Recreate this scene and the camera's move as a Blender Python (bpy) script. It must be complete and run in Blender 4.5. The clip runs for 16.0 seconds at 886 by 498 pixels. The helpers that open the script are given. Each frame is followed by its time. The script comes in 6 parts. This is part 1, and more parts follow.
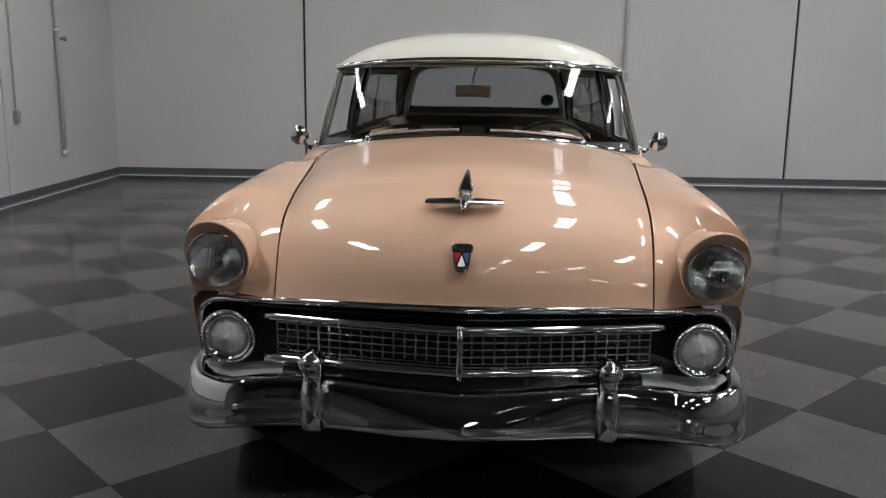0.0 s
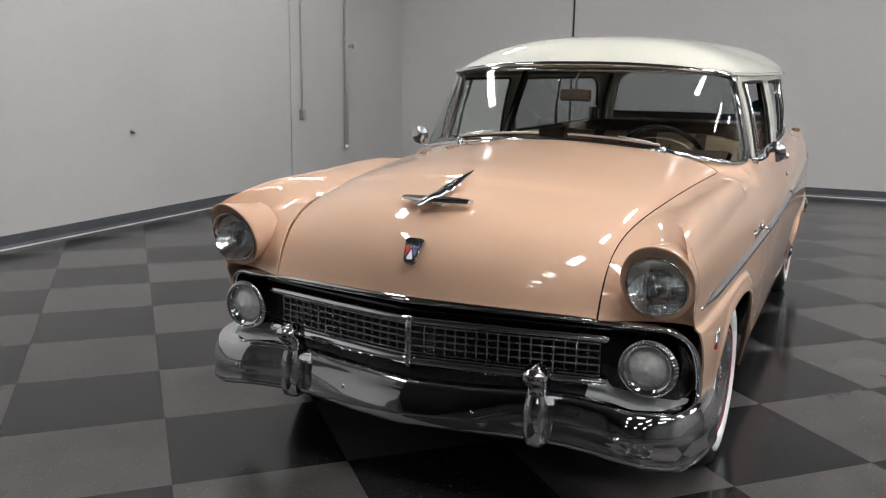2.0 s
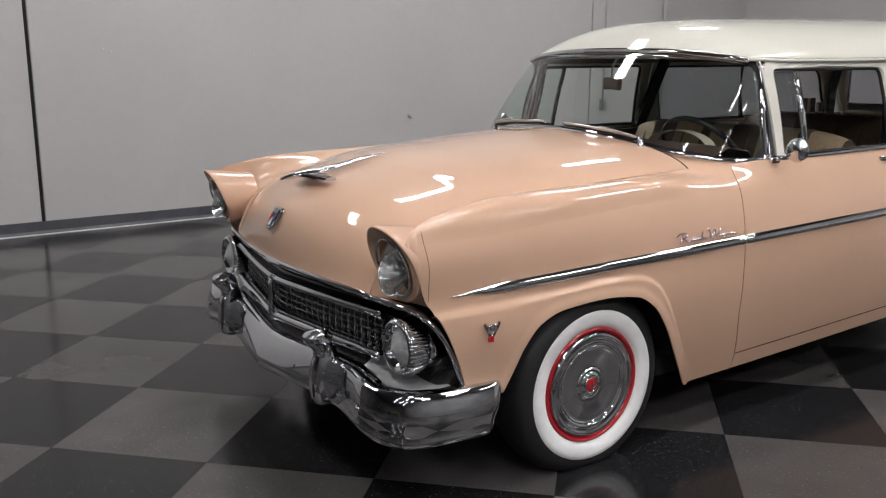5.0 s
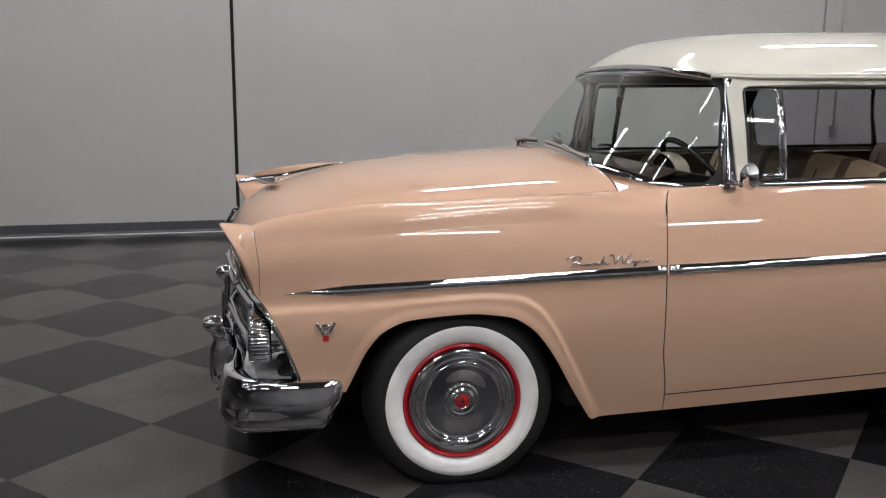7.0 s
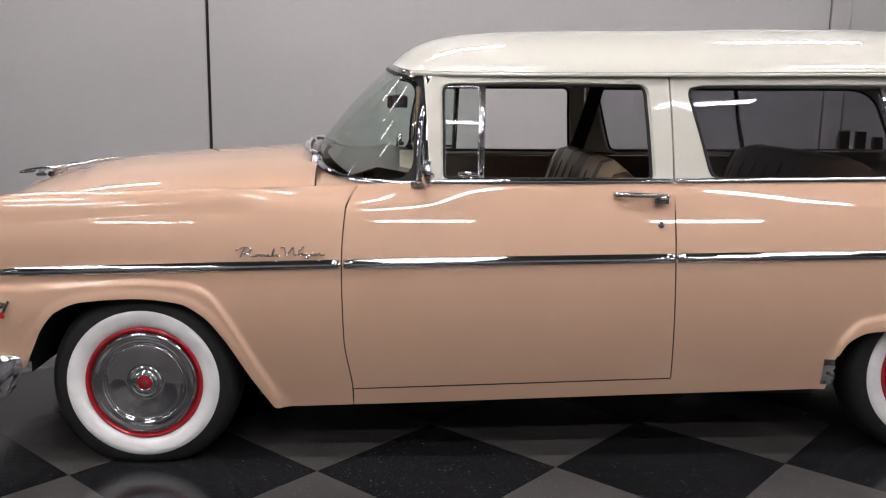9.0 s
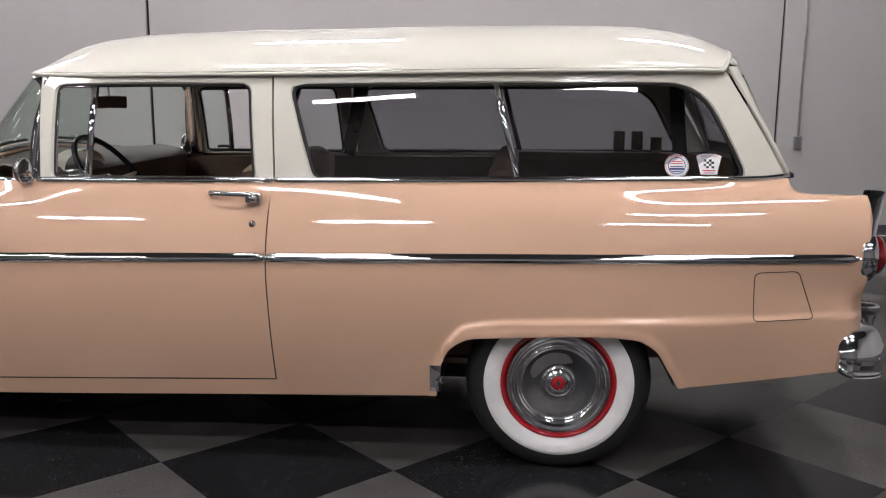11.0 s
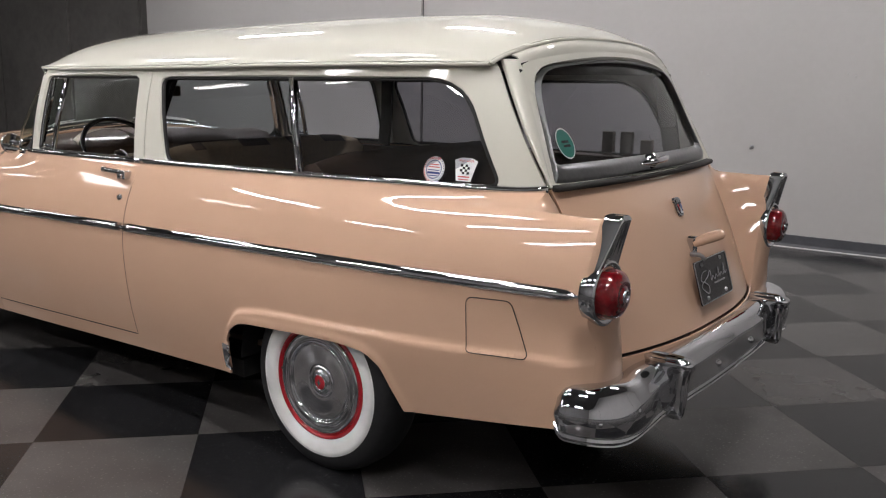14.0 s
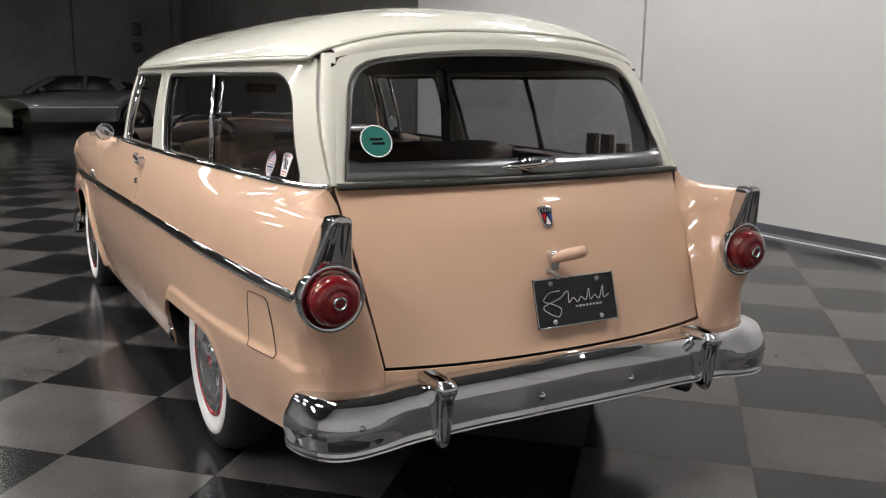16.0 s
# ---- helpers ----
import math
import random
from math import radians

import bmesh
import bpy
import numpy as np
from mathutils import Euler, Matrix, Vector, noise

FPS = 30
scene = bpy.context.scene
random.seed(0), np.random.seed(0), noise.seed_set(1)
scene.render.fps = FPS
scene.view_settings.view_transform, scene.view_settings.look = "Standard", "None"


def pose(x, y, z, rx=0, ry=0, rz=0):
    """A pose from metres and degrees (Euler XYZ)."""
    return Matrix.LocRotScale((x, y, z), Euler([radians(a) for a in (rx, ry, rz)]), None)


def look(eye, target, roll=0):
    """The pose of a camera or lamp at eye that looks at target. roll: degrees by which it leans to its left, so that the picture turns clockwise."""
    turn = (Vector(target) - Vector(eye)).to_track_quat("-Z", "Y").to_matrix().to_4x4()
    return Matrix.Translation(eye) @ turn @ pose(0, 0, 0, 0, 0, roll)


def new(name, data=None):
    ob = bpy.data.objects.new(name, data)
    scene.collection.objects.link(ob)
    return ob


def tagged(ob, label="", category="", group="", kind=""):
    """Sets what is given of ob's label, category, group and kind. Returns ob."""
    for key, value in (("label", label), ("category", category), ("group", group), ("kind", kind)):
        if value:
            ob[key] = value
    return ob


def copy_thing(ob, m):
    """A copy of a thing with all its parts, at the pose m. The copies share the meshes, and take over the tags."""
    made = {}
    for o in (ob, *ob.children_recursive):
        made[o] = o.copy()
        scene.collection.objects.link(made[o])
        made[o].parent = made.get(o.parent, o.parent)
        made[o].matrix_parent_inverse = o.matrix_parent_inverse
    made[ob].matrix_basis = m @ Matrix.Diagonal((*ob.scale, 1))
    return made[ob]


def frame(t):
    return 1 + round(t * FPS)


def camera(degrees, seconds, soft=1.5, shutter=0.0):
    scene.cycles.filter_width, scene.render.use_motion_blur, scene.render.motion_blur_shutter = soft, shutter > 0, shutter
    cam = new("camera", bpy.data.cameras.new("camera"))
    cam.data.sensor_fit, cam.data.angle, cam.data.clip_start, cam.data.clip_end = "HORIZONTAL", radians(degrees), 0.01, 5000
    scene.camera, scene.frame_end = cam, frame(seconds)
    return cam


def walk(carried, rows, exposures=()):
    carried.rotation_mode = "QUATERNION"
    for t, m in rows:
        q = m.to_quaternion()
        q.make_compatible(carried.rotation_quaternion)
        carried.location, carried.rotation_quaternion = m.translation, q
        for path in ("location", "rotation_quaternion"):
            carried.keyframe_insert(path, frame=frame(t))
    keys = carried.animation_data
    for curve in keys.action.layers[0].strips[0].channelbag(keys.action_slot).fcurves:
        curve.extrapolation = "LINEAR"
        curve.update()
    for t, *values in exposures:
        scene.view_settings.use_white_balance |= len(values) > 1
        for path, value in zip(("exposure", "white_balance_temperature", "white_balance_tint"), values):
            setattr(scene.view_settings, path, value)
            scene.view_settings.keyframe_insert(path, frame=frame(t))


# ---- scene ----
cam = camera(54.3, 16.0, soft=1.15)
PATH = [
    (0, (-3.308, -0.09, 1.355), (-1.35, 0.023, 0.966), 0.8),
    (0.5, (-3.301, -0.342, 1.355), (-1.37, 0.006, 0.969), 0.9),
    (1, (-3.288, -0.663, 1.356), (-1.401, -0.124, 0.971), 1.0),
    (1.5, (-3.241, -0.978, 1.361), (-1.409, -0.274, 0.973), 1.0),
    (2, (-3.152, -1.290, 1.376), (-1.394, -0.422, 0.983), 0.84),
    (2.5, (-3.022, -1.588, 1.383), (-1.337, -0.585, 0.991), 0.68),
    (3, (-2.855, -1.905, 1.383), (-1.264, -0.759, 0.990), 0.60),
    (3.5, (-2.664, -2.226, 1.382), (-1.207, -0.914, 0.987), 0.67),
    (4, (-2.427, -2.503, 1.384), (-1.065, -1.092, 0.989), 0.63),
    (4.2, (-2.334, -2.609, 1.384), (-1.034, -1.141, 0.989), 0.53),
    (6.3, (-1.103, -3.403, 1.391), (-0.486, -1.543, 0.991), 0.44),
    (6.5, (-0.939, -3.482, 1.362), (-0.423, -1.587, 0.986), 0.57),
    (7, (-0.607, -3.609, 1.363), (-0.214, -1.684, 0.989), 0.56),
    (7.5, (-0.233, -3.719, 1.366), (0.073, -1.779, 0.991), 0.54),
    (8, (0.154, -3.809, 1.352), (0.356, -1.853, 0.987), 0.68),
    (8.5, (0.561, -3.828, 1.358), (0.753, -1.873, 0.986), 0.75),
    (9, (0.931, -3.870, 1.336), (1.032, -1.904, 0.979), 0.84),
    (9.5, (1.339, -3.872, 1.347), (1.439, -1.907, 0.984), 0.84),
    (10, (1.786, -3.873, 1.342), (1.835, -1.906, 0.983), 0.72),
    (10.2, (2.026, -3.862, 1.324), (2.028, -1.893, 0.977), 0.54),
    (12.3, (3.736, -3.664, 1.396), (3.216, -1.772, 1.005), 0.89),
    (12.5, (3.895, -3.597, 1.399), (3.300, -1.729, 1.005), 0.87),
    (13, (4.287, -3.409, 1.394), (3.437, -1.641, 1.004), 0.92),
    (13.5, (4.649, -3.184, 1.377), (3.626, -1.508, 0.996), 1.05),
    (14, (5.026, -2.908, 1.385), (3.854, -1.335, 0.997), 0.91),
    (14.5, (5.319, -2.627, 1.387), (3.992, -1.183, 0.994), 0.80),
    (15, (5.571, -2.317, 1.388), (4.119, -1.000, 0.994), 0.68),
    (15.5, (5.851, -1.967, 1.395), (4.248, -0.839, 0.994), 0.75),
    (16, (6.064, -1.577, 1.388), (4.350, -0.625, 0.991), 0.69),
]
walk(cam, [(t, look(eye, target, roll)) for t, eye, target, roll in PATH], [(0.0, 0.03, 6330, 10), (0.5, 0.30, 6340, 10), (1.0, 0.32, 6350, 10), (3.0, 0.27, 6420, 11), (4.0, 0.24, 6390, 12), (6.5, -0.17, 6400, 14), (7.5, -0.14, 6440, 14), (8.5, 0.00, 6450, 16), (10.0, 0.12, 6450, 17), (12.5, 0.02, 6480, 15), (14.5, 0.08, 6500, 13), (15.5, 0.20, 6520, 11), (16.0, 0.54, 6560, 10)])

# ---- light and exposure ----
world = bpy.data.worlds.new("world")
world.use_nodes = True
world.node_tree.nodes["Background"].inputs[0].default_value = (0.5, 0.55, 0.6, 1)
world.node_tree.nodes["Background"].inputs[1].default_value = 0.035
scene.world = world
scene.view_settings.exposure = 0.0
LAMP_STRENGTH = 60.0

# ---- materials ----


def material(name, color, rough=0.5, metal=0.0, coat=0.0, grain=0.0, scale=40.0, bump=0.0, spec=0.5, stain=0.0, stain_scale=1.2, coat_rough=0.02, bump_depth=0.002):
    m = bpy.data.materials.new(name)
    m.use_nodes = True
    t = m.node_tree
    b = t.nodes["Principled BSDF"]
    b.inputs["Base Color"].default_value = (*color, 1)
    b.inputs["Roughness"].default_value = rough
    b.inputs["Metallic"].default_value = metal
    b.inputs["Specular IOR Level"].default_value = spec
    b.inputs["Coat Weight"].default_value = coat
    b.inputs["Coat Roughness"].default_value = coat_rough
    if grain or bump or stain:
        co = t.nodes.new("ShaderNodeTexCoord")
        n = t.nodes.new("ShaderNodeTexNoise")
        n.inputs["Scale"].default_value = scale
        n.inputs["Detail"].default_value = 6
        t.links.new(co.outputs["Object"], n.inputs["Vector"])
        src = None
        if grain:
            mix = t.nodes.new("ShaderNodeMixRGB")
            mix.blend_type = "MULTIPLY"
            mix.inputs[0].default_value = 1
            mix.inputs[1].default_value = (*color, 1)
            ramp = t.nodes.new("ShaderNodeMapRange")
            ramp.inputs["From Min"].default_value, ramp.inputs["From Max"].default_value = 0.3, 0.7
            ramp.inputs["To Min"].default_value, ramp.inputs["To Max"].default_value = 1 - grain, 1 + grain
            t.links.new(n.outputs["Fac"], ramp.inputs["Value"])
            t.links.new(ramp.outputs[0], mix.inputs[2])
            src = mix.outputs[0]
        if stain:
            n2 = t.nodes.new("ShaderNodeTexNoise")
            n2.inputs["Scale"].default_value = stain_scale
            n2.inputs["Detail"].default_value = 4
            t.links.new(co.outputs["Object"], n2.inputs["Vector"])
            r2 = t.nodes.new("ShaderNodeMapRange")
            r2.inputs["From Min"].default_value, r2.inputs["From Max"].default_value = 0.35, 0.65
            r2.inputs["To Min"].default_value, r2.inputs["To Max"].default_value = 1 - stain, 1 + stain
            t.links.new(n2.outputs["Fac"], r2.inputs["Value"])
            mx = t.nodes.new("ShaderNodeMixRGB")
            mx.blend_type = "MULTIPLY"
            mx.inputs[0].default_value = 1
            mx.inputs[1].default_value = (*color, 1)
            if src:
                t.links.new(src, mx.inputs[1])
            t.links.new(r2.outputs[0], mx.inputs[2])
            src = mx.outputs[0]
        if src:
            t.links.new(src, b.inputs["Base Color"])
        if bump:
            bp = t.nodes.new("ShaderNodeBump")
            bp.inputs["Strength"].default_value = bump
            bp.inputs["Distance"].default_value = bump_depth
            t.links.new(n.outputs["Fac"], bp.inputs["Height"])
            t.links.new(bp.outputs[0], b.inputs["Normal"])
    return m


def glass_material(name, tint, gloss=0.02, rough=0.0):
    """A thin pane: it lets light through with a tint and mirrors by Fresnel."""
    m = bpy.data.materials.new(name)
    m.use_nodes = True
    t = m.node_tree
    t.nodes.clear()
    out = t.nodes.new("ShaderNodeOutputMaterial")
    mix = t.nodes.new("ShaderNodeMixShader")
    tr = t.nodes.new("ShaderNodeBsdfTransparent")
    gl = t.nodes.new("ShaderNodeBsdfGlossy")
    lw = t.nodes.new("ShaderNodeLayerWeight")
    lw.inputs["Blend"].default_value = 0.5
    pw = t.nodes.new("ShaderNodeMath")
    pw.operation, pw.inputs[1].default_value = "POWER", 5.0
    sc = t.nodes.new("ShaderNodeMath")
    sc.operation, sc.inputs[1].default_value = "MULTIPLY", 0.9
    ad = t.nodes.new("ShaderNodeMath")
    ad.inputs[1].default_value = 0.04 + gloss
    tr.inputs[0].default_value = (*tint, 1)
    gl.inputs["Color"].default_value = (0.9, 0.92, 0.91, 1)
    gl.inputs["Roughness"].default_value = rough
    t.links.new(lw.outputs["Facing"], pw.inputs[0])
    t.links.new(pw.outputs[0], sc.inputs[0])
    t.links.new(sc.outputs[0], ad.inputs[0])
    t.links.new(ad.outputs[0], mix.inputs[0])
    t.links.new(tr.outputs[0], mix.inputs[1])
    t.links.new(gl.outputs[0], mix.inputs[2])
    t.links.new(mix.outputs[0], out.inputs[0])
    return m


def lamp_material(name, color, strength):
    m = bpy.data.materials.new(name)
    m.use_nodes = True
    t = m.node_tree
    b = t.nodes["Principled BSDF"]
    b.inputs["Base Color"].default_value = (0.8, 0.8, 0.8, 1)
    b.inputs["Emission Color"].default_value = (*color, 1)
    b.inputs["Emission Strength"].default_value = strength
    return m


def tile_material(name, base, fleck, fleck_amount):
    """Vinyl composition tile: flecked, scuffed, waxed."""
    m = bpy.data.materials.new(name)
    m.use_nodes = True
    t = m.node_tree
    b = t.nodes["Principled BSDF"]
    geo = t.nodes.new("ShaderNodeNewGeometry")
    info = t.nodes.new("ShaderNodeObjectInfo")
    vo = t.nodes.new("ShaderNodeTexNoise")
    vo.inputs["Scale"].default_value = 95
    vo.inputs["Detail"].default_value = 2
    big = t.nodes.new("ShaderNodeTexNoise")
    big.inputs["Scale"].default_value = 2.6
    big.inputs["Detail"].default_value = 7
    for n in (vo, big):
        t.links.new(geo.outputs["Position"], n.inputs["Vector"])
    r = t.nodes.new("ShaderNodeMapRange")
    r.inputs["From Min"].default_value, r.inputs["From Max"].default_value = 0.66 - fleck_amount, 0.72 - fleck_amount
    t.links.new(vo.outputs["Fac"], r.inputs["Value"])
    mix = t.nodes.new("ShaderNodeMixRGB")
    mix.inputs[1].default_value, mix.inputs[2].default_value = (*base, 1), (*fleck, 1)
    t.links.new(r.outputs[0], mix.inputs[0])
    scuff = t.nodes.new("ShaderNodeMapRange")
    scuff.inputs["From Min"].default_value, scuff.inputs["From Max"].default_value = 0.3, 0.75
    scuff.inputs["To Min"].default_value, scuff.inputs["To Max"].default_value = 0.82, 1.22
    t.links.new(big.outputs["Fac"], scuff.inputs["Value"])
    rnd = t.nodes.new("ShaderNodeMapRange")
    rnd.inputs["To Min"].default_value, rnd.inputs["To Max"].default_value = 0.9, 1.1
    t.links.new(info.outputs["Random"], rnd.inputs["Value"])
    mu = t.nodes.new("ShaderNodeMath")
    mu.operation = "MULTIPLY"
    t.links.new(scuff.outputs[0], mu.inputs[0])
    t.links.new(rnd.outputs[0], mu.inputs[1])
    mul = t.nodes.new("ShaderNodeMixRGB")
    mul.blend_type = "MULTIPLY"
    mul.inputs[0].default_value = 1
    t.links.new(mix.outputs[0], mul.inputs[1])
    t.links.new(mu.outputs[0], mul.inputs[2])
    t.links.new(mul.outputs[0], b.inputs["Base Color"])
    rr = t.nodes.new("ShaderNodeMapRange")
    rr.inputs["To Min"].default_value, rr.inputs["To Max"].default_value = 0.09, 0.24
    t.links.new(big.outputs["Fac"], rr.inputs["Value"])
    t.links.new(rr.outputs[0], b.inputs["Roughness"])
    b.inputs["Specular IOR Level"].default_value = 0.26
    bp = t.nodes.new("ShaderNodeBump")
    bp.inputs["Strength"].default_value = 0.05
    bp.inputs["Distance"].default_value = 0.002
    t.links.new(big.outputs["Fac"], bp.inputs["Height"])
    t.links.new(bp.outputs[0], b.inputs["Normal"])
    return m


PEACH = material("peach_paint", (0.618, 0.402, 0.279), rough=0.5, spec=0.12, coat=1.0, coat_rough=0.045, grain=0.02, scale=400, stain=0.012, stain_scale=3)
CREAM = material("cream_paint", (0.66, 0.648, 0.565), rough=0.5, spec=0.12, coat=1.0, coat_rough=0.045, grain=0.01, scale=400, stain=0.015, stain_scale=3)
CHROME = material("chrome", (0.66, 0.67, 0.69), rough=0.03, metal=1.0, stain=0.03, stain_scale=9)
STEEL = material("brushed_steel", (0.45, 0.46, 0.47), rough=0.3, metal=1.0, grain=0.1, scale=60)
SILVER = material("silver_paint", (0.30, 0.305, 0.305), rough=0.42, metal=0.15, grain=0.05, scale=60)
# dark metal for the coupe wheels; elsewhere dark reflections in chrome, as a colour
DARK_METAL_REFLECTION = material("dark_metal_and_reflection", (0.06, 0.06, 0.065), rough=0.12, metal=0.9)
BLACK = material("black_enamel", (0.012, 0.012, 0.013), rough=0.25, grain=0.2, scale=30)
UNDER = material("undercoat", (0.01, 0.01, 0.01), rough=0.9, grain=0.3, scale=30)
RUBBER = material("tyre_rubber", (0.014, 0.014, 0.015), rough=0.6, grain=0.25, scale=50, bump=0.2)
WHITEWALL = material("whitewall_rubber", (0.9, 0.9, 0.88), rough=0.5, grain=0.03, scale=20, stain=0.05, stain_scale=5)
RED = material("red_enamel", (0.42, 0.012, 0.02), rough=0.2, coat=0.8, grain=0.05, scale=40)
SEAM = material("rubber_seal", (0.015, 0.014, 0.013), rough=0.7, grain=0.2, scale=50)
TAN = material("tan_vinyl", (0.42, 0.32, 0.205), rough=0.5, grain=0.1, scale=70, bump=0.2)
LINER = material("headliner_cloth", (0.17, 0.165, 0.16), rough=0.9, grain=0.1, scale=120)
BROWN = material("brown_vinyl", (0.10, 0.065, 0.045), rough=0.5, grain=0.15, scale=60, bump=0.2)
DASH = material("dash_brown_paint", (0.055, 0.034, 0.026), rough=0.4, coat=0.5, grain=0.05, scale=40)
IVORY = material("ivory_plastic", (0.5, 0.45, 0.36), rough=0.3, coat=0.3, grain=0.03, scale=50)
GLASS = glass_material("clear_glass", (0.80, 0.86, 0.83), gloss=0.0)
GLASS_DARK = glass_material("tinted_glass", (0.53, 0.53, 0.56), gloss=0.02)
LENS = glass_material("lamp_lens_glass", (0.93, 0.95, 0.95), gloss=0.14, rough=0.03)
REFLECTOR = material("reflector", (0.72, 0.73, 0.73), rough=0.16, metal=1.0, grain=0.1, scale=15, bump=0.25, bump_depth=0.02)
FROST = material("fluted_clear_plastic", (0.36, 0.365, 0.36), rough=0.2, coat=1.0, grain=0.15, scale=50)
RED_LENS = material("red_lens", (0.17, 0.003, 0.006), rough=0.12, coat=1.0, grain=0.3, scale=90)
WALL = material("painted_concrete", (0.51, 0.50, 0.49), rough=0.55, grain=0.014, scale=18, bump=0.06, stain=0.03, stain_scale=0.7)
# grey of the unseen south wall, set for bounce onto the car
WALL_MID = material("grey_bounce_wall", (0.19, 0.188, 0.185), rough=0.6, grain=0.05, scale=14, stain=0.08, stain_scale=0.6)
GATE_STEEL = material("dull_steel_sill", (0.26, 0.264, 0.27), rough=0.28, metal=1.0, grain=0.08, scale=60)
BRIGHT_STEEL = material("bright_steel", (0.55, 0.55, 0.54), rough=0.34, metal=0.85, grain=0.05, scale=80)
SATIN = material("satin_chrome", (0.64, 0.65, 0.66), rough=0.17, metal=1.0, grain=0.08, scale=60)
WALL_DARK = material("dark_hall_wall", (0.14, 0.134, 0.126), rough=0.7, grain=0.1, scale=10, stain=0.2, stain_scale=0.5)
CEIL = material("ceiling_deck", (0.09, 0.09, 0.09), rough=0.8, grain=0.1, scale=8)
BASE = material("vinyl_cove_base", (0.075, 0.078, 0.088), rough=0.4, grain=0.1, scale=20, stain=0.1, stain_scale=3)
PIPE = material("pipe_paint", (0.55, 0.545, 0.535), rough=0.5, grain=0.05, scale=30)
GROUT = material("tile_joint", (0.02, 0.02, 0.02), rough=0.8, grain=0.2, scale=50)
TILE_DARK = tile_material("black_tile", (0.012, 0.012, 0.013), (0.085, 0.083, 0.08), 0.004)
TILE_LIGHT = tile_material("grey_tile", (0.067, 0.063, 0.061), (0.11, 0.104, 0.10), 0.03)
LAMP = lamp_material("lamp_diffuser", (1.0, 0.985, 0.975), LAMP_STRENGTH)
LAMP_DIM = lamp_material("dimmed_diffuser", (1.0, 0.97, 0.94), LAMP_STRENGTH * 0.25)
TEAL = material("teal_print", (0.012, 0.15, 0.118), rough=0.4, grain=0.05, scale=80)
PRINT_WHITE = material("white_print", (0.75, 0.75, 0.74), rough=0.4, grain=0.03, scale=80)
PRINT_RED = material("red_print", (0.55, 0.05, 0.05), rough=0.4, grain=0.03, scale=80)
PRINT_BLUE = material("blue_print", (0.03, 0.05, 0.2), rough=0.4, grain=0.03, scale=80)
PRINT_GREY = material("grey_print", (0.35, 0.35, 0.36), rough=0.4, grain=0.03, scale=80)
GREY_PAINT = material("dark_grey_paint", (0.085, 0.085, 0.087), rough=0.35, coat=0.8, grain=0.04, scale=50)
GREEN_PAINT = material("dull_green_paint", (0.10, 0.12, 0.08), rough=0.35, coat=0.8, grain=0.04, scale=50)

# ---- geometry helpers ----


def part(name, geom, mat, parent=None, label="", smooth=True, solid=0.0, bevel=0.0, weld=False):
    """One mesh object from (verts, faces), under a thing or part."""
    verts, faces = geom
    me = bpy.data.meshes.new(name)
    me.from_pydata([tuple(float(c) for c in v) for v in verts], [], [tuple(f) for f in faces])
    if weld:
        bm = bmesh.new()
        bm.from_mesh(me)
        bmesh.ops.remove_doubles(bm, verts=bm.verts, dist=0.0006)
        bm.to_mesh(me)
        bm.free()
    me.materials.append(mat)
    ob = new(name, me)
    if parent:
        ob.parent = parent
    if label:
        ob["label"] = label
    if smooth:
        me.shade_smooth()
    if solid:
        s = ob.modifiers.new("thickness", "SOLIDIFY")
        s.thickness, s.offset = solid, -1
        e = ob.modifiers.new("crisp", "EDGE_SPLIT")
        e.split_angle = radians(50)
    if bevel:
        b = ob.modifiers.new("edges", "BEVEL")
        b.width, b.segments, b.limit_method, b.angle_limit = bevel, 2, "ANGLE", radians(40)
        b.harden_normals = True
    return ob


def sheet(P, closed_u=False, closed_v=False):
    P = np.asarray(P, float)
    nu, nv = P.shape[:2]
    verts = P.reshape(-1, 3).tolist()
    faces = []
    for i in range(nu if closed_u else nu - 1):
        for j in range(nv if closed_v else nv - 1):
            a, b = i, (i + 1) % nu
            c, d = j, (j + 1) % nv
            faces.append((a * nv + c, b * nv + c, b * nv + d, a * nv + d))
    return verts, faces


def join(*gs):
    verts, faces = [], []
    for v, f in gs:
        o = len(verts)
        verts += list(v)
        faces += [tuple(i + o for i in q) for q in f]
    return verts, faces


def flip(g):
    return g[0], [tuple(reversed(f)) for f in g[1]]


def capped(g, n):
    """Closes both ends of a shell whose sections have n points."""
    m = len(g[0])
    return g[0], g[1] + [tuple(range(n)), tuple(range(m - n, m))]


def mirror(g, s=1):
    """The same on the other side of the car for s = -1."""
    if s == 1:
        return g
    return [(v[0], -v[1], v[2]) for v in g[0]], [tuple(reversed(f)) for f in g[1]]


def facing(g, way):
    """Turns the faces so that they mostly face that way (a vector, or a point to face away from when a tuple of 4)."""
    v = np.asarray(g[0], float)
    total = 0
    for f in g[1][:: max(1, len(g[1]) // 400)]:
        p = v[list(f)]
        n = np.cross(p[1] - p[0], p[2] - p[0])
        total += np.dot(n, way if len(way) == 3 else p.mean(0) - np.asarray(way[:3]))
    return g if total >= 0 else flip(g)


def move(g, m):
    return [tuple(m @ Vector(v)) for v in g[0]], g[1]


def box(x0, x1, y0, y1, z0, z1):
    v = [(x, y, z) for x in (x0, x1) for y in (y0, y1) for z in (z0, z1)]
    return v, [(0, 1, 3, 2), (4, 6, 7, 5), (0, 4, 5, 1), (2, 3, 7, 6), (0, 2, 6, 4), (1, 5, 7, 3)]


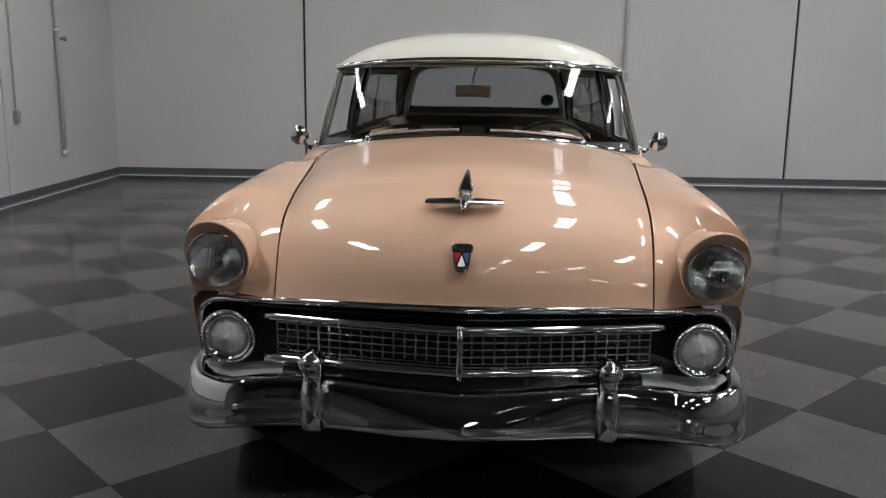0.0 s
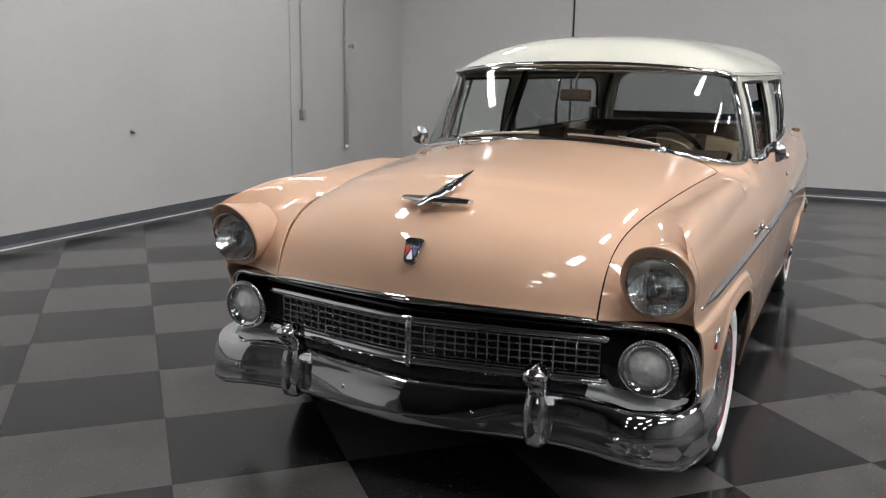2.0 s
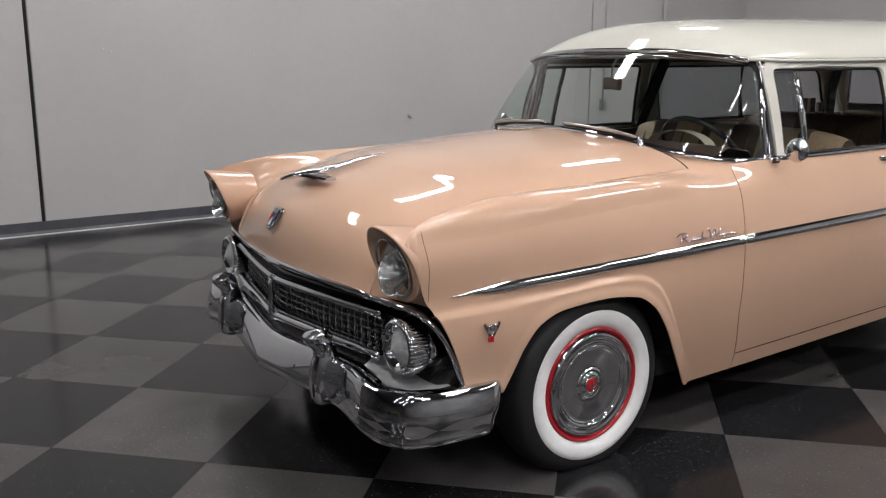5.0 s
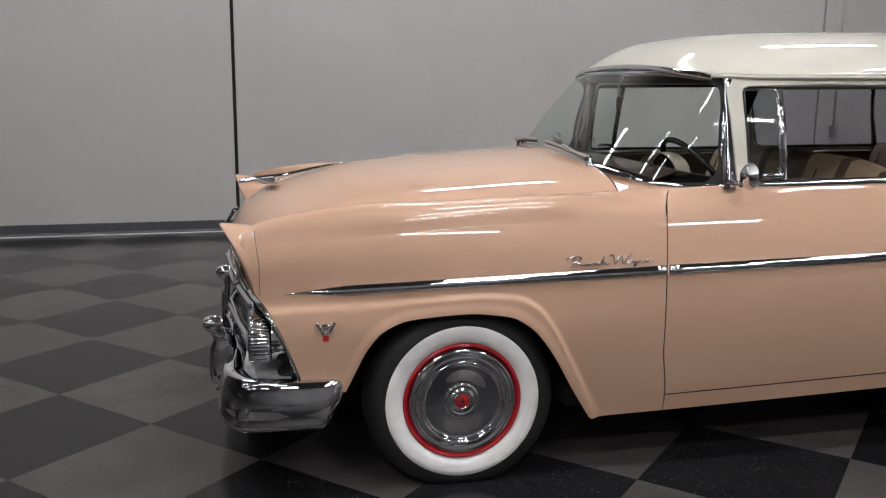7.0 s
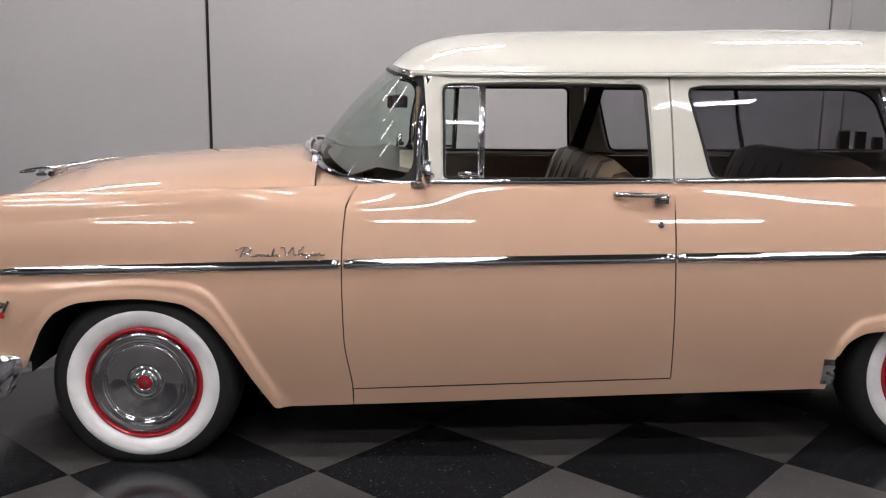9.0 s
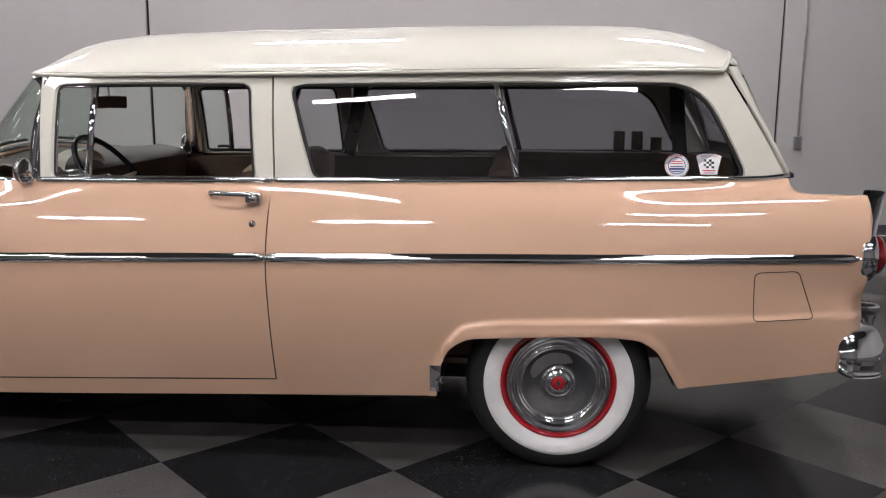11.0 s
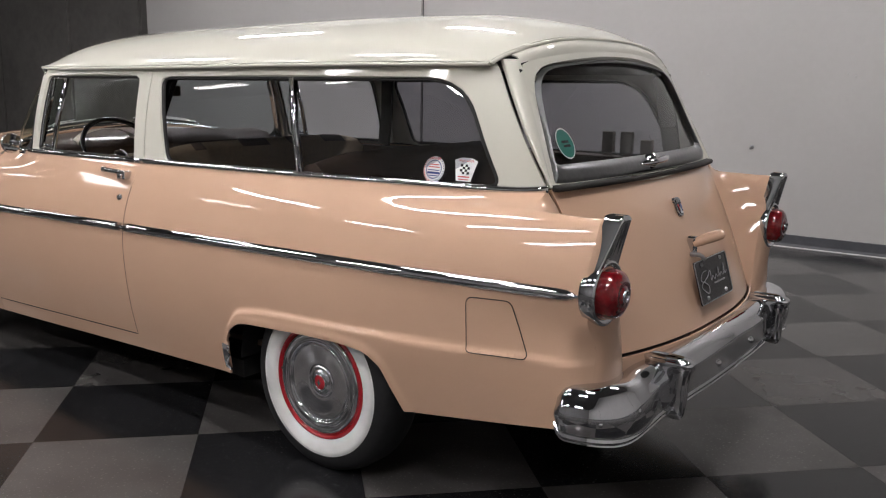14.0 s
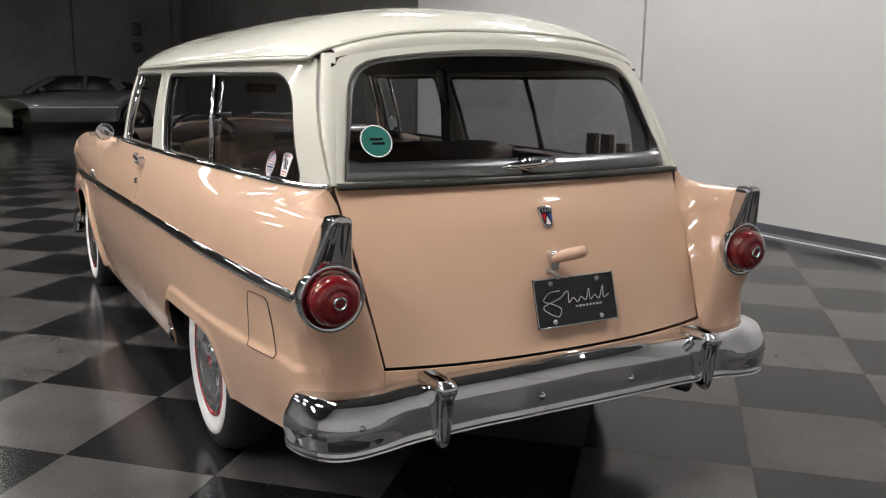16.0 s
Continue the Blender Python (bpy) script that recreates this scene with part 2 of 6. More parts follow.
def lathe(profile, n=48, close=False):
    """Profile of (radius, height) turned about z."""
    P = [[(r * math.cos(2 * math.pi * i / n), r * math.sin(2 * math.pi * i / n), h) for r, h in profile] for i in range(n)]
    return sheet(P, closed_u=True, closed_v=close)


def spl(xs, ys, x):
    """A smooth curve through the points, level beyond its ends."""
    xs, ys, x = np.asarray(xs, float), np.asarray(ys, float), np.clip(np.asarray(x, float), xs[0], xs[-1])
    d = np.diff(ys) / np.diff(xs)
    m = np.zeros_like(ys)
    m[0], m[-1] = d[0], d[-1]
    for i in range(1, len(xs) - 1):
        m[i] = 0 if d[i - 1] * d[i] <= 0 else 2 * d[i - 1] * d[i] / (d[i - 1] + d[i])
    k = np.clip(np.searchsorted(xs, x, side="right") - 1, 0, len(xs) - 2)
    h = xs[k + 1] - xs[k]
    s = (x - xs[k]) / h
    return ys[k] * (1 + 2 * s) * (1 - s) ** 2 + h * m[k] * s * (1 - s) ** 2 + ys[k + 1] * s * s * (3 - 2 * s) - h * m[k + 1] * s * s * (1 - s)


def curve(points, n):
    """n points evenly along a smooth curve through the points."""
    p = np.asarray(points, float)
    d = np.r_[0, np.cumsum(np.linalg.norm(np.diff(p, axis=0), axis=1))]
    fine = np.linspace(0, d[-1], 400)
    m = np.zeros_like(p)
    m[1:-1] = (p[2:] - p[:-2]) / (d[2:] - d[:-2])[:, None]
    m[0], m[-1] = (p[1] - p[0]) / (d[1] - d[0]), (p[-1] - p[-2]) / (d[-1] - d[-2])
    k = np.clip(np.searchsorted(d, fine, side="right") - 1, 0, len(d) - 2)
    h = (d[k + 1] - d[k])[:, None]
    s = ((fine - d[k]) / (d[k + 1] - d[k]))[:, None]
    q = p[k] * (1 + 2 * s) * (1 - s) ** 2 + h * m[k] * s * (1 - s) ** 2 + p[k + 1] * s * s * (3 - 2 * s) - h * m[k + 1] * s * s * (1 - s)
    e = np.r_[0, np.cumsum(np.linalg.norm(np.diff(q, axis=0), axis=1))]
    t = np.linspace(0, e[-1], n)
    return np.stack([np.interp(t, e, q[:, i]) for i in range(3)], 1)


def sweep(path, profile, up=(0, 0, 1), closed=False, cap=True, scale=None, closed_profile=True):
    """Profile of (side, up) carried along a path; side = along x up."""
    path = np.asarray(path, float)
    n = len(path)
    P = []
    for i in range(n):
        a, b = (path[(i - 1) % n], path[(i + 1) % n]) if closed else (path[max(i - 1, 0)], path[min(i + 1, n - 1)])
        t = (b - a) / max(np.linalg.norm(b - a), 1e-9)
        u = np.asarray(up if np.ndim(up) == 1 else up[i], float)
        s = np.cross(t, u)
        s /= max(np.linalg.norm(s), 1e-9)
        u = np.cross(s, t)
        k = 1 if scale is None else scale[i]
        P.append([path[i] + s * px * k + u * py * k for px, py in profile])
    g = sheet(P, closed_u=closed, closed_v=closed_profile)
    if cap and not closed and closed_profile:
        m = len(profile)
        g = (g[0], g[1] + [tuple(range(m)), tuple(reversed(range((n - 1) * m, n * m)))])
    return g


def ring(n, r, ry=None):
    return [(r * math.cos(2 * math.pi * i / n), (ry or r) * math.sin(2 * math.pi * i / n)) for i in range(n)]


def pipe_geom(path, r, n=10):
    return sweep(path, ring(n, r), up=(0.13, 0.27, 0.95) if abs(np.diff(np.asarray(path, float), axis=0)[:, 2]).sum() < 0.9 * np.linalg.norm(np.asarray(path[-1]) - np.asarray(path[0])) else (1, 0.2, 0))


def bez(p0, p1, p2, p3, t):
    t = np.asarray(t)[:, None]
    return p0 * (1 - t) ** 3 + 3 * p1 * t * (1 - t) ** 2 + 3 * p2 * t * t * (1 - t) + p3 * t ** 3


def smooth01(t):
    t = np.clip(t, 0, 1)
    return t * t * (3 - 2 * t)


def rounded(points, r, n=6):
    """A closed loop in the plane with its corners rounded; r a radius or one a corner."""
    pts = [np.asarray(p, float) for p in points]
    rs = r if isinstance(r, (list, tuple)) else [r] * len(pts)
    out = []
    for i, p in enumerate(pts):
        a, b = pts[i - 1] - p, pts[(i + 1) % len(pts)] - p
        la, lb = np.linalg.norm(a), np.linalg.norm(b)
        k = min(rs[i], la * 0.49, lb * 0.49)
        for t in np.linspace(0, 1, n):
            out.append(p + a / la * k * (1 - t) ** 2 + b / lb * k * t * t)
    return out


def band(outer, inner, put):
    """Quads between two loops of the same count; put maps (a, b) to a place."""
    return sheet([[put(*o), put(*i)] for o, i in zip(outer, inner)], closed_u=True)


def pane(loop, put, inset=8, nu=26, nv=18):
    """A filled convex loop as an even grid of quads."""
    q = np.array([np.asarray(p, float) for p in loop])
    nxt = np.roll(q, -1, axis=0)
    b0, b1 = q[:, 1].min(), q[:, 1].max()
    P = []
    for t in (1 - np.cos(np.linspace(0, math.pi, nv))) / 2:
        b = b0 + (b1 - b0) * min(max(t, 1e-4), 1 - 1e-4)
        cross = [p[0] + (r[0] - p[0]) * (b - p[1]) / (r[1] - p[1]) for p, r in zip(q, nxt) if (p[1] - b) * (r[1] - b) < 0]
        P.append([put(a, b) for a in np.linspace(min(cross), max(cross), nu)])
    return sheet(P)


def thing(name, at, label, category, group="", kind=""):
    ob = new(name)
    ob.location = at
    ob.empty_display_size = 0.1
    return tagged(ob, label, category, group, kind)


# ---- room ----
TURN = 0.0206
CEILING = 5.2


def turned(g, a=TURN):
    return move(g, Matrix.Rotation(a, 4, "Z"))


def structure(name, geom, mat, label, category, smooth=False, bevel=0.0):
    return tagged(part(name, geom, mat, None, label, smooth=smooth, bevel=bevel), label, category, kind="structure")


floor = structure("floor", turned(box(-19, 8.9, -9.2, 6.2, -0.2, -0.003)), GROUT, "glossy floor of black and grey square vinyl tiles", "floor")

# walls: concrete panels with open joints over a dark backing
NORTH = Matrix.Translation((0, 4.63, 0)) @ Matrix.Rotation(0.045, 4, "Z")
EAST = Matrix.Translation((8.25, 0, 0)) @ Matrix.Rotation(TURN, 4, "Z")
wall_north = structure("wall_north", move(box(-5.49, 8.8, 0.03, 0.3, 0, CEILING), NORTH), SEAM, "light grey painted concrete panel wall with dark joints", "wall")
for x0, x1 in ((-5.5, -0.9), (-0.87, 5.235), (5.255, 8.45)):
    part("wall_panel", move(box(x0, x1, 0, 0.06, 0, CEILING), NORTH), WALL, wall_north, smooth=False, bevel=0.006)
wall_east = structure("wall_east", move(box(0.03, 0.3, -10, 5.4, 0, CEILING), EAST), SEAM, "light grey painted concrete end wall with dark joints", "wall")
for y0, y1 in ((-9.9, -3.93), (-3.9, 2.42), (2.45, 5.3)):
    part("wall_panel", move(box(0, 0.06, y0, y1, 0, CEILING), EAST), WALL, wall_east, smooth=False, bevel=0.006)
# hall walls: mottled base colour, much darker than the concrete panels
wall_far = structure("wall_far", move(box(-19, -5.52, 0.25, 0.5, 0, CEILING), NORTH), WALL_DARK, "dark wall of the hall beyond", "wall")
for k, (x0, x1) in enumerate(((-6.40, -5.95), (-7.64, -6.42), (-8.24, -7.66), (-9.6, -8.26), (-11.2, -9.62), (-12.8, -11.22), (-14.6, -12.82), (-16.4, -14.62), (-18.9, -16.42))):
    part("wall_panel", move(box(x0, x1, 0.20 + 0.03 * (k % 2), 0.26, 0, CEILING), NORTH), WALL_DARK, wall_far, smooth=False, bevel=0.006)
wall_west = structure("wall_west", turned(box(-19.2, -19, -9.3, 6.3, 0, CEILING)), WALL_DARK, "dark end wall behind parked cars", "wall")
# out of view; added behind the camera, its grey bounces fill light
wall_south = structure("wall_south", turned(box(-19, 8.9, -9.4, -9.2, 0, CEILING)), WALL_MID, "unseen grey long wall that bounces light onto the car", "wall")
ceiling = structure("ceiling", turned(box(-19.3, 9.2, -9.4, 6.4, CEILING, CEILING + 0.2)), CEIL, "dark grey metal deck ceiling", "ceiling")

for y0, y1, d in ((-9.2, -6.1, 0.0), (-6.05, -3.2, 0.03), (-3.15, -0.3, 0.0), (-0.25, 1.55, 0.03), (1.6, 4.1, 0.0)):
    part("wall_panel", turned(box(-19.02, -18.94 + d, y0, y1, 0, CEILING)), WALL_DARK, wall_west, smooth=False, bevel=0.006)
for z, h_ in ((2.48, 0.16), (2.0, 0.12)):
    wb = thing("wall_box", (-18.94, 2.75, z), "small black box fixed high on the dark wall", "wall box", "boxes on the dark wall")
    part("case", box(0.0, 0.14, -0.09, 0.09, -h_, h_), BLACK, wb, smooth=False, bevel=0.02)
    part("bracket", box(-0.1, 0.01, -0.04, 0.04, -0.04, 0.04), STEEL, wb, smooth=False)

# cove base: a tall vinyl skirting with a toe
COVE = [(0.0, 0.0), (-0.022, 0.0), (-0.018, 0.012), (-0.008, 0.03), (-0.006, 0.103), (0.0, 0.107)]
bn = sweep([NORTH @ Vector((-5.5, 0, 0)), NORTH @ Vector((8.24, 0, 0))], [(-a, b) for a, b in COVE])
base_n = structure("baseboard_north", bn, BASE, "dark grey vinyl skirting along the wall", "baseboard")
be = sweep([EAST @ Vector((0, -9.8, 0)), EAST @ Vector((0, 5.0, 0))], COVE)
base_e = structure("baseboard_east", be, BASE, "dark grey vinyl skirting along the end wall", "baseboard")

# pale strip standing in for the bright reflecting line on the cove's toe
TOE = [(-0.028, 0.0), (-0.021, 0.0), (-0.021, 0.007), (-0.025, 0.006)]
part("toe_glint", sweep([NORTH @ Vector((-5.5, 0, 0)), NORTH @ Vector((8.24, 0, 0))], [(-a, b) for a, b in TOE]), PIPE, base_n, "pale strip painted as the bright reflection on the skirting toe", smooth=False)
part("toe_glint", sweep([EAST @ Vector((0, -9.8, 0)), EAST @ Vector((0, 5.0, 0))], TOE), PIPE, base_e, "pale strip painted as the bright reflection on the skirting toe", smooth=False)

# sprinkler drain pipes on the walls
def wall_pipe(x, z0, valve, m, label, depth=-0.05):
    at = m @ Vector((x, depth, 0))
    p = thing("wall_pipe", (at.x, at.y, 0), label, "pipe", "wall pipes")
    part("tube", pipe_geom([(0, 0, z0), (0, 0, 3.0), (0, 0, CEILING)], 0.024, 12), PIPE, p)
    part("end_cap", move(lathe([(0, -0.02), (0.03, -0.02), (0.034, 0.0), (0.03, 0.03), (0.022, 0.04)], 14), Matrix.Translation((0, 0, z0))), PIPE, p)
    for z in valve:
        part("clamp", move(lathe([(0.024, -0.02), (0.034, -0.018), (0.034, 0.018), (0.024, 0.02)], 14), Matrix.Translation((0, 0, z))), PIPE, p)
        part("valve", join(pipe_geom([(0, 0, z - 0.09), (0.03, -0.03, z - 0.09), (0.06, -0.05, z - 0.09)], 0.016), move(lathe([(0, -0.012), (0.026, -0.01), (0.03, 0.0), (0.026, 0.01), (0, 0.012)], 14), Matrix.Translation((0.065, -0.053, z - 0.09)) @ Matrix.Rotation(1.3, 4, "Y"))), STEEL, p, "small metal hand valve")
    return p


wall_pipe(6.45, 0.44, (1.82,), NORTH, "grey painted vertical drain pipe on the wall")
EAST_RUN = EAST @ Matrix.Rotation(-math.pi / 2, 4, "Z")
wall_pipe(1.75, 0.1, (1.45,), EAST_RUN, "grey painted vertical drain pipe on the end wall")
at = NORTH @ Vector((5.45, -0.02, 0))
conduit = thing("conduit", (at.x, at.y, 0), "thin painted conduit ending in a switch box", "conduit")
part("tube", pipe_geom([(0, 0, 0.95), (0, 0, 3.0), (0, 0, CEILING)], 0.011, 8), PIPE, conduit)
part("switch_box", box(-0.035, 0.035, -0.03, 0.02, 0.84, 0.96), STEEL, conduit, smooth=False, bevel=0.004)

# bolt marks and a screw left in the wall
for x in (-2.7, -1.5, -0.3, 0.95, 2.2, 3.4, 4.55):
    at = NORTH @ Vector((x, 0, 1.46))
    m = thing("wall_anchor", tuple(at), "pair of small filled bolt holes in the wall", "wall anchor", "bolt holes")
    for dx, dz in ((-0.03, 0.012), (0.03, -0.01)):
        part("plug", move(lathe([(0, -0.004), (0.009, -0.003), (0.012, 0)], 10), Matrix.Translation((dx, -0.001, dz)) @ Matrix.Rotation(math.pi / 2, 4, "X") @ Matrix.Rotation(math.pi, 4, "X")), PIPE, m)
at = NORTH @ Vector((2.66, 0, 0.84))
m = thing("wall_hook", tuple(at), "small steel screw hook in the wall", "hook")
part("screw", pipe_geom([(0, 0.0, 0), (0, -0.03, 0.0), (0, -0.05, -0.012)], 0.009), STEEL, m)
part("plate", move(lathe([(0, -0.006), (0.018, -0.005), (0.02, 0)], 14), Matrix.Rotation(-math.pi / 2, 4, "X")), STEEL, m)

# ceiling lights
def ceiling_light(glow, label, group):
    t = thing("ceiling_light", (0, 0, 0), label, "ceiling light", group)
    part("housing", join(box(-0.68, 0.68, -0.15, 0.15, 0.03, 0.09)), PIPE, t, smooth=False, bevel=0.01)
    part("diffuser", box(-0.65, 0.65, -0.12, 0.12, 0.0, 0.028), glow, t, smooth=False)
    for x in (-0.5, 0.5):
        part("hanger", pipe_geom([(x, 0, 0.09), (x, 0.0, 0.3), (x, 0, 0.55)], 0.006, 6), STEEL, t)
    return t


for glow, label, group, xs, ys in ((LAMP, "long white ceiling light with a glowing diffuser", "ceiling lights", (-2.45, 1.05, 4.5), (-6.8, -4.1, -1.6, 2.8)), (LAMP_DIM, "long white ceiling light, dimmed, over the dark hall", "lights over the hall", (-5.95, -9.45, -12.95), (-6.8, -4.1, -1.6))):
    first = ceiling_light(glow, label, group)
    spots = [Matrix.Rotation(TURN, 4, "Z") @ Matrix.Translation((x, y, CEILING - 0.56)) for x in xs for y in ys]
    first.matrix_basis = spots[0]
    for m in spots[1:]:
        copy_thing(first, m)

# ---- the wagon: 0, 0, 0 lies on the floor under the front axle; the nose points to -x, the driver's side to -y ----
car = thing("station_wagon", (0, 0, 0), "peach and cream two-door vintage station wagon with chrome trim", "car")
WHEELBASE, HUB = 2.945, 0.328

STATION = [-0.75, -0.45, 0.0, 0.45, 0.9, 1.9, 2.95, 3.6, 4.0]
LEVEL = [0.20, 0.32, 0.45, 0.58, 0.70, 0.80, 0.92, 1.03]
HALF = [
    [0.836, 0.848, 0.860, 0.868, 0.865, 0.880, 0.830, 0.74],
    [0.846, 0.872, 0.890, 0.900, 0.880, 0.884, 0.850, 0.74],
    [0.853, 0.880, 0.898, 0.909, 0.902, 0.897, 0.862, 0.76],
    [0.860, 0.887, 0.908, 0.920, 0.914, 0.904, 0.868, 0.79],
    [0.862, 0.890, 0.910, 0.922, 0.924, 0.912, 0.874, 0.82],
    [0.852, 0.880, 0.903, 0.915, 0.918, 0.906, 0.868, 0.815],
    [0.850, 0.875, 0.895, 0.908, 0.905, 0.895, 0.860, 0.81],
    [0.818, 0.842, 0.860, 0.874, 0.875, 0.874, 0.848, 0.78],
    [0.800, 0.814, 0.826, 0.834, 0.820, 0.842, 0.826, 0.75],
]
HALF = np.array(HALF)


def blurred(a, sigma, axis):
    """Rounds off the bends of a table along one axis."""
    k = np.exp(-0.5 * (np.arange(-3 * sigma, 3 * sigma + 1) / sigma) ** 2)
    k /= k.sum()
    pad = [(0, 0), (0, 0)]
    pad[axis] = (3 * sigma, 3 * sigma)
    b = np.pad(a, pad, mode="reflect", reflect_type="odd")
    return np.apply_along_axis(lambda v: np.convolve(v, k, mode="valid"), axis, b)


def eased(f, a, b, sigma):
    """The same curve with its bends rounded off over about sigma metres."""
    xs = np.linspace(a, b, 300)
    ys = blurred(np.array([[f(x) for x in xs]]), max(1, int(sigma / (xs[1] - xs[0]))), 1)[0]
    return lambda x: float(np.interp(x, xs, ys))


_gx, _gz = np.linspace(-0.75, 4.0, 240), np.linspace(0.20, 1.03, 167)
_tab = np.array([[spl(STATION, HALF[:, k], x) for k in range(len(LEVEL))] for x in _gx])
_tab = np.array([spl(LEVEL, row, _gz) for row in _tab])
_tab = blurred(blurred(_tab, 7, 1), 8, 0)


def half(x, z):
    """Half width of the body at length x and height z."""
    u = min(max((x - _gx[0]) / (_gx[1] - _gx[0]), 0), len(_gx) - 1.001)
    v = min(max((z - _gz[0]) / (_gz[1] - _gz[0]), 0), len(_gz) - 1.001)
    i, j = int(u), int(v)
    u, v = u - i, v - j
    return float((_tab[i, j] * (1 - u) + _tab[i + 1, j] * u) * (1 - v) + (_tab[i, j + 1] * (1 - u) + _tab[i + 1, j + 1] * u) * v)


ARCH_F = [(-0.375, 0.365), (-0.345, 0.43), (-0.305, 0.51), (-0.25, 0.572), (-0.16, 0.607), (0.03, 0.62), (0.17, 0.605), (0.25, 0.56), (0.32, 0.475), (0.41, 0.325), (0.487, 0.205)]
ARCH_R = [(2.515, 0.27), (2.535, 0.40), (2.57, 0.465), (2.64, 0.50), (2.75, 0.508), (3.08, 0.52), (3.20, 0.512), (3.275, 0.475), (3.32, 0.405), (3.365, 0.332)]


def low_edge(x):
    """Height of the lower body edge."""
    if x < -0.375:
        return 0.365
    if x < 0.487:
        return float(spl(*zip(*ARCH_F), x))
    if x < 2.515:
        return 0.205 + (x - 0.487) * 0.032
    if x < 3.365:
        return float(spl(*zip(*ARCH_R), x))
    return 0.332 + (x - 3.365) * 0.125


_fa = np.array([(x, low_edge(x)) for x in np.linspace(-0.375, 0.487, 120)])
_ra = np.array([(x, low_edge(x)) for x in np.linspace(2.515, 3.365, 120)])


CREASE_F = [(-0.62, 0.643), (-0.44, 0.648), (-0.2, 0.66), (0.04, 0.673), (0.19, 0.665), (0.27, 0.629), (0.325, 0.559), (0.40, 0.425), (0.474, 0.291), (0.52, 0.2)]
CREASE_R = [(2.50, 0.2), (2.524, 0.295), (2.545, 0.456), (2.62, 0.537), (2.75, 0.557), (3.08, 0.569), (3.6, 0.588), (3.9, 0.606)]
_fc = np.array([(x, float(spl(*zip(*CREASE_F), x))) for x in np.linspace(-0.62, 0.52, 260)])
_rc = np.array([(x, float(spl(*zip(*CREASE_R), x))) for x in np.linspace(2.50, 3.9, 260)])


def flare(x, z):
    """The pressed bulge below the crease over each wheel opening, and the rolled lip of the opening."""
    d = min(np.hypot(_fa[:, 0] - x, _fa[:, 1] - z).min(), np.hypot(_ra[:, 0] - x, _ra[:, 1] - z).min())
    lip_ = 0.005 * float(1 - smooth01((d - 0.008) / 0.03))
    out = 0.0
    for c, x0, x1, fade in ((_fc, -9, 0.52, 1.0), (_rc, 2.50, 9, float(1 - 0.45 * smooth01((x - 3.35) / 0.5)))):
        if fade == 0:
            continue
        e = np.hypot(c[:, 0] - x, c[:, 1] - z).min()
        inside = x0 < x < x1 and z < np.interp(x, c[:, 0], c[:, 1])
        out = max(out, fade * 0.013 * float(1 - smooth01(((-e if inside else e) + 0.005) / 0.019)))
    return lip_ + out


def side_y(x, z):
    return half(x, z) + flare(x, z)


nose_x = lambda z: float(spl([0.36, 0.46, 0.54, 0.6, 0.665, 0.70, 0.83, 0.92], [-0.500, -0.534, -0.565, -0.592, -0.630, -0.655, -0.69, -0.735], z))
seam_front = lambda z: float(spl([0.2, 0.283, 0.47, 0.736, 0.93, 1.02], [0.77, 0.766, 0.737, 0.730, 0.742, 0.79], z))
seam_rear = lambda z: float(spl([0.2, 0.32, 0.54, 0.765, 0.92, 1.03], [1.932, 1.928, 1.918, 1.91, 1.912, 1.922], z))
tail_x = lambda z: float(spl([0.36, 0.6, 0.72, 0.88, 1.02], [3.955, 3.985, 3.978, 3.975, 3.99], z))
belt_y = lambda x: float(spl([0.7, 1.0, 1.2, 1.9, 2.5, 3.0, 3.35, 3.6, 3.76], [0.775, 0.806, 0.822, 0.812, 0.792, 0.767, 0.743, 0.710, 0.660], x))
belt_y = eased(belt_y, 0.7, 3.76, 0.11)
belt_z = lambda x: float(spl([0.7, 1.0, 1.9, 2.8, 3.3, 3.64, 3.76], [1.005, 1.018, 1.03, 1.042, 1.05, 1.053, 1.062], x))


def side_grid(cs, shift, low, shoulder, rows):
    """Points of a side panel: columns cs, x bent by shift(c, z), from its lower edge to the shoulder."""
    P = []
    for c in cs:
        z0 = low(c)
        col = []
        for t in rows:
            z = z0 + (shoulder(c) - z0) * t
            x = shift(c, z)
            col.append((x, -side_y(x, z), z))
        P.append(col)
    return np.array(P)


def ease_column(col, sigma=0.014):
    """Rounds the shoulder of one column of a side panel, so that highlights run clean across it."""
    col = np.asarray(col, float)
    d = np.r_[0, np.cumsum(np.linalg.norm(np.diff(col, axis=0), axis=1))]
    t = np.linspace(0, d[-1], 300)
    fine = np.stack([np.interp(t, d, col[:, k]) for k in range(3)])
    soft_ = blurred(fine, max(1, int(sigma / t[1])), 1)
    out = np.stack([np.interp(d, t, soft_[k]) for k in range(3)], 1)
    w = smooth01((col[:, 2:3] - 0.84) / 0.05)
    w[-1] = 0
    return col * (1 - w) + out * w


def over_belt(P, n=7, cs=None, shift=None):
    """Carries the top row of a side panel round the shoulder up to the belt moulding."""
    out = []
    for col in P:
        p0 = col[-1]
        slope = col[-1] - col[-2]
        slope = slope / np.linalg.norm(slope)
        e = np.array([p0[0], -belt_y(p0[0]) - 0.004, belt_z(p0[0])])
        d = np.linalg.norm(e - p0)
        out.append(bez(p0, p0 + slope * d * 0.33, e + np.array([0, -0.55, -0.83]) * d * 0.3, e, np.linspace(0, 1, n)[1:]))
        if shift:
            for q in out[-1]:
                q[0] = shift(cs[len(out) - 1], q[2])
    return np.array([ease_column(c) for c in np.concatenate([P, np.array(out)], 1)])


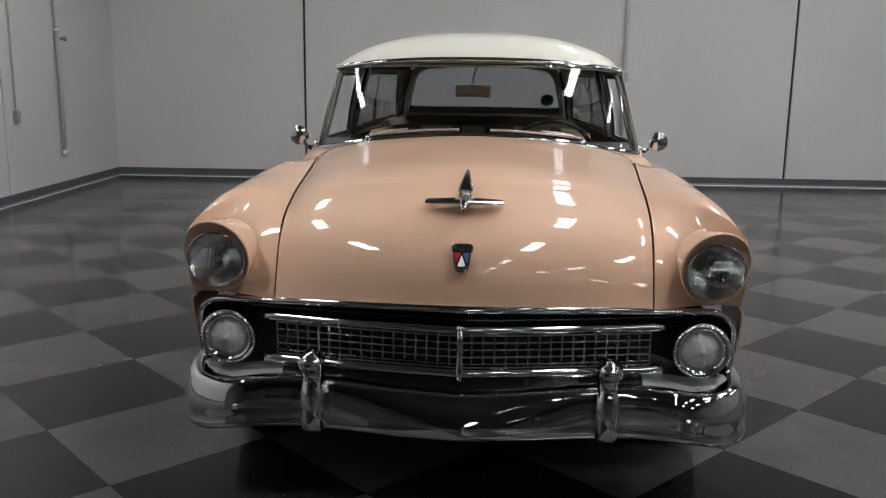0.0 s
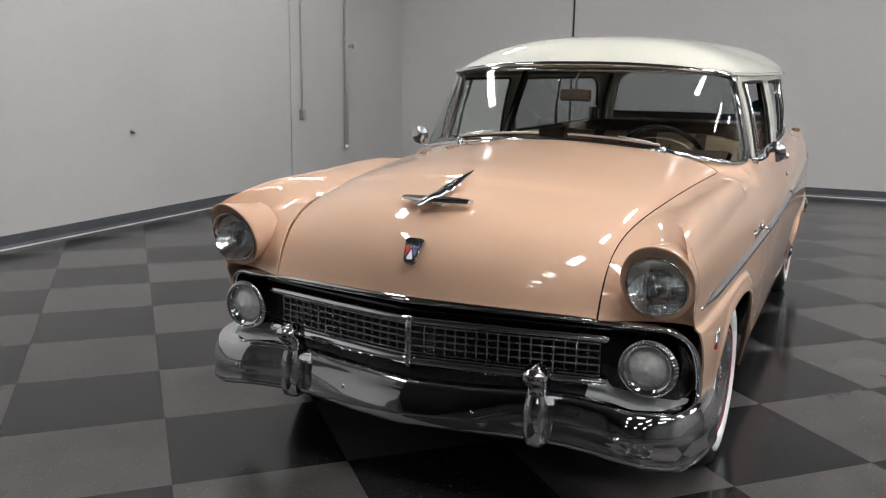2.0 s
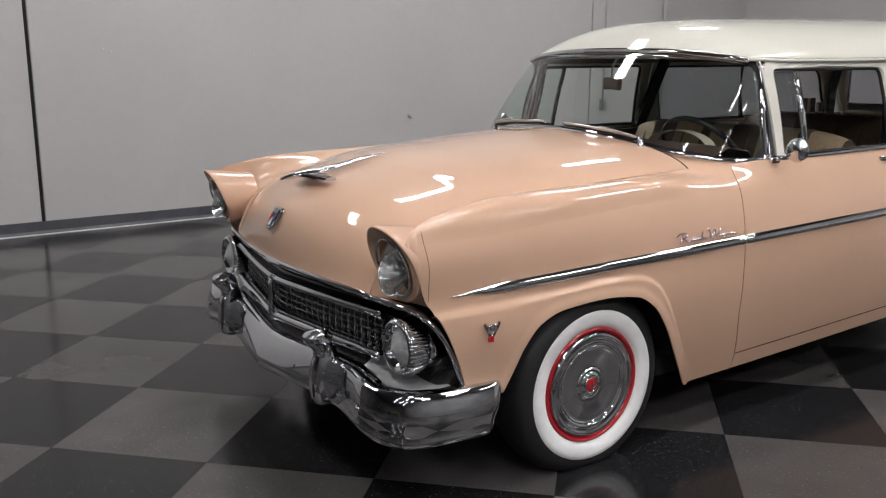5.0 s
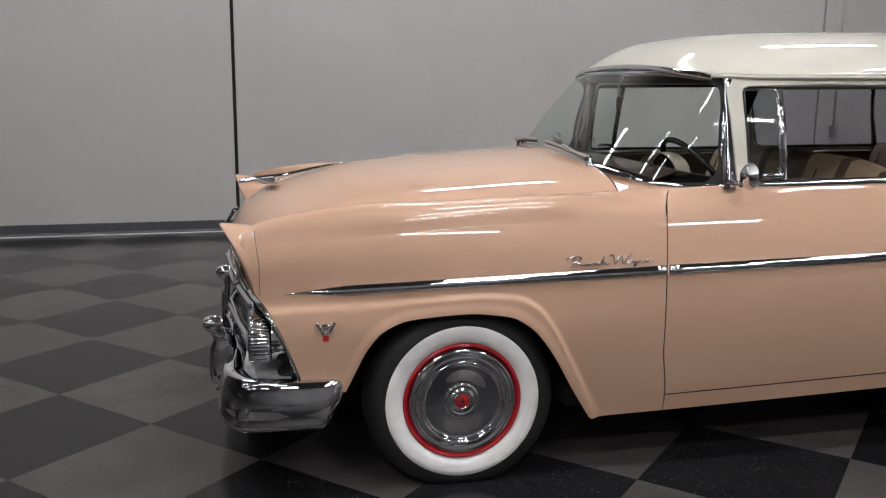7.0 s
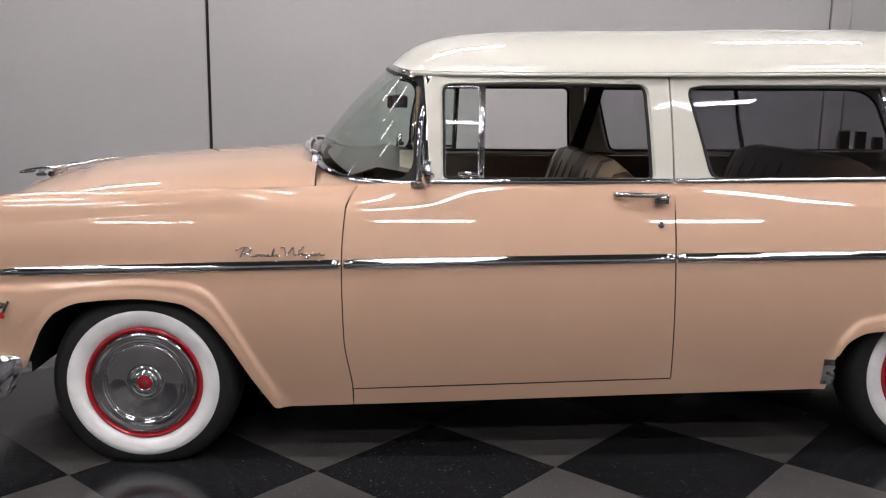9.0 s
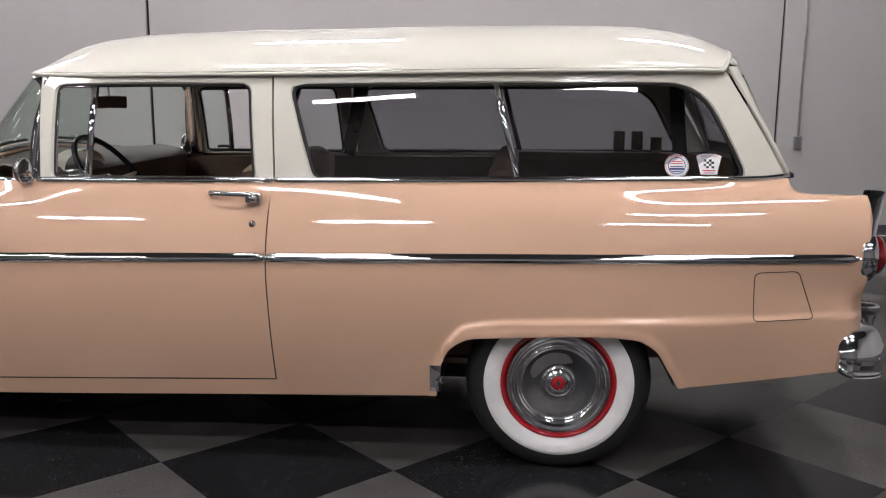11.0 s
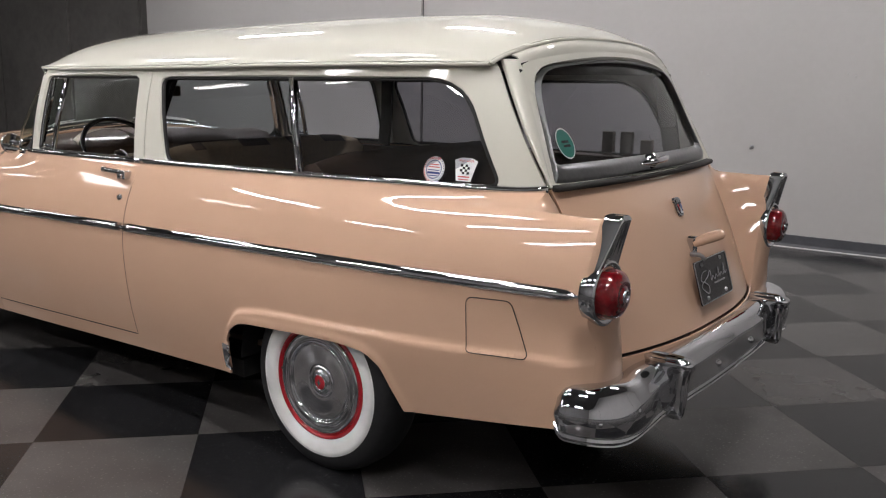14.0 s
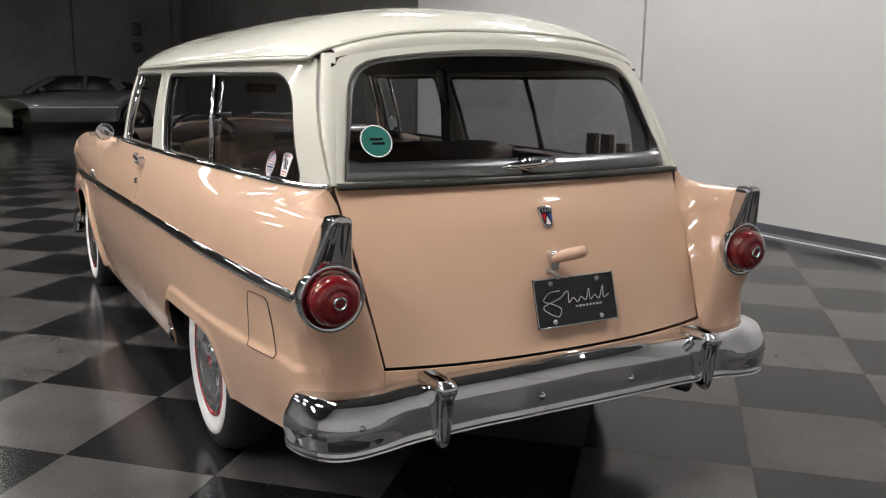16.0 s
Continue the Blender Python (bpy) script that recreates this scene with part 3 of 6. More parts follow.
def dense(a, b, marks, n, near=0.05):
    """n values from a to b, crowded near the marks."""
    x = np.linspace(a, b, 2000)
    w = 1 + sum(3.5 * np.exp(-((x - m) / near) ** 2) for m in marks)
    c = np.cumsum(w)
    return np.interp(np.linspace(c[0], c[-1], n), c, x)


ROWS = np.linspace(0, 1, 54)

# --- front fender ---
HOOD_EDGE = [(-0.688, -0.596, 0.659), (-0.662, -0.597, 0.73), (-0.628, -0.599, 0.79), (-0.572, -0.603, 0.845), (-0.464, -0.613, 0.890), (-0.321, -0.627, 0.917), (-0.107, -0.647, 0.942), (0.159, -0.670, 0.964), (0.40, -0.694, 0.982), (0.62, -0.716, 0.995)]
HOOD_MID = [(-0.768, 0, 0.672), (-0.778, 0, 0.74), (-0.757, 0, 0.82), (-0.70, 0, 0.895), (-0.60, 0, 0.95), (-0.30, 0, 1.028), (0.0, 0, 1.058), (0.3, 0, 1.080), (0.60, 0, 1.096)]
edge_fine = np.concatenate([curve(HOOD_EDGE, 270), curve([HOOD_EDGE[-1], (0.69, -0.752, 0.999), (0.768, -0.786, 1.005)], 31)[1:]])


def fender_shift(c, z):
    f = 1 - smooth01((c + 0.61) / 0.27)
    r = smooth01((c - 0.48) / 0.255)
    return c + f * (nose_x(z) + 0.61) + r * (seam_front(z) - 0.002 - 0.735)


def fender_low(c):
    z = 0.4
    for _ in range(4):
        z = low_edge(fender_shift(c, z))
    return z


def fender_geom():
    cs = dense(-0.61, 0.735, (-0.42, -0.3, 0.30, 0.36, 0.44), 120)
    shoulder = lambda c: 0.872 + 0.045 * float(smooth01((c + 0.61) / 1.0))
    P = side_grid(cs, fender_shift, fender_low, shoulder, ROWS)
    front = [p for p in P[0] if p[2] > 0.655]
    S = front + [P[k][-1] for k in range(1, len(P))]
    n1 = len(front)
    k1 = 100
    fr = edge_fine[np.linspace(0, k1, n1).astype(int)]
    bk = edge_fine[np.linspace(k1, 299, len(P)).astype(int)][1:]
    E = np.concatenate([fr, bk])
    T = []
    for i, (s, e) in enumerate(zip(S, E)):
        a = smooth01((i - n1 * 0.35) / (n1 * 0.9))
        b = float(smooth01((i - n1) / (len(S) - n1) / 0.75))
        d0 = (1 - a) * np.array([0.6, 0.5, 0.0]) * 0.09 + a * np.array([0, 0.12, 1.0]) * (0.128 - 0.030 * b)
        d1 = (1 - a) * np.array([0.35, -0.8, 0.0]) * 0.09 + a * np.array([0, -1.0, 0.42 - 0.34 * b]) * (0.130 - 0.028 * b)
        T.append(bez(s, s + d0, e + d1, e + np.array([0, -0.003, 0]), np.linspace(0, 1, 15)))
    # towards the rear it takes on the shape of the door's shoulder
    for k in range(n1, len(T)):
        f_ = float(smooth01((k - len(T) + 46) / 44))
        col = P[k - n1 + 1]
        slope = (col[-1] - col[-2]) / np.linalg.norm(col[-1] - col[-2])
        s_, e_ = S[k], E[k] + np.array([0, -0.003, 0])
        d = np.linalg.norm(e_ - s_)
        T[k] = T[k] * (1 - f_) + f_ * bez(s_, s_ + slope * d * 0.33, e_ + np.array([0, -0.55, -0.83]) * d * 0.3, e_, np.linspace(0, 1, 15))
    # the rear edge follows the door seam round the shoulder
    for p in T[-1]:
        p[0] = seam_front(p[2]) - 0.0025
    return join(facing(sheet(P), (0, -1, 0)), facing(sheet(T), (0, -0.3, 1)))


def consistent(g, centre):
    """The whole sheet turned so that it mostly faces away from a point inside."""
    return facing(g, (*centre, 1))


fg = fender_geom()
for s in (1, -1):
    part("front_fender", mirror(fg, s), PEACH, car, weld=True, solid=0.006)

# --- hood ---
def relaxed(line, sigma=6):
    """The same curve with its bends evened out; the ends stay."""
    return blurred(np.asarray(line).T, sigma, 1).T


mid = relaxed(curve(HOOD_MID, 140))
edge = relaxed(curve(HOOD_EDGE, 140))
H = []
for k, (m_, e_) in enumerate(zip(mid, edge)):
    row = []
    for u_ in np.linspace(-1, 1, 97):
        w = 1 - (1 - abs(u_)) ** 1.5
        v = math.copysign(w, u_)
        y = v * (abs(e_[1]) - 0.004)
        x = m_[0] + (e_[0] - m_[0]) * w ** 1.7
        fall = 0.72 * w ** 2.0 + 0.28 * w ** 14
        z = m_[2] + (e_[2] - m_[2]) * fall
        f = k / 139
        # a raised centre scoop that fades towards the windscreen
        z += 0.007 * float(smooth01((f - 0.355 - 0.02 * w ** 4) / 0.05)) * float(1 - smooth01((w - 0.55) / 0.36))
        row.append((x, y, z))
    H.append(row)
hood = part("hood", facing(sheet(H), (0, 0, 1)), PEACH, car, solid=0.006)
part("hood_gap", sweep([np.array(p) + np.array([0.004, 0, -0.001]) for p in H[-1]], ring(6, 0.003)), SEAM, hood, "dark gap at the rear hood edge")

# --- doors, rockers, quarter panels ---
def door_shift(c, z):
    f = 1 - smooth01((c - 0.735) / 0.2)
    r = smooth01((c - 1.71) / 0.2)
    return c + f * (seam_front(z) + 0.0025 - 0.735) + r * (seam_rear(z) - 0.0025 - 1.91)


dcs = np.linspace(0.735, 1.91, 44)
dg = sheet(over_belt(side_grid(dcs, door_shift, lambda c: 0.2815 + (c - 0.76) * 0.031, lambda c: 0.925, ROWS), 9, dcs, door_shift))
dg = consistent(dg, np.array([1.3, 0, 0.6]))
rg = consistent(sheet(side_grid(np.linspace(0.77, 1.935, 30), lambda c, z: c, low_edge, lambda c: 0.2755 + (c - 0.76) * 0.031, np.linspace(0, 1, 6))), np.array([1.3, 0, 0.5]))


def quarter_shift(c, z):
    f = 1 - smooth01((c - 1.91) / 0.2)
    r = smooth01((c - 3.7) / 0.28)
    return c + f * (seam_rear(z) + 0.0025 - 1.91) + r * (tail_x(z) - 3.98)


qc = dense(1.91, 3.98, (2.53, 2.6, 3.26, 3.34), 140)
Q = side_grid(qc, quarter_shift, lambda c: low_edge(c) if c > 2.1 else low_edge(c + (1 - smooth01((c - 1.91) / 0.2)) * 0.02), lambda c: 0.925, ROWS)
for col in Q:
    for p in col:
        # the lower rear corner turns in towards the bumper
        if p[0] > 3.91:
            p[1] += 0.045 * ((p[0] - 3.91) / 0.07) ** 2 * float(1 - smooth01((p[2] - 0.64) / 0.09))
Q2 = []
gate_x = lambda z: 3.742 + (1.062 - z) * 0.47
gate_y = lambda z: 0.652 - (1.062 - z) * 0.115
for col in Q:
    p0 = col[-1]
    slope = (col[-1] - col[-2]) / np.linalg.norm(col[-1] - col[-2])
    crest = np.array([p0[0], -0.757, 1.0155])
    k = float(smooth01((p0[0] - 3.08) / 0.6))
    h_ = crest[2] - p0[2]
    up_ = bez(p0, p0 + slope * h_ * 0.6, crest + np.array([0, -0.034, -0.004]), crest, np.linspace(0, 1, 8)[1:])
    if p0[0] < 3.742:
        e = np.array([p0[0], -belt_y(p0[0]) - 0.004, belt_z(p0[0])])
        d = np.linalg.norm(e - p0)
        plain = bez(p0, p0 + slope * d * 0.33, e + np.array([0, -0.55, -0.83]) * d * 0.3, e, np.linspace(0, 1, 12)[1:])
        gap_ = np.linalg.norm(e - crest)
        dn_ = bez(crest, crest + np.array([0, 0.4, 0.06]) * gap_, e + np.array([0, -0.3, -0.16]) * gap_, e, np.linspace(0, 1, 5)[1:])
        Q2.append(plain * (1 - k) + np.concatenate([up_, dn_]) * k)
    else:
        # the fin: up to its crest, then down its inner wall to the tailgate
        z = 1.062 - (p0[0] - 3.742) / 0.47
        e = np.array([p0[0], -gate_y(z) - 0.003, z])
        f_ = float(smooth01((p0[0] - 3.742) / 0.1))
        dn_ = bez(crest, crest + np.array([0, 0.035, 0.002]), e + np.array([0, -0.03, 0.30 * (crest[2] - e[2]) * f_ - 0.006 * (1 - f_)]), e, np.linspace(0, 1, 5)[1:])
        Q2.append(np.concatenate([up_, dn_]))
full_q = np.array([ease_column(c) for c in np.concatenate([Q, np.array(Q2)], 1)])
qg = facing(sheet(full_q), (0, -1, 0.2))
# the closed rear face of the fender, from its inner wall out to the side
last = full_q[-1][len(Q[-1]):]
inner = last[np.argmax(last[:, 2]):]
outer = np.concatenate([Q[-1], last[:np.argmax(last[:, 2]) + 1]])
R = []
for z in np.linspace(0.41, last[:, 2].max() - 0.001, 30):
    zi = max(z, inner[-1][2] + 0.001)
    o_ = np.argsort(inner[:, 2])
    a = np.array([np.interp(zi, inner[o_, 2], inner[o_, k]) for k in range(3)])
    a[2] = z
    b = np.array([np.interp(z, outer[:, 2], outer[:, k]) for k in range(3)])
    R.append(bez(a, a + np.array([0.03, -0.01, 0]) * min(1, (1.03 - z) / 0.1), b + np.array([0.03, 0.01, 0]) * min(1, (1.03 - z) / 0.1), b, np.linspace(0, 1, 10)))
cg = facing(sheet(R), (1, 0, 0))
for s in (1, -1):
    d = part("door", mirror(dg, s), PEACH, car, solid=0.006)
    if s == 1:
        door_l = d
    else:
        door_r = d
    part("rocker_panel", mirror(rg, s), PEACH, car, solid=0.006)
    gap = [(seam_front(z), z) for z in np.linspace(0.93, 0.29, 24)] + [(x, 0.2785 + (x - 0.76) * 0.031) for x in np.linspace(0.775, 1.925, 24)] + [(seam_rear(z), z) for z in np.linspace(0.32, 0.93, 24)]
    part("door_gap", mirror(sweep([(x, -side_y(x, z) + 0.0045, z) for x, z in gap], ring(6, 0.0042), up=(0, -1, 0)), s), SEAM, d, "dark rubber in the door gap")
    part("rear_quarter_panel", mirror(join(qg, cg), s), PEACH, car, weld=True, solid=0.006)

# --- cowl between hood and windscreen ---
def glass_base(v):
    """Foot of the wrap-round windscreen, v from -1 to 1."""
    a = abs(v)
    th = a * math.pi / 2
    y = 0.775 * math.sin(th) ** 0.72
    x = 1.0 - 0.42 * math.cos(th) ** 0.54
    z = 1.102 - 0.09 * (y / 0.775) ** 2.0
    return np.array([x, math.copysign(y, v), z])


def glass_top(v):
    a = abs(v)
    th = a * math.pi / 2
    y = 0.672 * math.sin(th) ** 0.77
    x = 1.045 - 0.16 * math.cos(th) ** 0.6
    z = 1.442 - 0.042 * (y / 0.672) ** 2.4
    return np.array([x, math.copysign(y, v), z])


VS = np.sin(np.linspace(-1, 1, 61) * math.pi / 2)
out_line = curve([(0.605, 0, 1.0955), (0.607, 0.35, 1.066), (0.622, 0.712, 0.993), (0.74, 0.772, 0.998), (0.88, 0.797, 1.01), (1.03, 0.808, 1.019)], 31)
C = []
for i, v in enumerate(VS):
    k = abs(i - 30)
    o = out_line[k] * np.array([1, math.copysign(1, v), 1])
    b = glass_base(v) + np.array([0.01, 0, -0.004])
    C.append([o + (b - o) * t + np.array([0, 0, 0.006 * math.sin(math.pi * t)]) for t in np.linspace(0, 1, 6)])
part("cowl", facing(sheet(C), (0, 0, 1)), PEACH, car, solid=0.004)

# --- windscreen ---
W = []
for v in VS:
    b, t_ = glass_base(v), glass_top(v)
    W.append([b + (t_ - b) * k + np.array([-0.018 * math.sin(math.pi * k), 0.012 * np.sign(v) * math.sin(math.pi * k) * abs(v) ** 3, 0]) for k in np.linspace(0, 1, 14)])
ws = part("windscreen", facing(sheet(W), (-1, 0, 0.3)), GLASS, car, "wrap-round clear windscreen glass")
ws.visible_shadow = False


def on_screen(p, k, s):
    """A place on the glass p metres in from its rear edge, k of the way up, on side s."""
    reach = 0.42 * (1 - k) + 0.16 * k
    a_ = min(1.0, (p / reach) ** 1.75 * 2 / math.pi)
    b, t_ = glass_base(s * (1 - a_)), glass_top(s * (1 - a_))
    return b + (t_ - b) * k + np.array([-0.018 * math.sin(math.pi * k) - 0.003, (0.012 * (1 - a_) ** 3 * math.sin(math.pi * k) + 0.003) * s, 0])


for s in (1, -1):
    tall = 0.38
    outer_ = [(0.16 - 0.16 * t, 0.0) for t in np.linspace(0, 1, 24)] + [(0.0, t) for t in np.linspace(0.02, 0.98, 30)] + [(0.10 * t, 1.0) for t in np.linspace(0, 1, 24)]
    rub = []
    for p, k in outer_:
        zz_ = k * tall
        lo, hi, side, r_ = 0.012, tall - 0.016, 0.014, 0.075
        cz_ = min(max(zz_, lo + r_), hi - r_)
        q = max(p, side)
        if zz_ < lo + r_ or zz_ > hi - r_:
            base_z = lo if zz_ < tall / 2 else hi
            way = 1 if zz_ < tall / 2 else -1
            if p <= 0:
                f_ = (zz_ - base_z) * way / r_
                ang = max(0.0, min(1.0, f_)) * math.pi / 4
                q, zin = side + r_ * (1 - math.cos(math.pi / 4 - ang)), base_z + way * r_ * (1 - math.sin(math.pi / 4 - ang))
            else:
                f_ = max(0.0, min(1.0, (p - 0.0) / (side + r_)))
                ang = f_ * math.pi / 4
                q = max(p, side + r_ * (1 - math.cos(math.pi / 4 + ang))) if f_ >= 1 else side + r_ * (1 - math.cos(math.pi / 4 + ang))
                zin = base_z + way * r_ * (1 - math.sin(math.pi / 4 + ang))
        else:
            zin = zz_
        rub.append([on_screen(p, k, s), on_screen((p + q) / 2, (k + zin / tall) / 2, s), on_screen(q, zin / tall, s)])
    part("windscreen_rubber", facing(sheet(rub), (0.4, s, 0)), SEAM, ws, "black rubber round the rear corner of the glass")
for k0, k1 in ((0.0, 0.032), (0.955, 1.0)):
    part("windscreen_rubber", facing(sheet([[W[i][0] + (W[i][-1] - W[i][0]) * k + np.array([-0.003 - 0.018 * math.sin(math.pi * k), 0, 0.001]) for k in (k0, k1)] for i in range(3, 58)]), (-1, 0, 0.3)), SEAM, ws, "black rubber along the edge of the glass")
loop = [glass_base(v) for v in VS] + [W[-1][k] for k in range(1, 13)] + [glass_top(v) for v in VS[::-1]] + [W[0][k] for k in range(12, 0, -1)]
part("windscreen_moulding", sweep(loop, ring(8, 0.013, 0.012), up=(-0.6, 0, 0.8), closed=True), CHROME, ws, "chrome windscreen surround")

# --- greenhouse sides ---
def upper_y(x, z):
    k = (z - 1.03) / 0.40
    low = belt_y(x) - 0.012
    top = float(spl([0.9, 1.1, 1.9, 2.8, 3.2, 3.4, 3.55], [0.662, 0.69, 0.712, 0.70, 0.675, 0.645, 0.594], x - 0.19 * (1 - k) * smooth01((x - 3.3) / 0.3)))
    return low + (top - low) * k + 0.012 * math.sin(math.pi * min(max(k, 0), 1))


drip_y = lambda x: float(spl([0.88, 1.0, 1.1, 1.9, 2.8, 3.2, 3.4, 3.55], [0.64, 0.672, 0.692, 0.716, 0.706, 0.681, 0.65, 0.597], x))
drip_z = lambda x: float(spl([0.88, 1.1, 1.9, 2.8, 3.3, 3.56], [1.418, 1.409, 1.418, 1.433, 1.438, 1.440], x))
put_side = lambda off=0.0: (lambda x, z: (x, -upper_y(x, z) - off, z))

DOOR_OUT = rounded([(1.015, 1.406), (1.899, 1.417), (1.917, 1.028), (1.04, 1.018)], [0.03, 0.02, 0.01, 0.01], 8)
DOOR_IN = rounded([(1.085, 1.362), (1.815, 1.37), (1.842, 1.036), (1.09, 1.032)], [0.03, 0.035, 0.02, 0.02], 8)
Q_OUT = rounded([(1.905, 1.417), (3.512, 1.438), (3.736, 1.062), (1.923, 1.032)], [0.02, 0.02, 0.02, 0.01], 8)
Q_IN = rounded([(1.968, 1.368), (3.42, 1.382), (3.592, 1.056), (2.065, 1.038)], [0.05, 0.13, 0.05, 0.04], 8)


def subdivide(loop, k=4):
    out = []
    for i, p in enumerate(loop):
        q = loop[(i + 1) % len(loop)]
        out += [p + (q - p) * t for t in np.arange(k) / k]
    return out


def evened(outer, inner, n=120):
    """Both loops with n points each, matched corner by corner."""
    def res(loop, parts=4):
        per = len(loop) // parts
        out = []
        for c in range(parts):
            seg = np.array([loop[(c * per + per // 2 + i) % len(loop)] for i in range(per + 1)])
            d = np.r_[0, np.cumsum(np.linalg.norm(np.diff(seg, axis=0), axis=1))]
            t = np.linspace(0, d[-1], n // parts + 1)[:-1]
            out += [np.array([np.interp(a, d, seg[:, 0]), np.interp(a, d, seg[:, 1])]) for a in t]
        return out
    return res(outer), res(inner)


def framed(outer, inner, put, out_put):
    """A pressed frame: a flat face between the loops, turned in at the opening."""
    o, i = evened(outer, inner)
    mid_ = [b + (a - b) / np.linalg.norm(a - b) * 0.012 for a, b in zip(o, i)]
    deep = sheet([[out_put(*a), out_put(*b), put(*c)] for a, b, c in zip(o, mid_, i)], closed_u=True)
    return deep


def strip_loop(loop, put, w, h, n=120, up=(0, -1, 0)):
    pts = np.array([put(*p) for p in subdivide(loop, 3)])
    return sweep(pts, ring(6, w, h), up=up, closed=True)


for s, door in ((1, door_l), (-1, door_r)):
    f = framed(DOOR_OUT, DOOR_IN, put_side(-0.012), put_side(0.004))
    part("door_window_frame", mirror(facing(f, (0, -1, 0)), s), CREAM, door, "cream painted door window frame", solid=0.02)
    f = framed(Q_OUT, Q_IN, put_side(-0.012), put_side(0.004))
    part("side_window_surround", mirror(facing(f, (0, -1, 0)), s), CREAM, car, "cream painted body side above the belt", solid=0.02)
    # panes
    vent = rounded([(1.088, 1.356), (1.219, 1.359), (1.213, 1.036), (1.092, 1.032)], 0.02, 5)
    g1 = part("vent_window", mirror(facing(pane(vent, put_side(-0.022)), (0, -1, 0)), s), GLASS, door)
    part("chrome_vent_frame", mirror(join(strip_loop(vent, put_side(-0.012), 0.005, 0.006), sweep([put_side(-0.008)(1.229, 1.357), put_side(-0.008)(1.226, 1.2), put_side(-0.008)(1.222, 1.036)], [(-0.011, -0.006), (0.011, -0.006), (0.009, 0.008), (-0.009, 0.008)], up=(0, -1, 0))), s), CHROME, door, "chrome quarter light frame")
    part("vent_latch", mirror(move(sweep(curve([(0, 0, 0), (0.03, -0.006, 0.003), (0.075, -0.004, 0.0)], 8), ring(8, 0.008)), Matrix.Translation(put_side(-0.004)(1.14, 1.05))), s), CHROME, door)
    part("door_seal", mirror(strip_loop(DOOR_IN, put_side(-0.012), 0.007, 0.008), s), SEAM, door, "black rubber window seal")
    split_t, split_b = (2.705, 1.376), (2.79, 1.045)
    qa = rounded([(1.968, 1.368), split_t, split_b, (2.065, 1.038)], [0.05, 0.005, 0.005, 0.04], 6)
    qb = rounded([split_t, (3.42, 1.382), (3.592, 1.056), split_b], [0.005, 0.13, 0.05, 0.005], 6)
    for q in (qa, qb):
        o = part("side_glass", mirror(facing(pane(q, put_side(-0.018)), (0, -1, 0)), s), GLASS_DARK, car, "dark tinted sliding side glass")
        o.visible_shadow = False
    g1.visible_shadow = False
    part("side_window_seal", mirror(strip_loop(Q_IN, put_side(-0.008), 0.008, 0.008), s), SEAM, car, "black rubber window seal")
    part("window_divider", mirror(sweep([put_side(-0.004)(*split_t), put_side(-0.004)(2.747, 1.21), put_side(-0.004)(*split_b)], [(-0.012, -0.01), (0.012, -0.01), (0.009, 0.008), (-0.009, 0.008)], up=(0, -1, 0)), s), CHROME, car, "chrome divider between sliding panes")
    # belt moulding
    belt = [(x, -belt_y(x) - 0.004, belt_z(x) + 0.002) for x in np.linspace(1.035, 1.915, 30)]
    prof = [(-0.012, -0.012), (-0.002, -0.013), (0.008, -0.006), (0.010, 0.004), (0.004, 0.011), (-0.012, 0.012)]
    part("belt_moulding", mirror(sweep(belt, prof), s), CHROME, door, "chrome belt moulding")
    belt = [(x, -belt_y(x) - 0.004, belt_z(x) + 0.002) for x in np.linspace(1.922, 3.745, 60)]
    part("belt_moulding", mirror(sweep(belt, prof), s), CHROME, car, "chrome belt moulding")
    # windscreen post
    post = [glass_base(-1) + np.array([0.03, -0.012, -0.005]), glass_base(-1) * 0.5 + glass_top(-1) * 0.5 + np.array([0.018, -0.012, 0]), glass_top(-1) + np.array([-0.005, -0.012, 0.0])]
    part("windscreen_post", mirror(sweep(curve(post, 14), [(-0.028, -0.02), (0.034, -0.02), (0.034, 0.008), (0.028, 0.015), (-0.012, 0.017), (-0.026, 0.01)], up=(0, -1, 0)), s), CHROME, car, "bright metal windscreen post")

# --- roof ---
RX = np.concatenate([np.linspace(0, 1, 16) ** 2 * 0.3, np.linspace(0.3, 0.93, 36)[1:], 1 - (np.linspace(1, 0, 12)[1:] ** 1.5) * 0.07])
crown = lambda x: float(spl([0.872, 0.90, 0.97, 1.085, 1.36, 2.06, 2.77, 3.19, 3.41, 3.557, 3.63], [1.432, 1.464, 1.522, 1.564, 1.592, 1.612, 1.625, 1.622, 1.596, 1.551, 1.5], x))
crown = eased(crown, 0.872, 3.63, 0.05)
drip_y, drip_z = eased(drip_y, 0.86, 3.6, 0.09), eased(drip_z, 0.86, 3.6, 0.09)
Rf = []
for f in RX:
    row = []
    for a_ in np.linspace(-1, 1, 73) * math.pi / 2:
        w = abs(math.sin(a_)) ** 0.77
        v = math.copysign(w, a_)
        # the ends bow: the front edge runs back and the rear edge forward towards the corners
        x0, x1 = 0.872 + 0.10 * w ** 3.2, 3.572 - 0.028 * w ** 2.5 - 0.042 * w ** 9
        x = x0 + (x1 - x0) * f
        xm = 0.872 + (3.575 - 0.872) * f
        yd = drip_y(x)
        zd = drip_z(x)
        z = zd + (crown(xm) - zd) * max(0.0, 1 - w ** 2.6) ** 0.68
        row.append((x, v * (yd + 0.012), z))
    Rf.append(row)
part("roof", facing(sheet(Rf), (0, 0, 1)), CREAM, car, "glossy cream painted steel roof", solid=0.012)
edge_loop = [Rf[i][0] for i in range(len(Rf))]
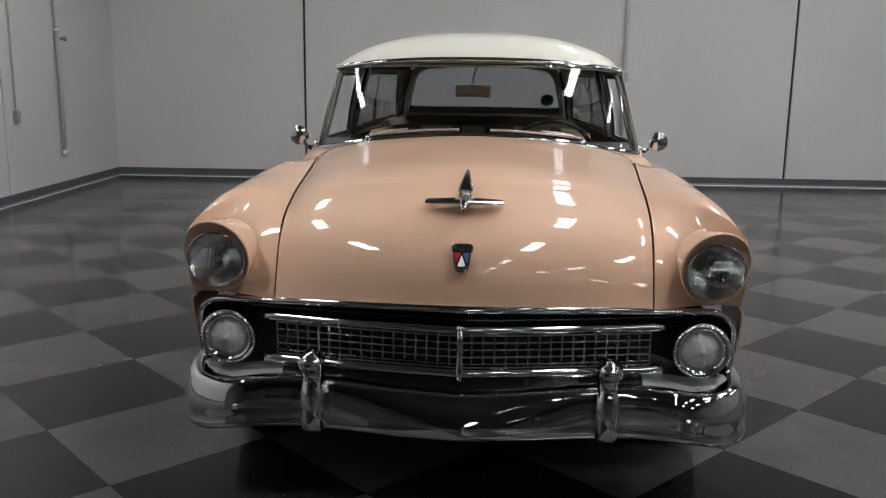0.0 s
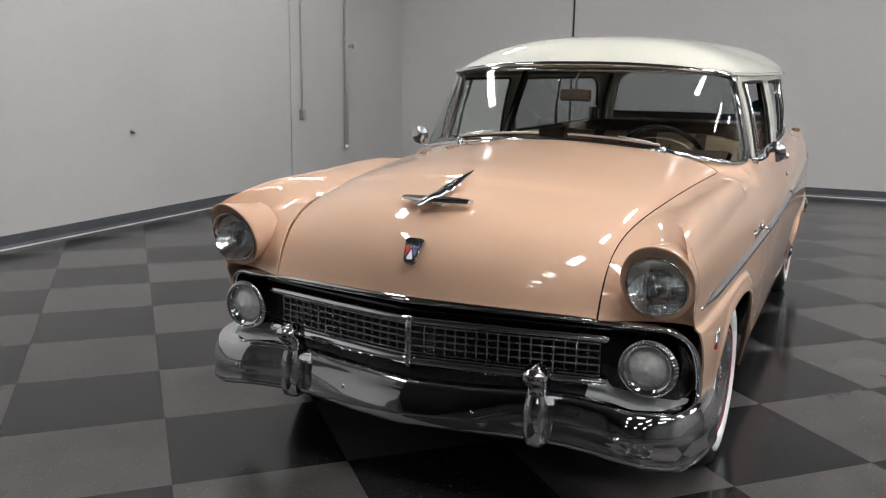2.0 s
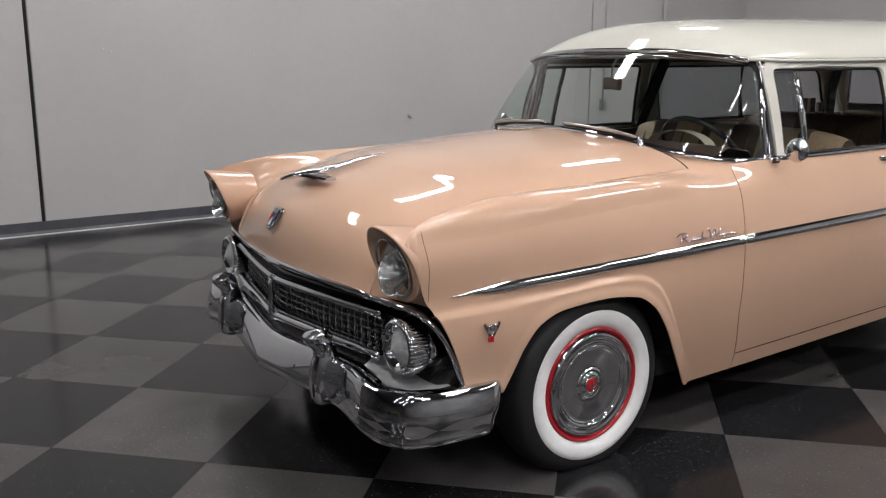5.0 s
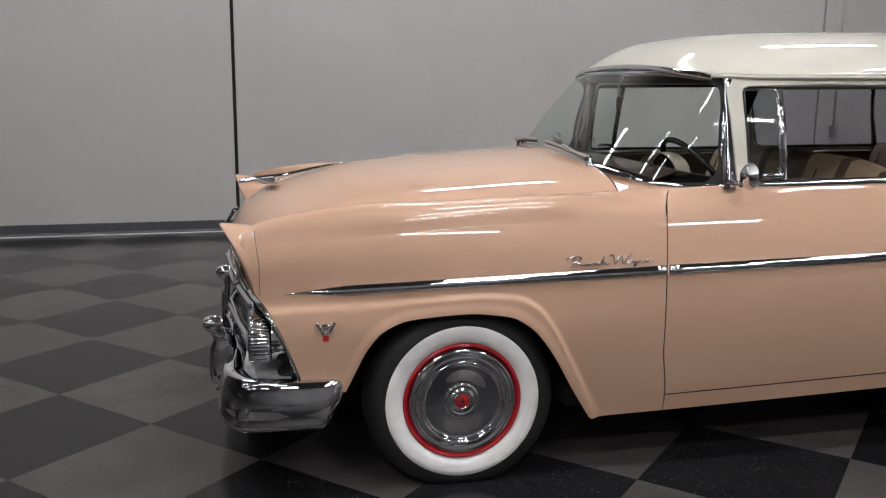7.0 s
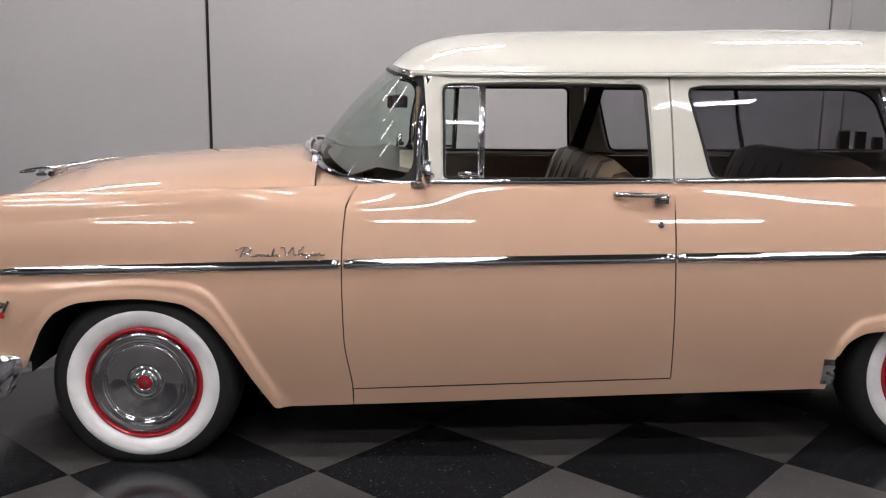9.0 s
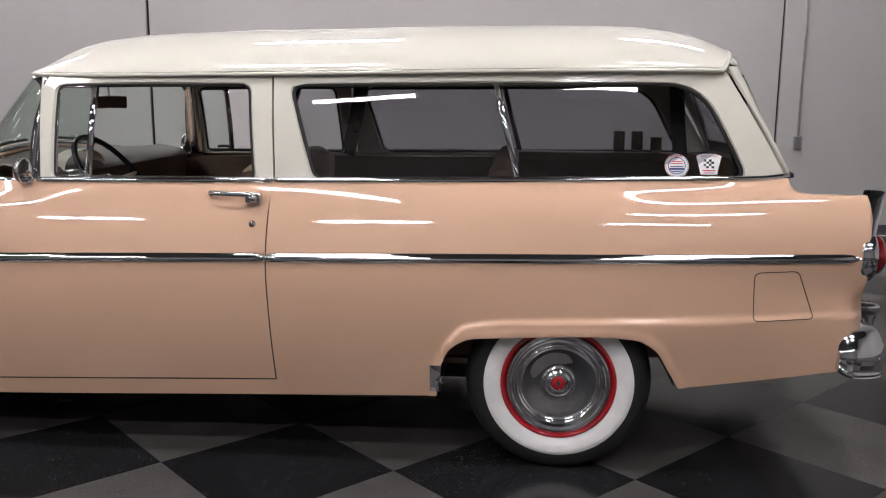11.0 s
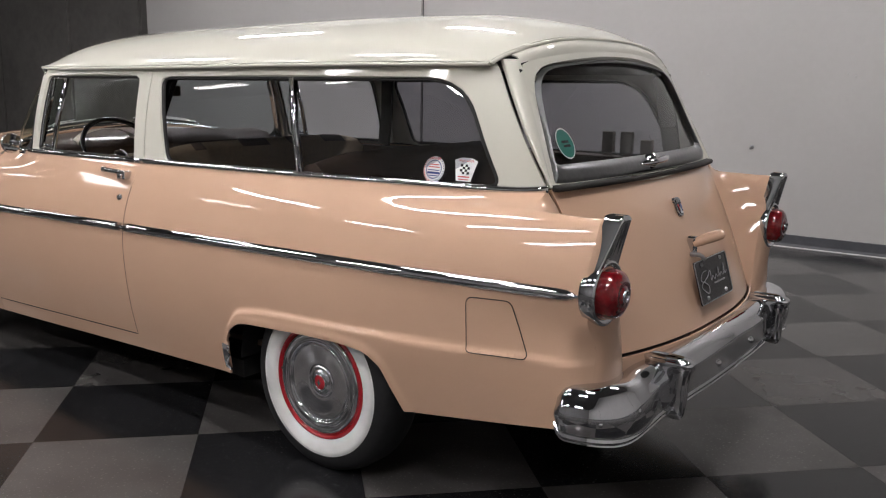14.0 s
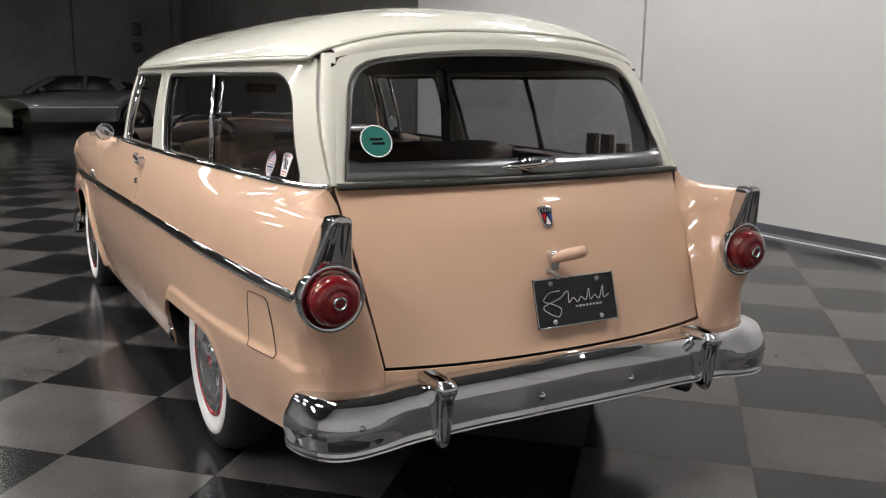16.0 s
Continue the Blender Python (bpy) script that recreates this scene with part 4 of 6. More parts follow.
for s in (1, -1):
    part("drip_rail", mirror(sweep([(p[0], p[1] - 0.002, p[2] - 0.006) for p in edge_loop], [(-0.012, -0.01), (0.010, -0.01), (0.014, -0.002), (0.008, 0.004), (-0.012, 0.004)]), s), CREAM, car, "cream roof gutter")
lip = [np.array(p) + np.array([0.004, 0, -0.008]) for p in Rf[-1]]
part("rear_roof_lip", sweep(lip, ring(6, 0.008)), CREAM, car)
head = [np.array(p) + np.array([0.012, 0, -0.014]) for p in Rf[0]]
part("front_header", sweep(head, [(-0.02, -0.012), (0.014, -0.012), (0.014, 0.006), (-0.02, 0.006)]), CHROME, car, "bright strip under the front roof edge")

# --- liftgate and tailgate ---
def rear_x(y, z):
    return 3.56 + (1.436 - z) * 0.495 + 0.052 * (1 - (abs(y) / 0.66) ** 2.2)


bow = lambda y, z: 0.052 * (1 - min(abs(y) / 0.575, 1.0) ** 2.2) * float(smooth01((z - 1.1) / 0.33))
put_rear = lambda off=0.0: (lambda y, z: (rear_x(y, z) + off, y, z + bow(y, z)))
L_OUT = rounded([(-0.572, 1.435), (0.572, 1.435), (0.645, 1.068), (-0.645, 1.068)], [0.03, 0.03, 0.01, 0.01], 8)
L_MID = rounded([(-0.533, 1.406), (0.533, 1.406), (0.614, 1.074), (-0.614, 1.074)], [0.09, 0.09, 0.01, 0.01], 8)
L_IN = rounded([(-0.522, 1.396), (0.522, 1.396), (0.598, 1.128), (-0.598, 1.128)], [0.085, 0.085, 0.03, 0.03], 8)
gate = part("liftgate", facing(framed(L_OUT, L_MID, put_rear(-0.012), put_rear(0.0)), (1, 0, 0.3)), CREAM, car, "cream upper tailgate frame", solid=0.02)
side_ret = []
for t in np.linspace(0, 1, 16):
    z = 1.446 + (1.070 - 1.446) * t
    g_ = np.array(put_rear(0.0)(-(0.570 + (0.644 - 0.570) * t), z))
    qx = 3.512 + (3.736 - 3.512) * t + 0.005
    q_ = np.array([qx, -upper_y(qx, z) - 0.002, z])
    m_ = (g_ + q_) / 2 + np.array([0.010, -0.010, 0])
    side_ret.append([q_ + np.array([0.006, 0.012, 0]), q_, q_ * 0.55 + m_ * 0.45 + np.array([0.002, -0.004, 0]), m_, m_ * 0.45 + g_ * 0.55 + np.array([0.003, -0.002, 0]), g_])
for s in (1, -1):
    part("gate_side", mirror(facing(sheet(side_ret), (0.3, -1, 0)), s), CREAM, gate, "cream side edge of the liftgate")
HX = np.array(Rf[-1])
header = []
for y in np.linspace(-0.572, 0.572, 41):
    top_ = np.array(put_rear(0.0)(y, 1.434))
    under = np.array([np.interp(y, HX[:, 1], HX[:, k]) for k in range(3)]) + np.array([0.004, 0, -0.010])
    header.append([top_, top_ * 0.7 + under * 0.3 + np.array([0.007, 0, 0.002]), top_ * 0.4 + under * 0.6 + np.array([0.011, 0, 0.003]), top_ * 0.15 + under * 0.85 + np.array([0.006, 0, 0.001]), under])
part("gate_header", facing(sheet(header), (1, 0, 0.5)), CREAM, gate, "cream upper edge of the liftgate", solid=0.006)
part("header_seal", sweep([p[4] + np.array([0.001, 0, 0.0]) for p in header], ring(6, 0.003)), SEAM, gate, "thin black seal under the roof lip")
o, i = evened(L_MID, L_IN)
part("rear_window_moulding", facing(sheet([[put_rear(-0.008)(*a), put_rear(0.008)(*(a * 0.6 + b * 0.4)), put_rear(0.006)(*(a * 0.2 + b * 0.8)), put_rear(-0.012)(*b)] for a, b in zip(o, i)], closed_u=True), (1, 0, 0.3)), GATE_STEEL, gate, "dull steel surround of the rear window", solid=0.006)
rear_glass = part("rear_glass", facing(pane(rounded([(-0.522, 1.396), (0.522, 1.396), (0.598, 1.128), (-0.598, 1.128)], [0.085, 0.085, 0.03, 0.03], 6), put_rear(-0.012), 14), (1, 0, 0.3)), GLASS_DARK, gate, "tinted curved rear window")
rear_glass.visible_shadow = False
gate_bulge = lambda z: 0.055 + 0.028 * float(smooth01((1.062 - z) / 0.13))
T = []
for z in np.linspace(0.578, 1.062, 24):
    row = []
    for v in np.linspace(-1, 1, 41):
        w = abs(v)
        x = gate_x(z) + gate_bulge(z) * (1 - w ** 2.4) + 0.012 * math.sin(math.pi * (z - 0.578) / 0.484)
        row.append((x, v * (gate_y(z) - 0.004), z))
    T.append(row)
tail = part("tailgate", facing(sheet(T), (1, 0, 0.3)), PEACH, car, solid=0.01)
gx = lambda y, z: gate_x(z) + gate_bulge(z) * (1 - abs(y / (gate_y(z))) ** 2.4) + 0.012 * math.sin(math.pi * (z - 0.578) / 0.484)
V = []
for z in np.linspace(0.42, 0.572, 8):
    V.append([(gate_x(0.575) + 0.083 * (1 - abs(v) ** 2.4) + 0.012, v * 0.602, z) for v in np.linspace(-1, 1, 31)])
part("rear_valance", facing(sheet(V), (1, 0, 0)), PEACH, car, solid=0.006)

# --- wheels, wells and underbody ---
def grounded(g):
    return [(v[0], v[1], max(v[2], 0.001)) for v in g[0]], g[1]


def wheel(x, y, s, hub):
    m = Matrix.Translation((x, s * y, hub)) @ Matrix.Rotation(math.pi / 2 * s, 4, "X")
    R0 = 0.334
    tyre = [(0.185, -0.135), (0.235, -0.15), (0.29, -0.15), (0.322, -0.128), (R0, -0.095), (R0, -0.025), (0.322, 0.014), (0.305, 0.030), (0.279, 0.038), (0.2675, 0.0385)]
    white = [(0.2675, 0.0385), (0.2655, 0.041), (0.25, 0.0432), (0.23, 0.0405), (0.215, 0.036), (0.207, 0.028)]
    w = part("wheel", move(lathe([(0.207, 0.028), (0.204, 0.034), (0.198, 0.036), (0.193, 0.032), (0.188, 0.016)], 72), m), RED, car, "red painted rim with a chrome hub cap")
    part("tyre", grounded(move(lathe(tyre, 72), m)), RUBBER, w, "black tyre")
    part("whitewall", move(lathe(white, 72), m), WHITEWALL, w, "wide white sidewall")
    cap = [(0.190, -0.004), (0.189, 0.004), (0.186, 0.011), (0.181, 0.015), (0.175, 0.016), (0.170, 0.0145), (0.166, 0.012), (0.162, 0.0115), (0.157, 0.013), (0.151, 0.0145), (0.146, 0.0135), (0.143, 0.0105), (0.1415, 0.0095), (0.1405, 0.0105), (0.139, 0.0125), (0.137, 0.0125), (0.1355, 0.011), (0.134, 0.0103), (0.125, 0.0115), (0.11, 0.0135), (0.09, 0.0155), (0.07, 0.017), (0.060, 0.0174), (0.0585, 0.018), (0.057, 0.0205), (0.054, 0.0225), (0.050, 0.0225), (0.047, 0.021), (0.045, 0.0205), (0.043, 0.022), (0.039, 0.026), (0.034, 0.028), (0.029, 0.028), (0.026, 0.026), (0.024, 0.023)]
    cap = [(r, h + 0.020 * float(smooth01((r - 0.05) / 0.11))) for r, h in cap]
    part("hub_cap", move(lathe(cap, 72), m), CHROME, w, "dished chrome hub cap")
    part("cap_centre", move(lathe([(0.0265, 0.023), (0.0255, 0.0268), (0.018, 0.0278), (0.013, 0.030), (0.0, 0.0305)], 32), m), RED, w, "red hub medallion")
    part("medallion_ring", move(lathe([(0.030, 0.026), (0.0305, 0.0295), (0.0285, 0.0305), (0.0262, 0.0285)], 32), m), CHROME, w)
    part("medallion_mark", move(join(box(-0.010, 0.010, -0.003, 0.003, 0.028, 0.0322), box(-0.003, 0.003, -0.012, 0.012, 0.028, 0.0318)), m), CHROME, w, smooth=False)
    part("valve_stem", move(move(lathe([(0, 0.012), (0.004, 0.012), (0.005, 0.0)], 8), Matrix.Translation((-0.176, 0.02, 0.030))), m), RUBBER, w)
    part("rim_back", move(lathe([(0.0, -0.10), (0.19, -0.10), (0.19, -0.02)], 32), m), UNDER, w)
    return w


for x, y, hub in ((0.025, 0.845, 0.300), (2.95, 0.812, 0.324)):
    for s in (1, -1):
        wheel(x, -y, s, hub)
for s in (1, -1):
    for x in (0.03, WHEELBASE):
        arc = [(0.41 * math.cos(a), 0.37 * math.sin(a)) for a in np.linspace(0.0, math.pi, 30)]
        g = sheet([[(x + c, -0.84, min(HUB + d, 0.60 if x < 1 else 0.50)), (x + c, -0.5, min(HUB + d, 0.60 if x < 1 else 0.5))] for c, d in arc])
        disc = [(x + c, -0.5, HUB + d) for c, d in arc]
        g = join(g, (disc, [tuple(range(len(disc)))]))
        part("wheel_well", mirror(g, s), UNDER, car, smooth=False)
for b_ in ((0.42, 2.5, -0.80, 0.80, 0.23, 0.30), (-0.4, 3.3, -0.5, 0.5, 0.22, 0.33), (3.38, 3.9, -0.74, 0.74, 0.36, 0.42), (-0.62, -0.42, -0.75, 0.75, 0.34, 0.40)):
    part("floor_pan", box(*b_), UNDER, car, "black underbody", smooth=False)
part("axle", pipe_geom([(WHEELBASE, -0.7, HUB), (WHEELBASE, 0, HUB), (WHEELBASE, 0.7, HUB)], 0.045), UNDER, car)
part("exhaust_pipe", pipe_geom(curve([(1.0, 0.35, 0.2), (2.2, 0.36, 0.19), (3.0, 0.5, 0.24), (4.0, 0.54, 0.345)], 20), 0.024), BLACK, car)
# firewall and radiator bulkheads keep the shell dark inside
for b_ in ((-0.585, -0.57, -0.72, 0.72, 0.36, 0.64), (0.66, 0.68, -0.72, 0.72, 0.3, 0.96), (3.72, 3.74, -0.6, 0.6, 0.4, 0.58)):
    part("bulkhead", box(*b_), UNDER, car, smooth=False)

# ---- the wagon's fittings ----
def on_side(x, z, off=0.0):
    return np.array([x, -side_y(x, z) - off, z])


# --- side spears ---
SPEAR = [(-0.0175, 0.0), (-0.017, 0.005), (-0.012, 0.0095), (-0.005, 0.012), (0.001, 0.0118), (0.009, 0.009), (0.0165, 0.004), (0.0175, 0.0)]
spear_z = lambda x: float(spl([-0.565, 0.73, 1.91, 3.97], [0.699, 0.744, 0.770, 0.803], x))


def spear(x0, x1, n, taper0=0.0, taper1=0.0):
    P = []
    for x in np.linspace(x0, x1, n):
        k = 1.0
        if taper0:
            k = min(k, 0.12 + 0.88 * float(smooth01((x - x0) / taper0)))
        if taper1:
            k = min(k, 0.12 + 0.88 * float(smooth01((x1 - x) / taper1)))
        z = spear_z(x)
        P.append([on_side(x, z + a * k, b * max(k, 0.35) - 0.001) for a, b in SPEAR])
    g = sheet(P)
    m = len(SPEAR)
    g = (g[0], g[1] + [tuple(range(m)), tuple(range((n - 1) * m, n * m))])
    return consistent(g, np.array([(x0 + x1) / 2, 0, 0.75]))


for s, door in ((1, door_l), (-1, door_r)):
    part("side_spear", mirror(spear(-0.565, 0.724, 40, 0.22), s), CHROME, car, "tapered chrome side spear")
    part("side_spear", mirror(spear(0.738, 1.906, 30), s), CHROME, door, "chrome side spear")
    part("side_spear", mirror(spear(1.916, 3.955, 60, 0.0, 0.045), s), CHROME, car, "tapered chrome side spear")
    for x in (0.722, 1.905):
        part("spear_clip", mirror(move(lathe([(0, 0.008), (0.005, 0.007), (0.008, 0.003), (0.009, 0.0)], 12), Matrix.Translation(on_side(x, spear_z(x), 0.006)) @ Matrix.Rotation(math.pi / 2, 4, "X")), s), CHROME, car)
    # engine emblem: a V with a red block
    e = on_side(-0.438, 0.585, 0.004)
    v = join(*[sweep([e + np.array([0.004 * a, 0, -0.028]), e + np.array([0.026 * a, -0.004, 0.010]), e + np.array([0.036 * a, -0.002, 0.03])], [(-0.006, -0.004), (0.006, -0.004), (0.006, 0.004), (-0.006, 0.004)], up=(0, -1, 0)) for a in (-1, 1)])
    v = join(v, sweep([e + np.array([-0.03, -0.002, 0.012]), e + np.array([0, -0.006, 0.022]), e + np.array([0.03, -0.002, 0.012])], ring(6, 0.006), up=(0, -1, 0)), move(lathe([(0.0, 0.012), (0.011, 0.009), (0.013, 0)], 12), Matrix.Translation(e + np.array([0, 0, 0.008])) @ Matrix.Rotation(math.pi / 2, 4, "X")))
    v = ([tuple(e + (np.array(p) - e) * 0.8) for p in v[0]], v[1])
    em = part("engine_emblem", mirror(v, s), CHROME, car, "chrome V emblem with a red block", bevel=0.0015)
    part("emblem_block", mirror(move(box(-0.009, 0.009, -0.004, 0.006, -0.038, -0.018), Matrix.Translation(e)), s), RED, em, smooth=False, bevel=0.002)
    # model script as a flowing wire, not lettered
    strokes = [[(0.004, 0.002), (0.012, 0.024), (0.022, 0.046)],
               [(-0.012, 0.036), (0.004, 0.05), (0.03, 0.051), (0.046, 0.042), (0.036, 0.028), (0.014, 0.024), (0.034, 0.016), (0.05, 0.003), (0.062, 0.008)],
               [(0.074, 0.014), (0.064, 0.014), (0.062, 0.004), (0.074, 0.008), (0.077, 0.015), (0.078, 0.003), (0.088, 0.014), (0.094, 0.012), (0.095, 0.003), (0.108, 0.014), (0.104, 0.005), (0.116, 0.004), (0.122, 0.024), (0.128, 0.042), (0.124, 0.012), (0.124, 0.003), (0.134, 0.014), (0.138, 0.003), (0.15, 0.007)],
               [(0.15, 0.044), (0.162, 0.05), (0.168, 0.024), (0.17, 0.003), (0.186, 0.03), (0.196, 0.046), (0.198, 0.02), (0.202, 0.003), (0.218, 0.03), (0.236, 0.052)],
               [(0.228, 0.014), (0.218, 0.012), (0.218, 0.003), (0.228, 0.008), (0.232, 0.015), (0.234, 0.003), (0.248, 0.014), (0.24, 0.006), (0.25, 0.004), (0.25, -0.01), (0.24, -0.012), (0.256, 0.004), (0.266, 0.014), (0.262, 0.004), (0.274, 0.006), (0.278, 0.014), (0.28, 0.003), (0.292, 0.014), (0.296, 0.003), (0.312, 0.006)]]
    gs = [sweep([on_side(0.378 + px * 0.95, 0.764 + px * 0.03 + pz * 0.66, 0.004) for px, pz, _ in curve([(a_, b_, 0) for a_, b_ in st_], 7 * len(st_))], ring(5, 0.0026), up=(0, -1, 0)) for st_ in strokes]
    part("model_script", mirror(join(*gs), s), CHROME, car, "flowing chrome script emblem")
    # door furniture
    h = on_side(1.79, 0.985, 0.0)
    bar = curve([on_side(1.695, 0.986, 0.012), on_side(1.74, 0.988, 0.03), on_side(1.81, 0.987, 0.032), on_side(1.868, 0.986, 0.03)], 16)
    hd = part("door_handle", mirror(sweep(bar, ring(10, 0.007, 0.010), up=(0, 0, 1)), s), CHROME, door, "chrome pull handle")
    part("handle_foot", mirror(sweep([on_side(1.698, 0.985, -0.004), on_side(1.70, 0.986, 0.01), on_side(1.712, 0.987, 0.02)], ring(10, 0.012), up=(0, 0, 1)), s), CHROME, hd)
    b0 = on_side(1.862, 0.975, 0)
    part("push_button", mirror(move(join(box(-0.03, 0.024, -0.034, 0.004, -0.018, 0.018), move(lathe([(0, 0.012), (0.012, 0.01), (0.014, 0)], 16), Matrix.Translation((0, -0.034, 0)) @ Matrix.Rotation(math.pi / 2, 4, "X"))), Matrix.Translation(b0)), s), CHROME, hd, bevel=0.005)
    part("key_lock", mirror(move(lathe([(0, 0.012), (0.009, 0.011), (0.012, 0.006), (0.014, 0.0)], 16), Matrix.Translation(on_side(1.858, 0.884)) @ Matrix.Rotation(math.pi / 2, 4, "X")), s), CHROME, door, "small chrome key lock")
    # scuff plate at the front of the rear wheel opening
    sp = sheet([[on_side(x, z, 0.004 + 0.003 * math.sin((z - 0.28) * 26)) for z in np.linspace(0.292, 0.392, 8)] for x in np.linspace(2.492, 2.53, 5)])
    part("scuff_plate", mirror(facing(sp, (0, -1, 0)), s), CHROME, car, "chrome stone guard ahead of the rear wheel", solid=0.006)
    # outside mirror on a bent stalk
    mx, my, mz = (1.025, -0.895, 1.06) if s == 1 else (0.93, -0.872, 1.068)
    bx = mx - 0.03
    base = np.array([bx, -belt_y(bx) - 0.012, belt_z(bx) - 0.002])
    mi = part("door_mirror", mirror(sweep(curve([base, base + np.array([0.004, -0.03, 0.012]), (mx + 0.02, my + 0.02, mz - 0.01), (mx + 0.005, my, mz)], 14), ring(8, 0.0075), up=(1, 0, 0.2)), s), CHROME, door, "round chrome mirror on a stalk")
    mm = Matrix.Translation((mx, my, mz)) @ Matrix.Rotation(radians(90), 4, "Y")
    part("mirror_head", mirror(move(lathe([(0.0, -0.022), (0.02, -0.021), (0.036, -0.014), (0.046, -0.002), (0.048, 0.008), (0.045, 0.012), (0.041, 0.011)], 32), mm), s), CHROME, mi)
    part("mirror_glass", mirror(move(lathe([(0.0, 0.010), (0.0415, 0.0105)], 32), mm), s), CHROME, mi)
    part("mirror_base", mirror(move(box(-0.025, 0.025, -0.014, 0.012, -0.012, 0.012), Matrix.Translation(base)), s), CHROME, mi, bevel=0.005)

# fuel filler door on the driver's side
FD = rounded([(3.597, 0.751), (3.746, 0.758), (3.808, 0.595), (3.603, 0.583)], [0.025, 0.02, 0.02, 0.02], 6)
fd = part("fuel_door", facing(pane(FD, lambda x, z: tuple(on_side(x, z, 0.0012)), 8), (0, -1, 0)), PEACH, car, "flush painted fuel filler door")
part("fuel_door_gap", sweep([on_side(p[0], p[1], 0.0016) for p in subdivide(FD, 2)], ring(6, 0.0016), up=(0, -1, 0), closed=True), SEAM, fd)

# --- headlamps ---
from mathutils.bvhtree import BVHTree
fender_tree = BVHTree.FromPolygons([tuple(v) for v in fg[0]], [tuple(f) for f in fg[1]])
for s in (1, -1):
    cy, cz = -0.772, 0.797

    def ring_at(x, r, lean, tall=1.0, z0=0.0, back=0.0, n=48):
        """A rim ring: its top leans forward, its outer side is cut back."""
        return [(x - lean * math.sin(a) + back * max(0.0, -math.cos(a)) ** 1.5, cy + r * math.cos(a), cz + z0 + r * tall * math.sin(a)) for a in np.linspace(0, 2 * math.pi, n, endpoint=False)]

    shell = [ring_at(-0.56, 0.097, 0.0, 1.03), ring_at(-0.62, 0.100, 0.004, 1.05), ring_at(-0.660, 0.104, 0.016, 1.09, 0.0, 0.004), ring_at(-0.698, 0.1065, 0.036, 1.12, 0.0, 0.018), ring_at(-0.714, 0.107, 0.046, 1.13, 0.0, 0.026), ring_at(-0.718, 0.1045, 0.047, 1.13, 0.0, 0.027), ring_at(-0.715, 0.1015, 0.045, 1.12, -0.001, 0.025), ring_at(-0.703, 0.096, 0.034, 1.07, -0.005, 0.014), ring_at(-0.693, 0.089, 0.025, 1.0, -0.010, 0.0)]
    hl = part("headlamp", mirror(facing(sheet(shell, closed_v=True), (-0.68, cy, cz, 1)), s), PEACH, car, "hooded headlamp with a painted rim")
    rim = []
    for a in np.radians(np.arange(-50, 141, 5)):
        d_ = Vector((0, -math.cos(a), math.sin(a)))
        hit, nrm, _, _ = fender_tree.ray_cast(Vector((-0.642 - 0.014 * max(0.0, math.sin(a)), cy, cz)) + d_ * 0.25, -d_, 0.2)
        if hit is not None:
            rim.append(tuple(hit - d_ * 0.0004))
    if len(rim) > 8:
        part("rim_gap", mirror(sweep(rim, ring(6, 0.0010), up=(1, 0, 0)), s), SEAM, hl)
    part("retaining_ring", mirror(sweep(ring_at(-0.705, 0.088, 0.025, 1.0, -0.010), ring(8, 0.0045), up=(1, 0, 0), closed=True), s), CHROME, hl, "chrome retaining ring")
    lm = Matrix.Translation((-0.700, cy, cz - 0.010)) @ Matrix.Rotation(-math.pi / 2 + radians(15.5), 4, "Y")
    part("reflector", mirror(move(lathe([(0.0, -0.055), (0.02, -0.052), (0.04, -0.041), (0.06, -0.024), (0.075, -0.008), (0.086, 0.002)], 48), lm), s), REFLECTOR, hl)
    dome = []
    for r_ in np.linspace(0.001, 0.084, 26):
        ring_ = []
        for a in np.linspace(0, 2 * math.pi, 96, endpoint=False):
            u_, v_ = r_ * math.cos(a), r_ * math.sin(a)
            flute = 0.0007 * math.cos(2 * math.pi * v_ / 0.0125) * (1 if abs(u_) < 0.05 else 0.3) + 0.0005 * math.cos(2 * math.pi * u_ / 0.03)
            ring_.append((u_, v_, 0.024 * (1 - (r_ / 0.084) ** 2) + flute * min(1, (0.084 - r_) / 0.01)))
        dome.append(ring_)
    lens = part("lens", mirror(move(facing(sheet(dome, closed_v=True), (0, 0, 1)), lm), s), LENS, hl, "clear fluted lens")
    lens.visible_shadow = False
    part("bulb_shield", mirror(move(lathe([(0, 0.0), (0.009, -0.002), (0.012, -0.008), (0.012, -0.02)], 20), lm), s), CHROME, hl)

# --- grille ---
grille_x = lambda y: -0.762 + 0.096 * (abs(y) / 0.6) ** 1.25


def swept_bar(z, half_w, out, prof, n=61, zz=None):
    pts = [(grille_x(y) + out, y, z + (zz(y) if zz else 0)) for y in np.linspace(half_w, -half_w, n)]
    return sweep(pts, prof)


opening = [(-0.512, 0.876, 0.385), (-0.54, 0.878, 0.465), (-0.574, 0.872, 0.55), (-0.602, 0.852, 0.606), (-0.632, 0.80, 0.642), (-0.655, 0.72, 0.648), (-0.675, 0.595, 0.652), (-0.715, 0.36, 0.657), (-0.772, 0.0, 0.664)]
right = curve(opening, 50)
around = np.concatenate([right, (right * np.array([1, -1, 1]))[::-1][1:]])
gr = part("grille", sweep(around, [(-0.010, -0.010), (0.012, -0.008), (0.014, 0.004), (-0.006, 0.009)]), CHROME, car, "chrome egg-crate grille in a dark opening")
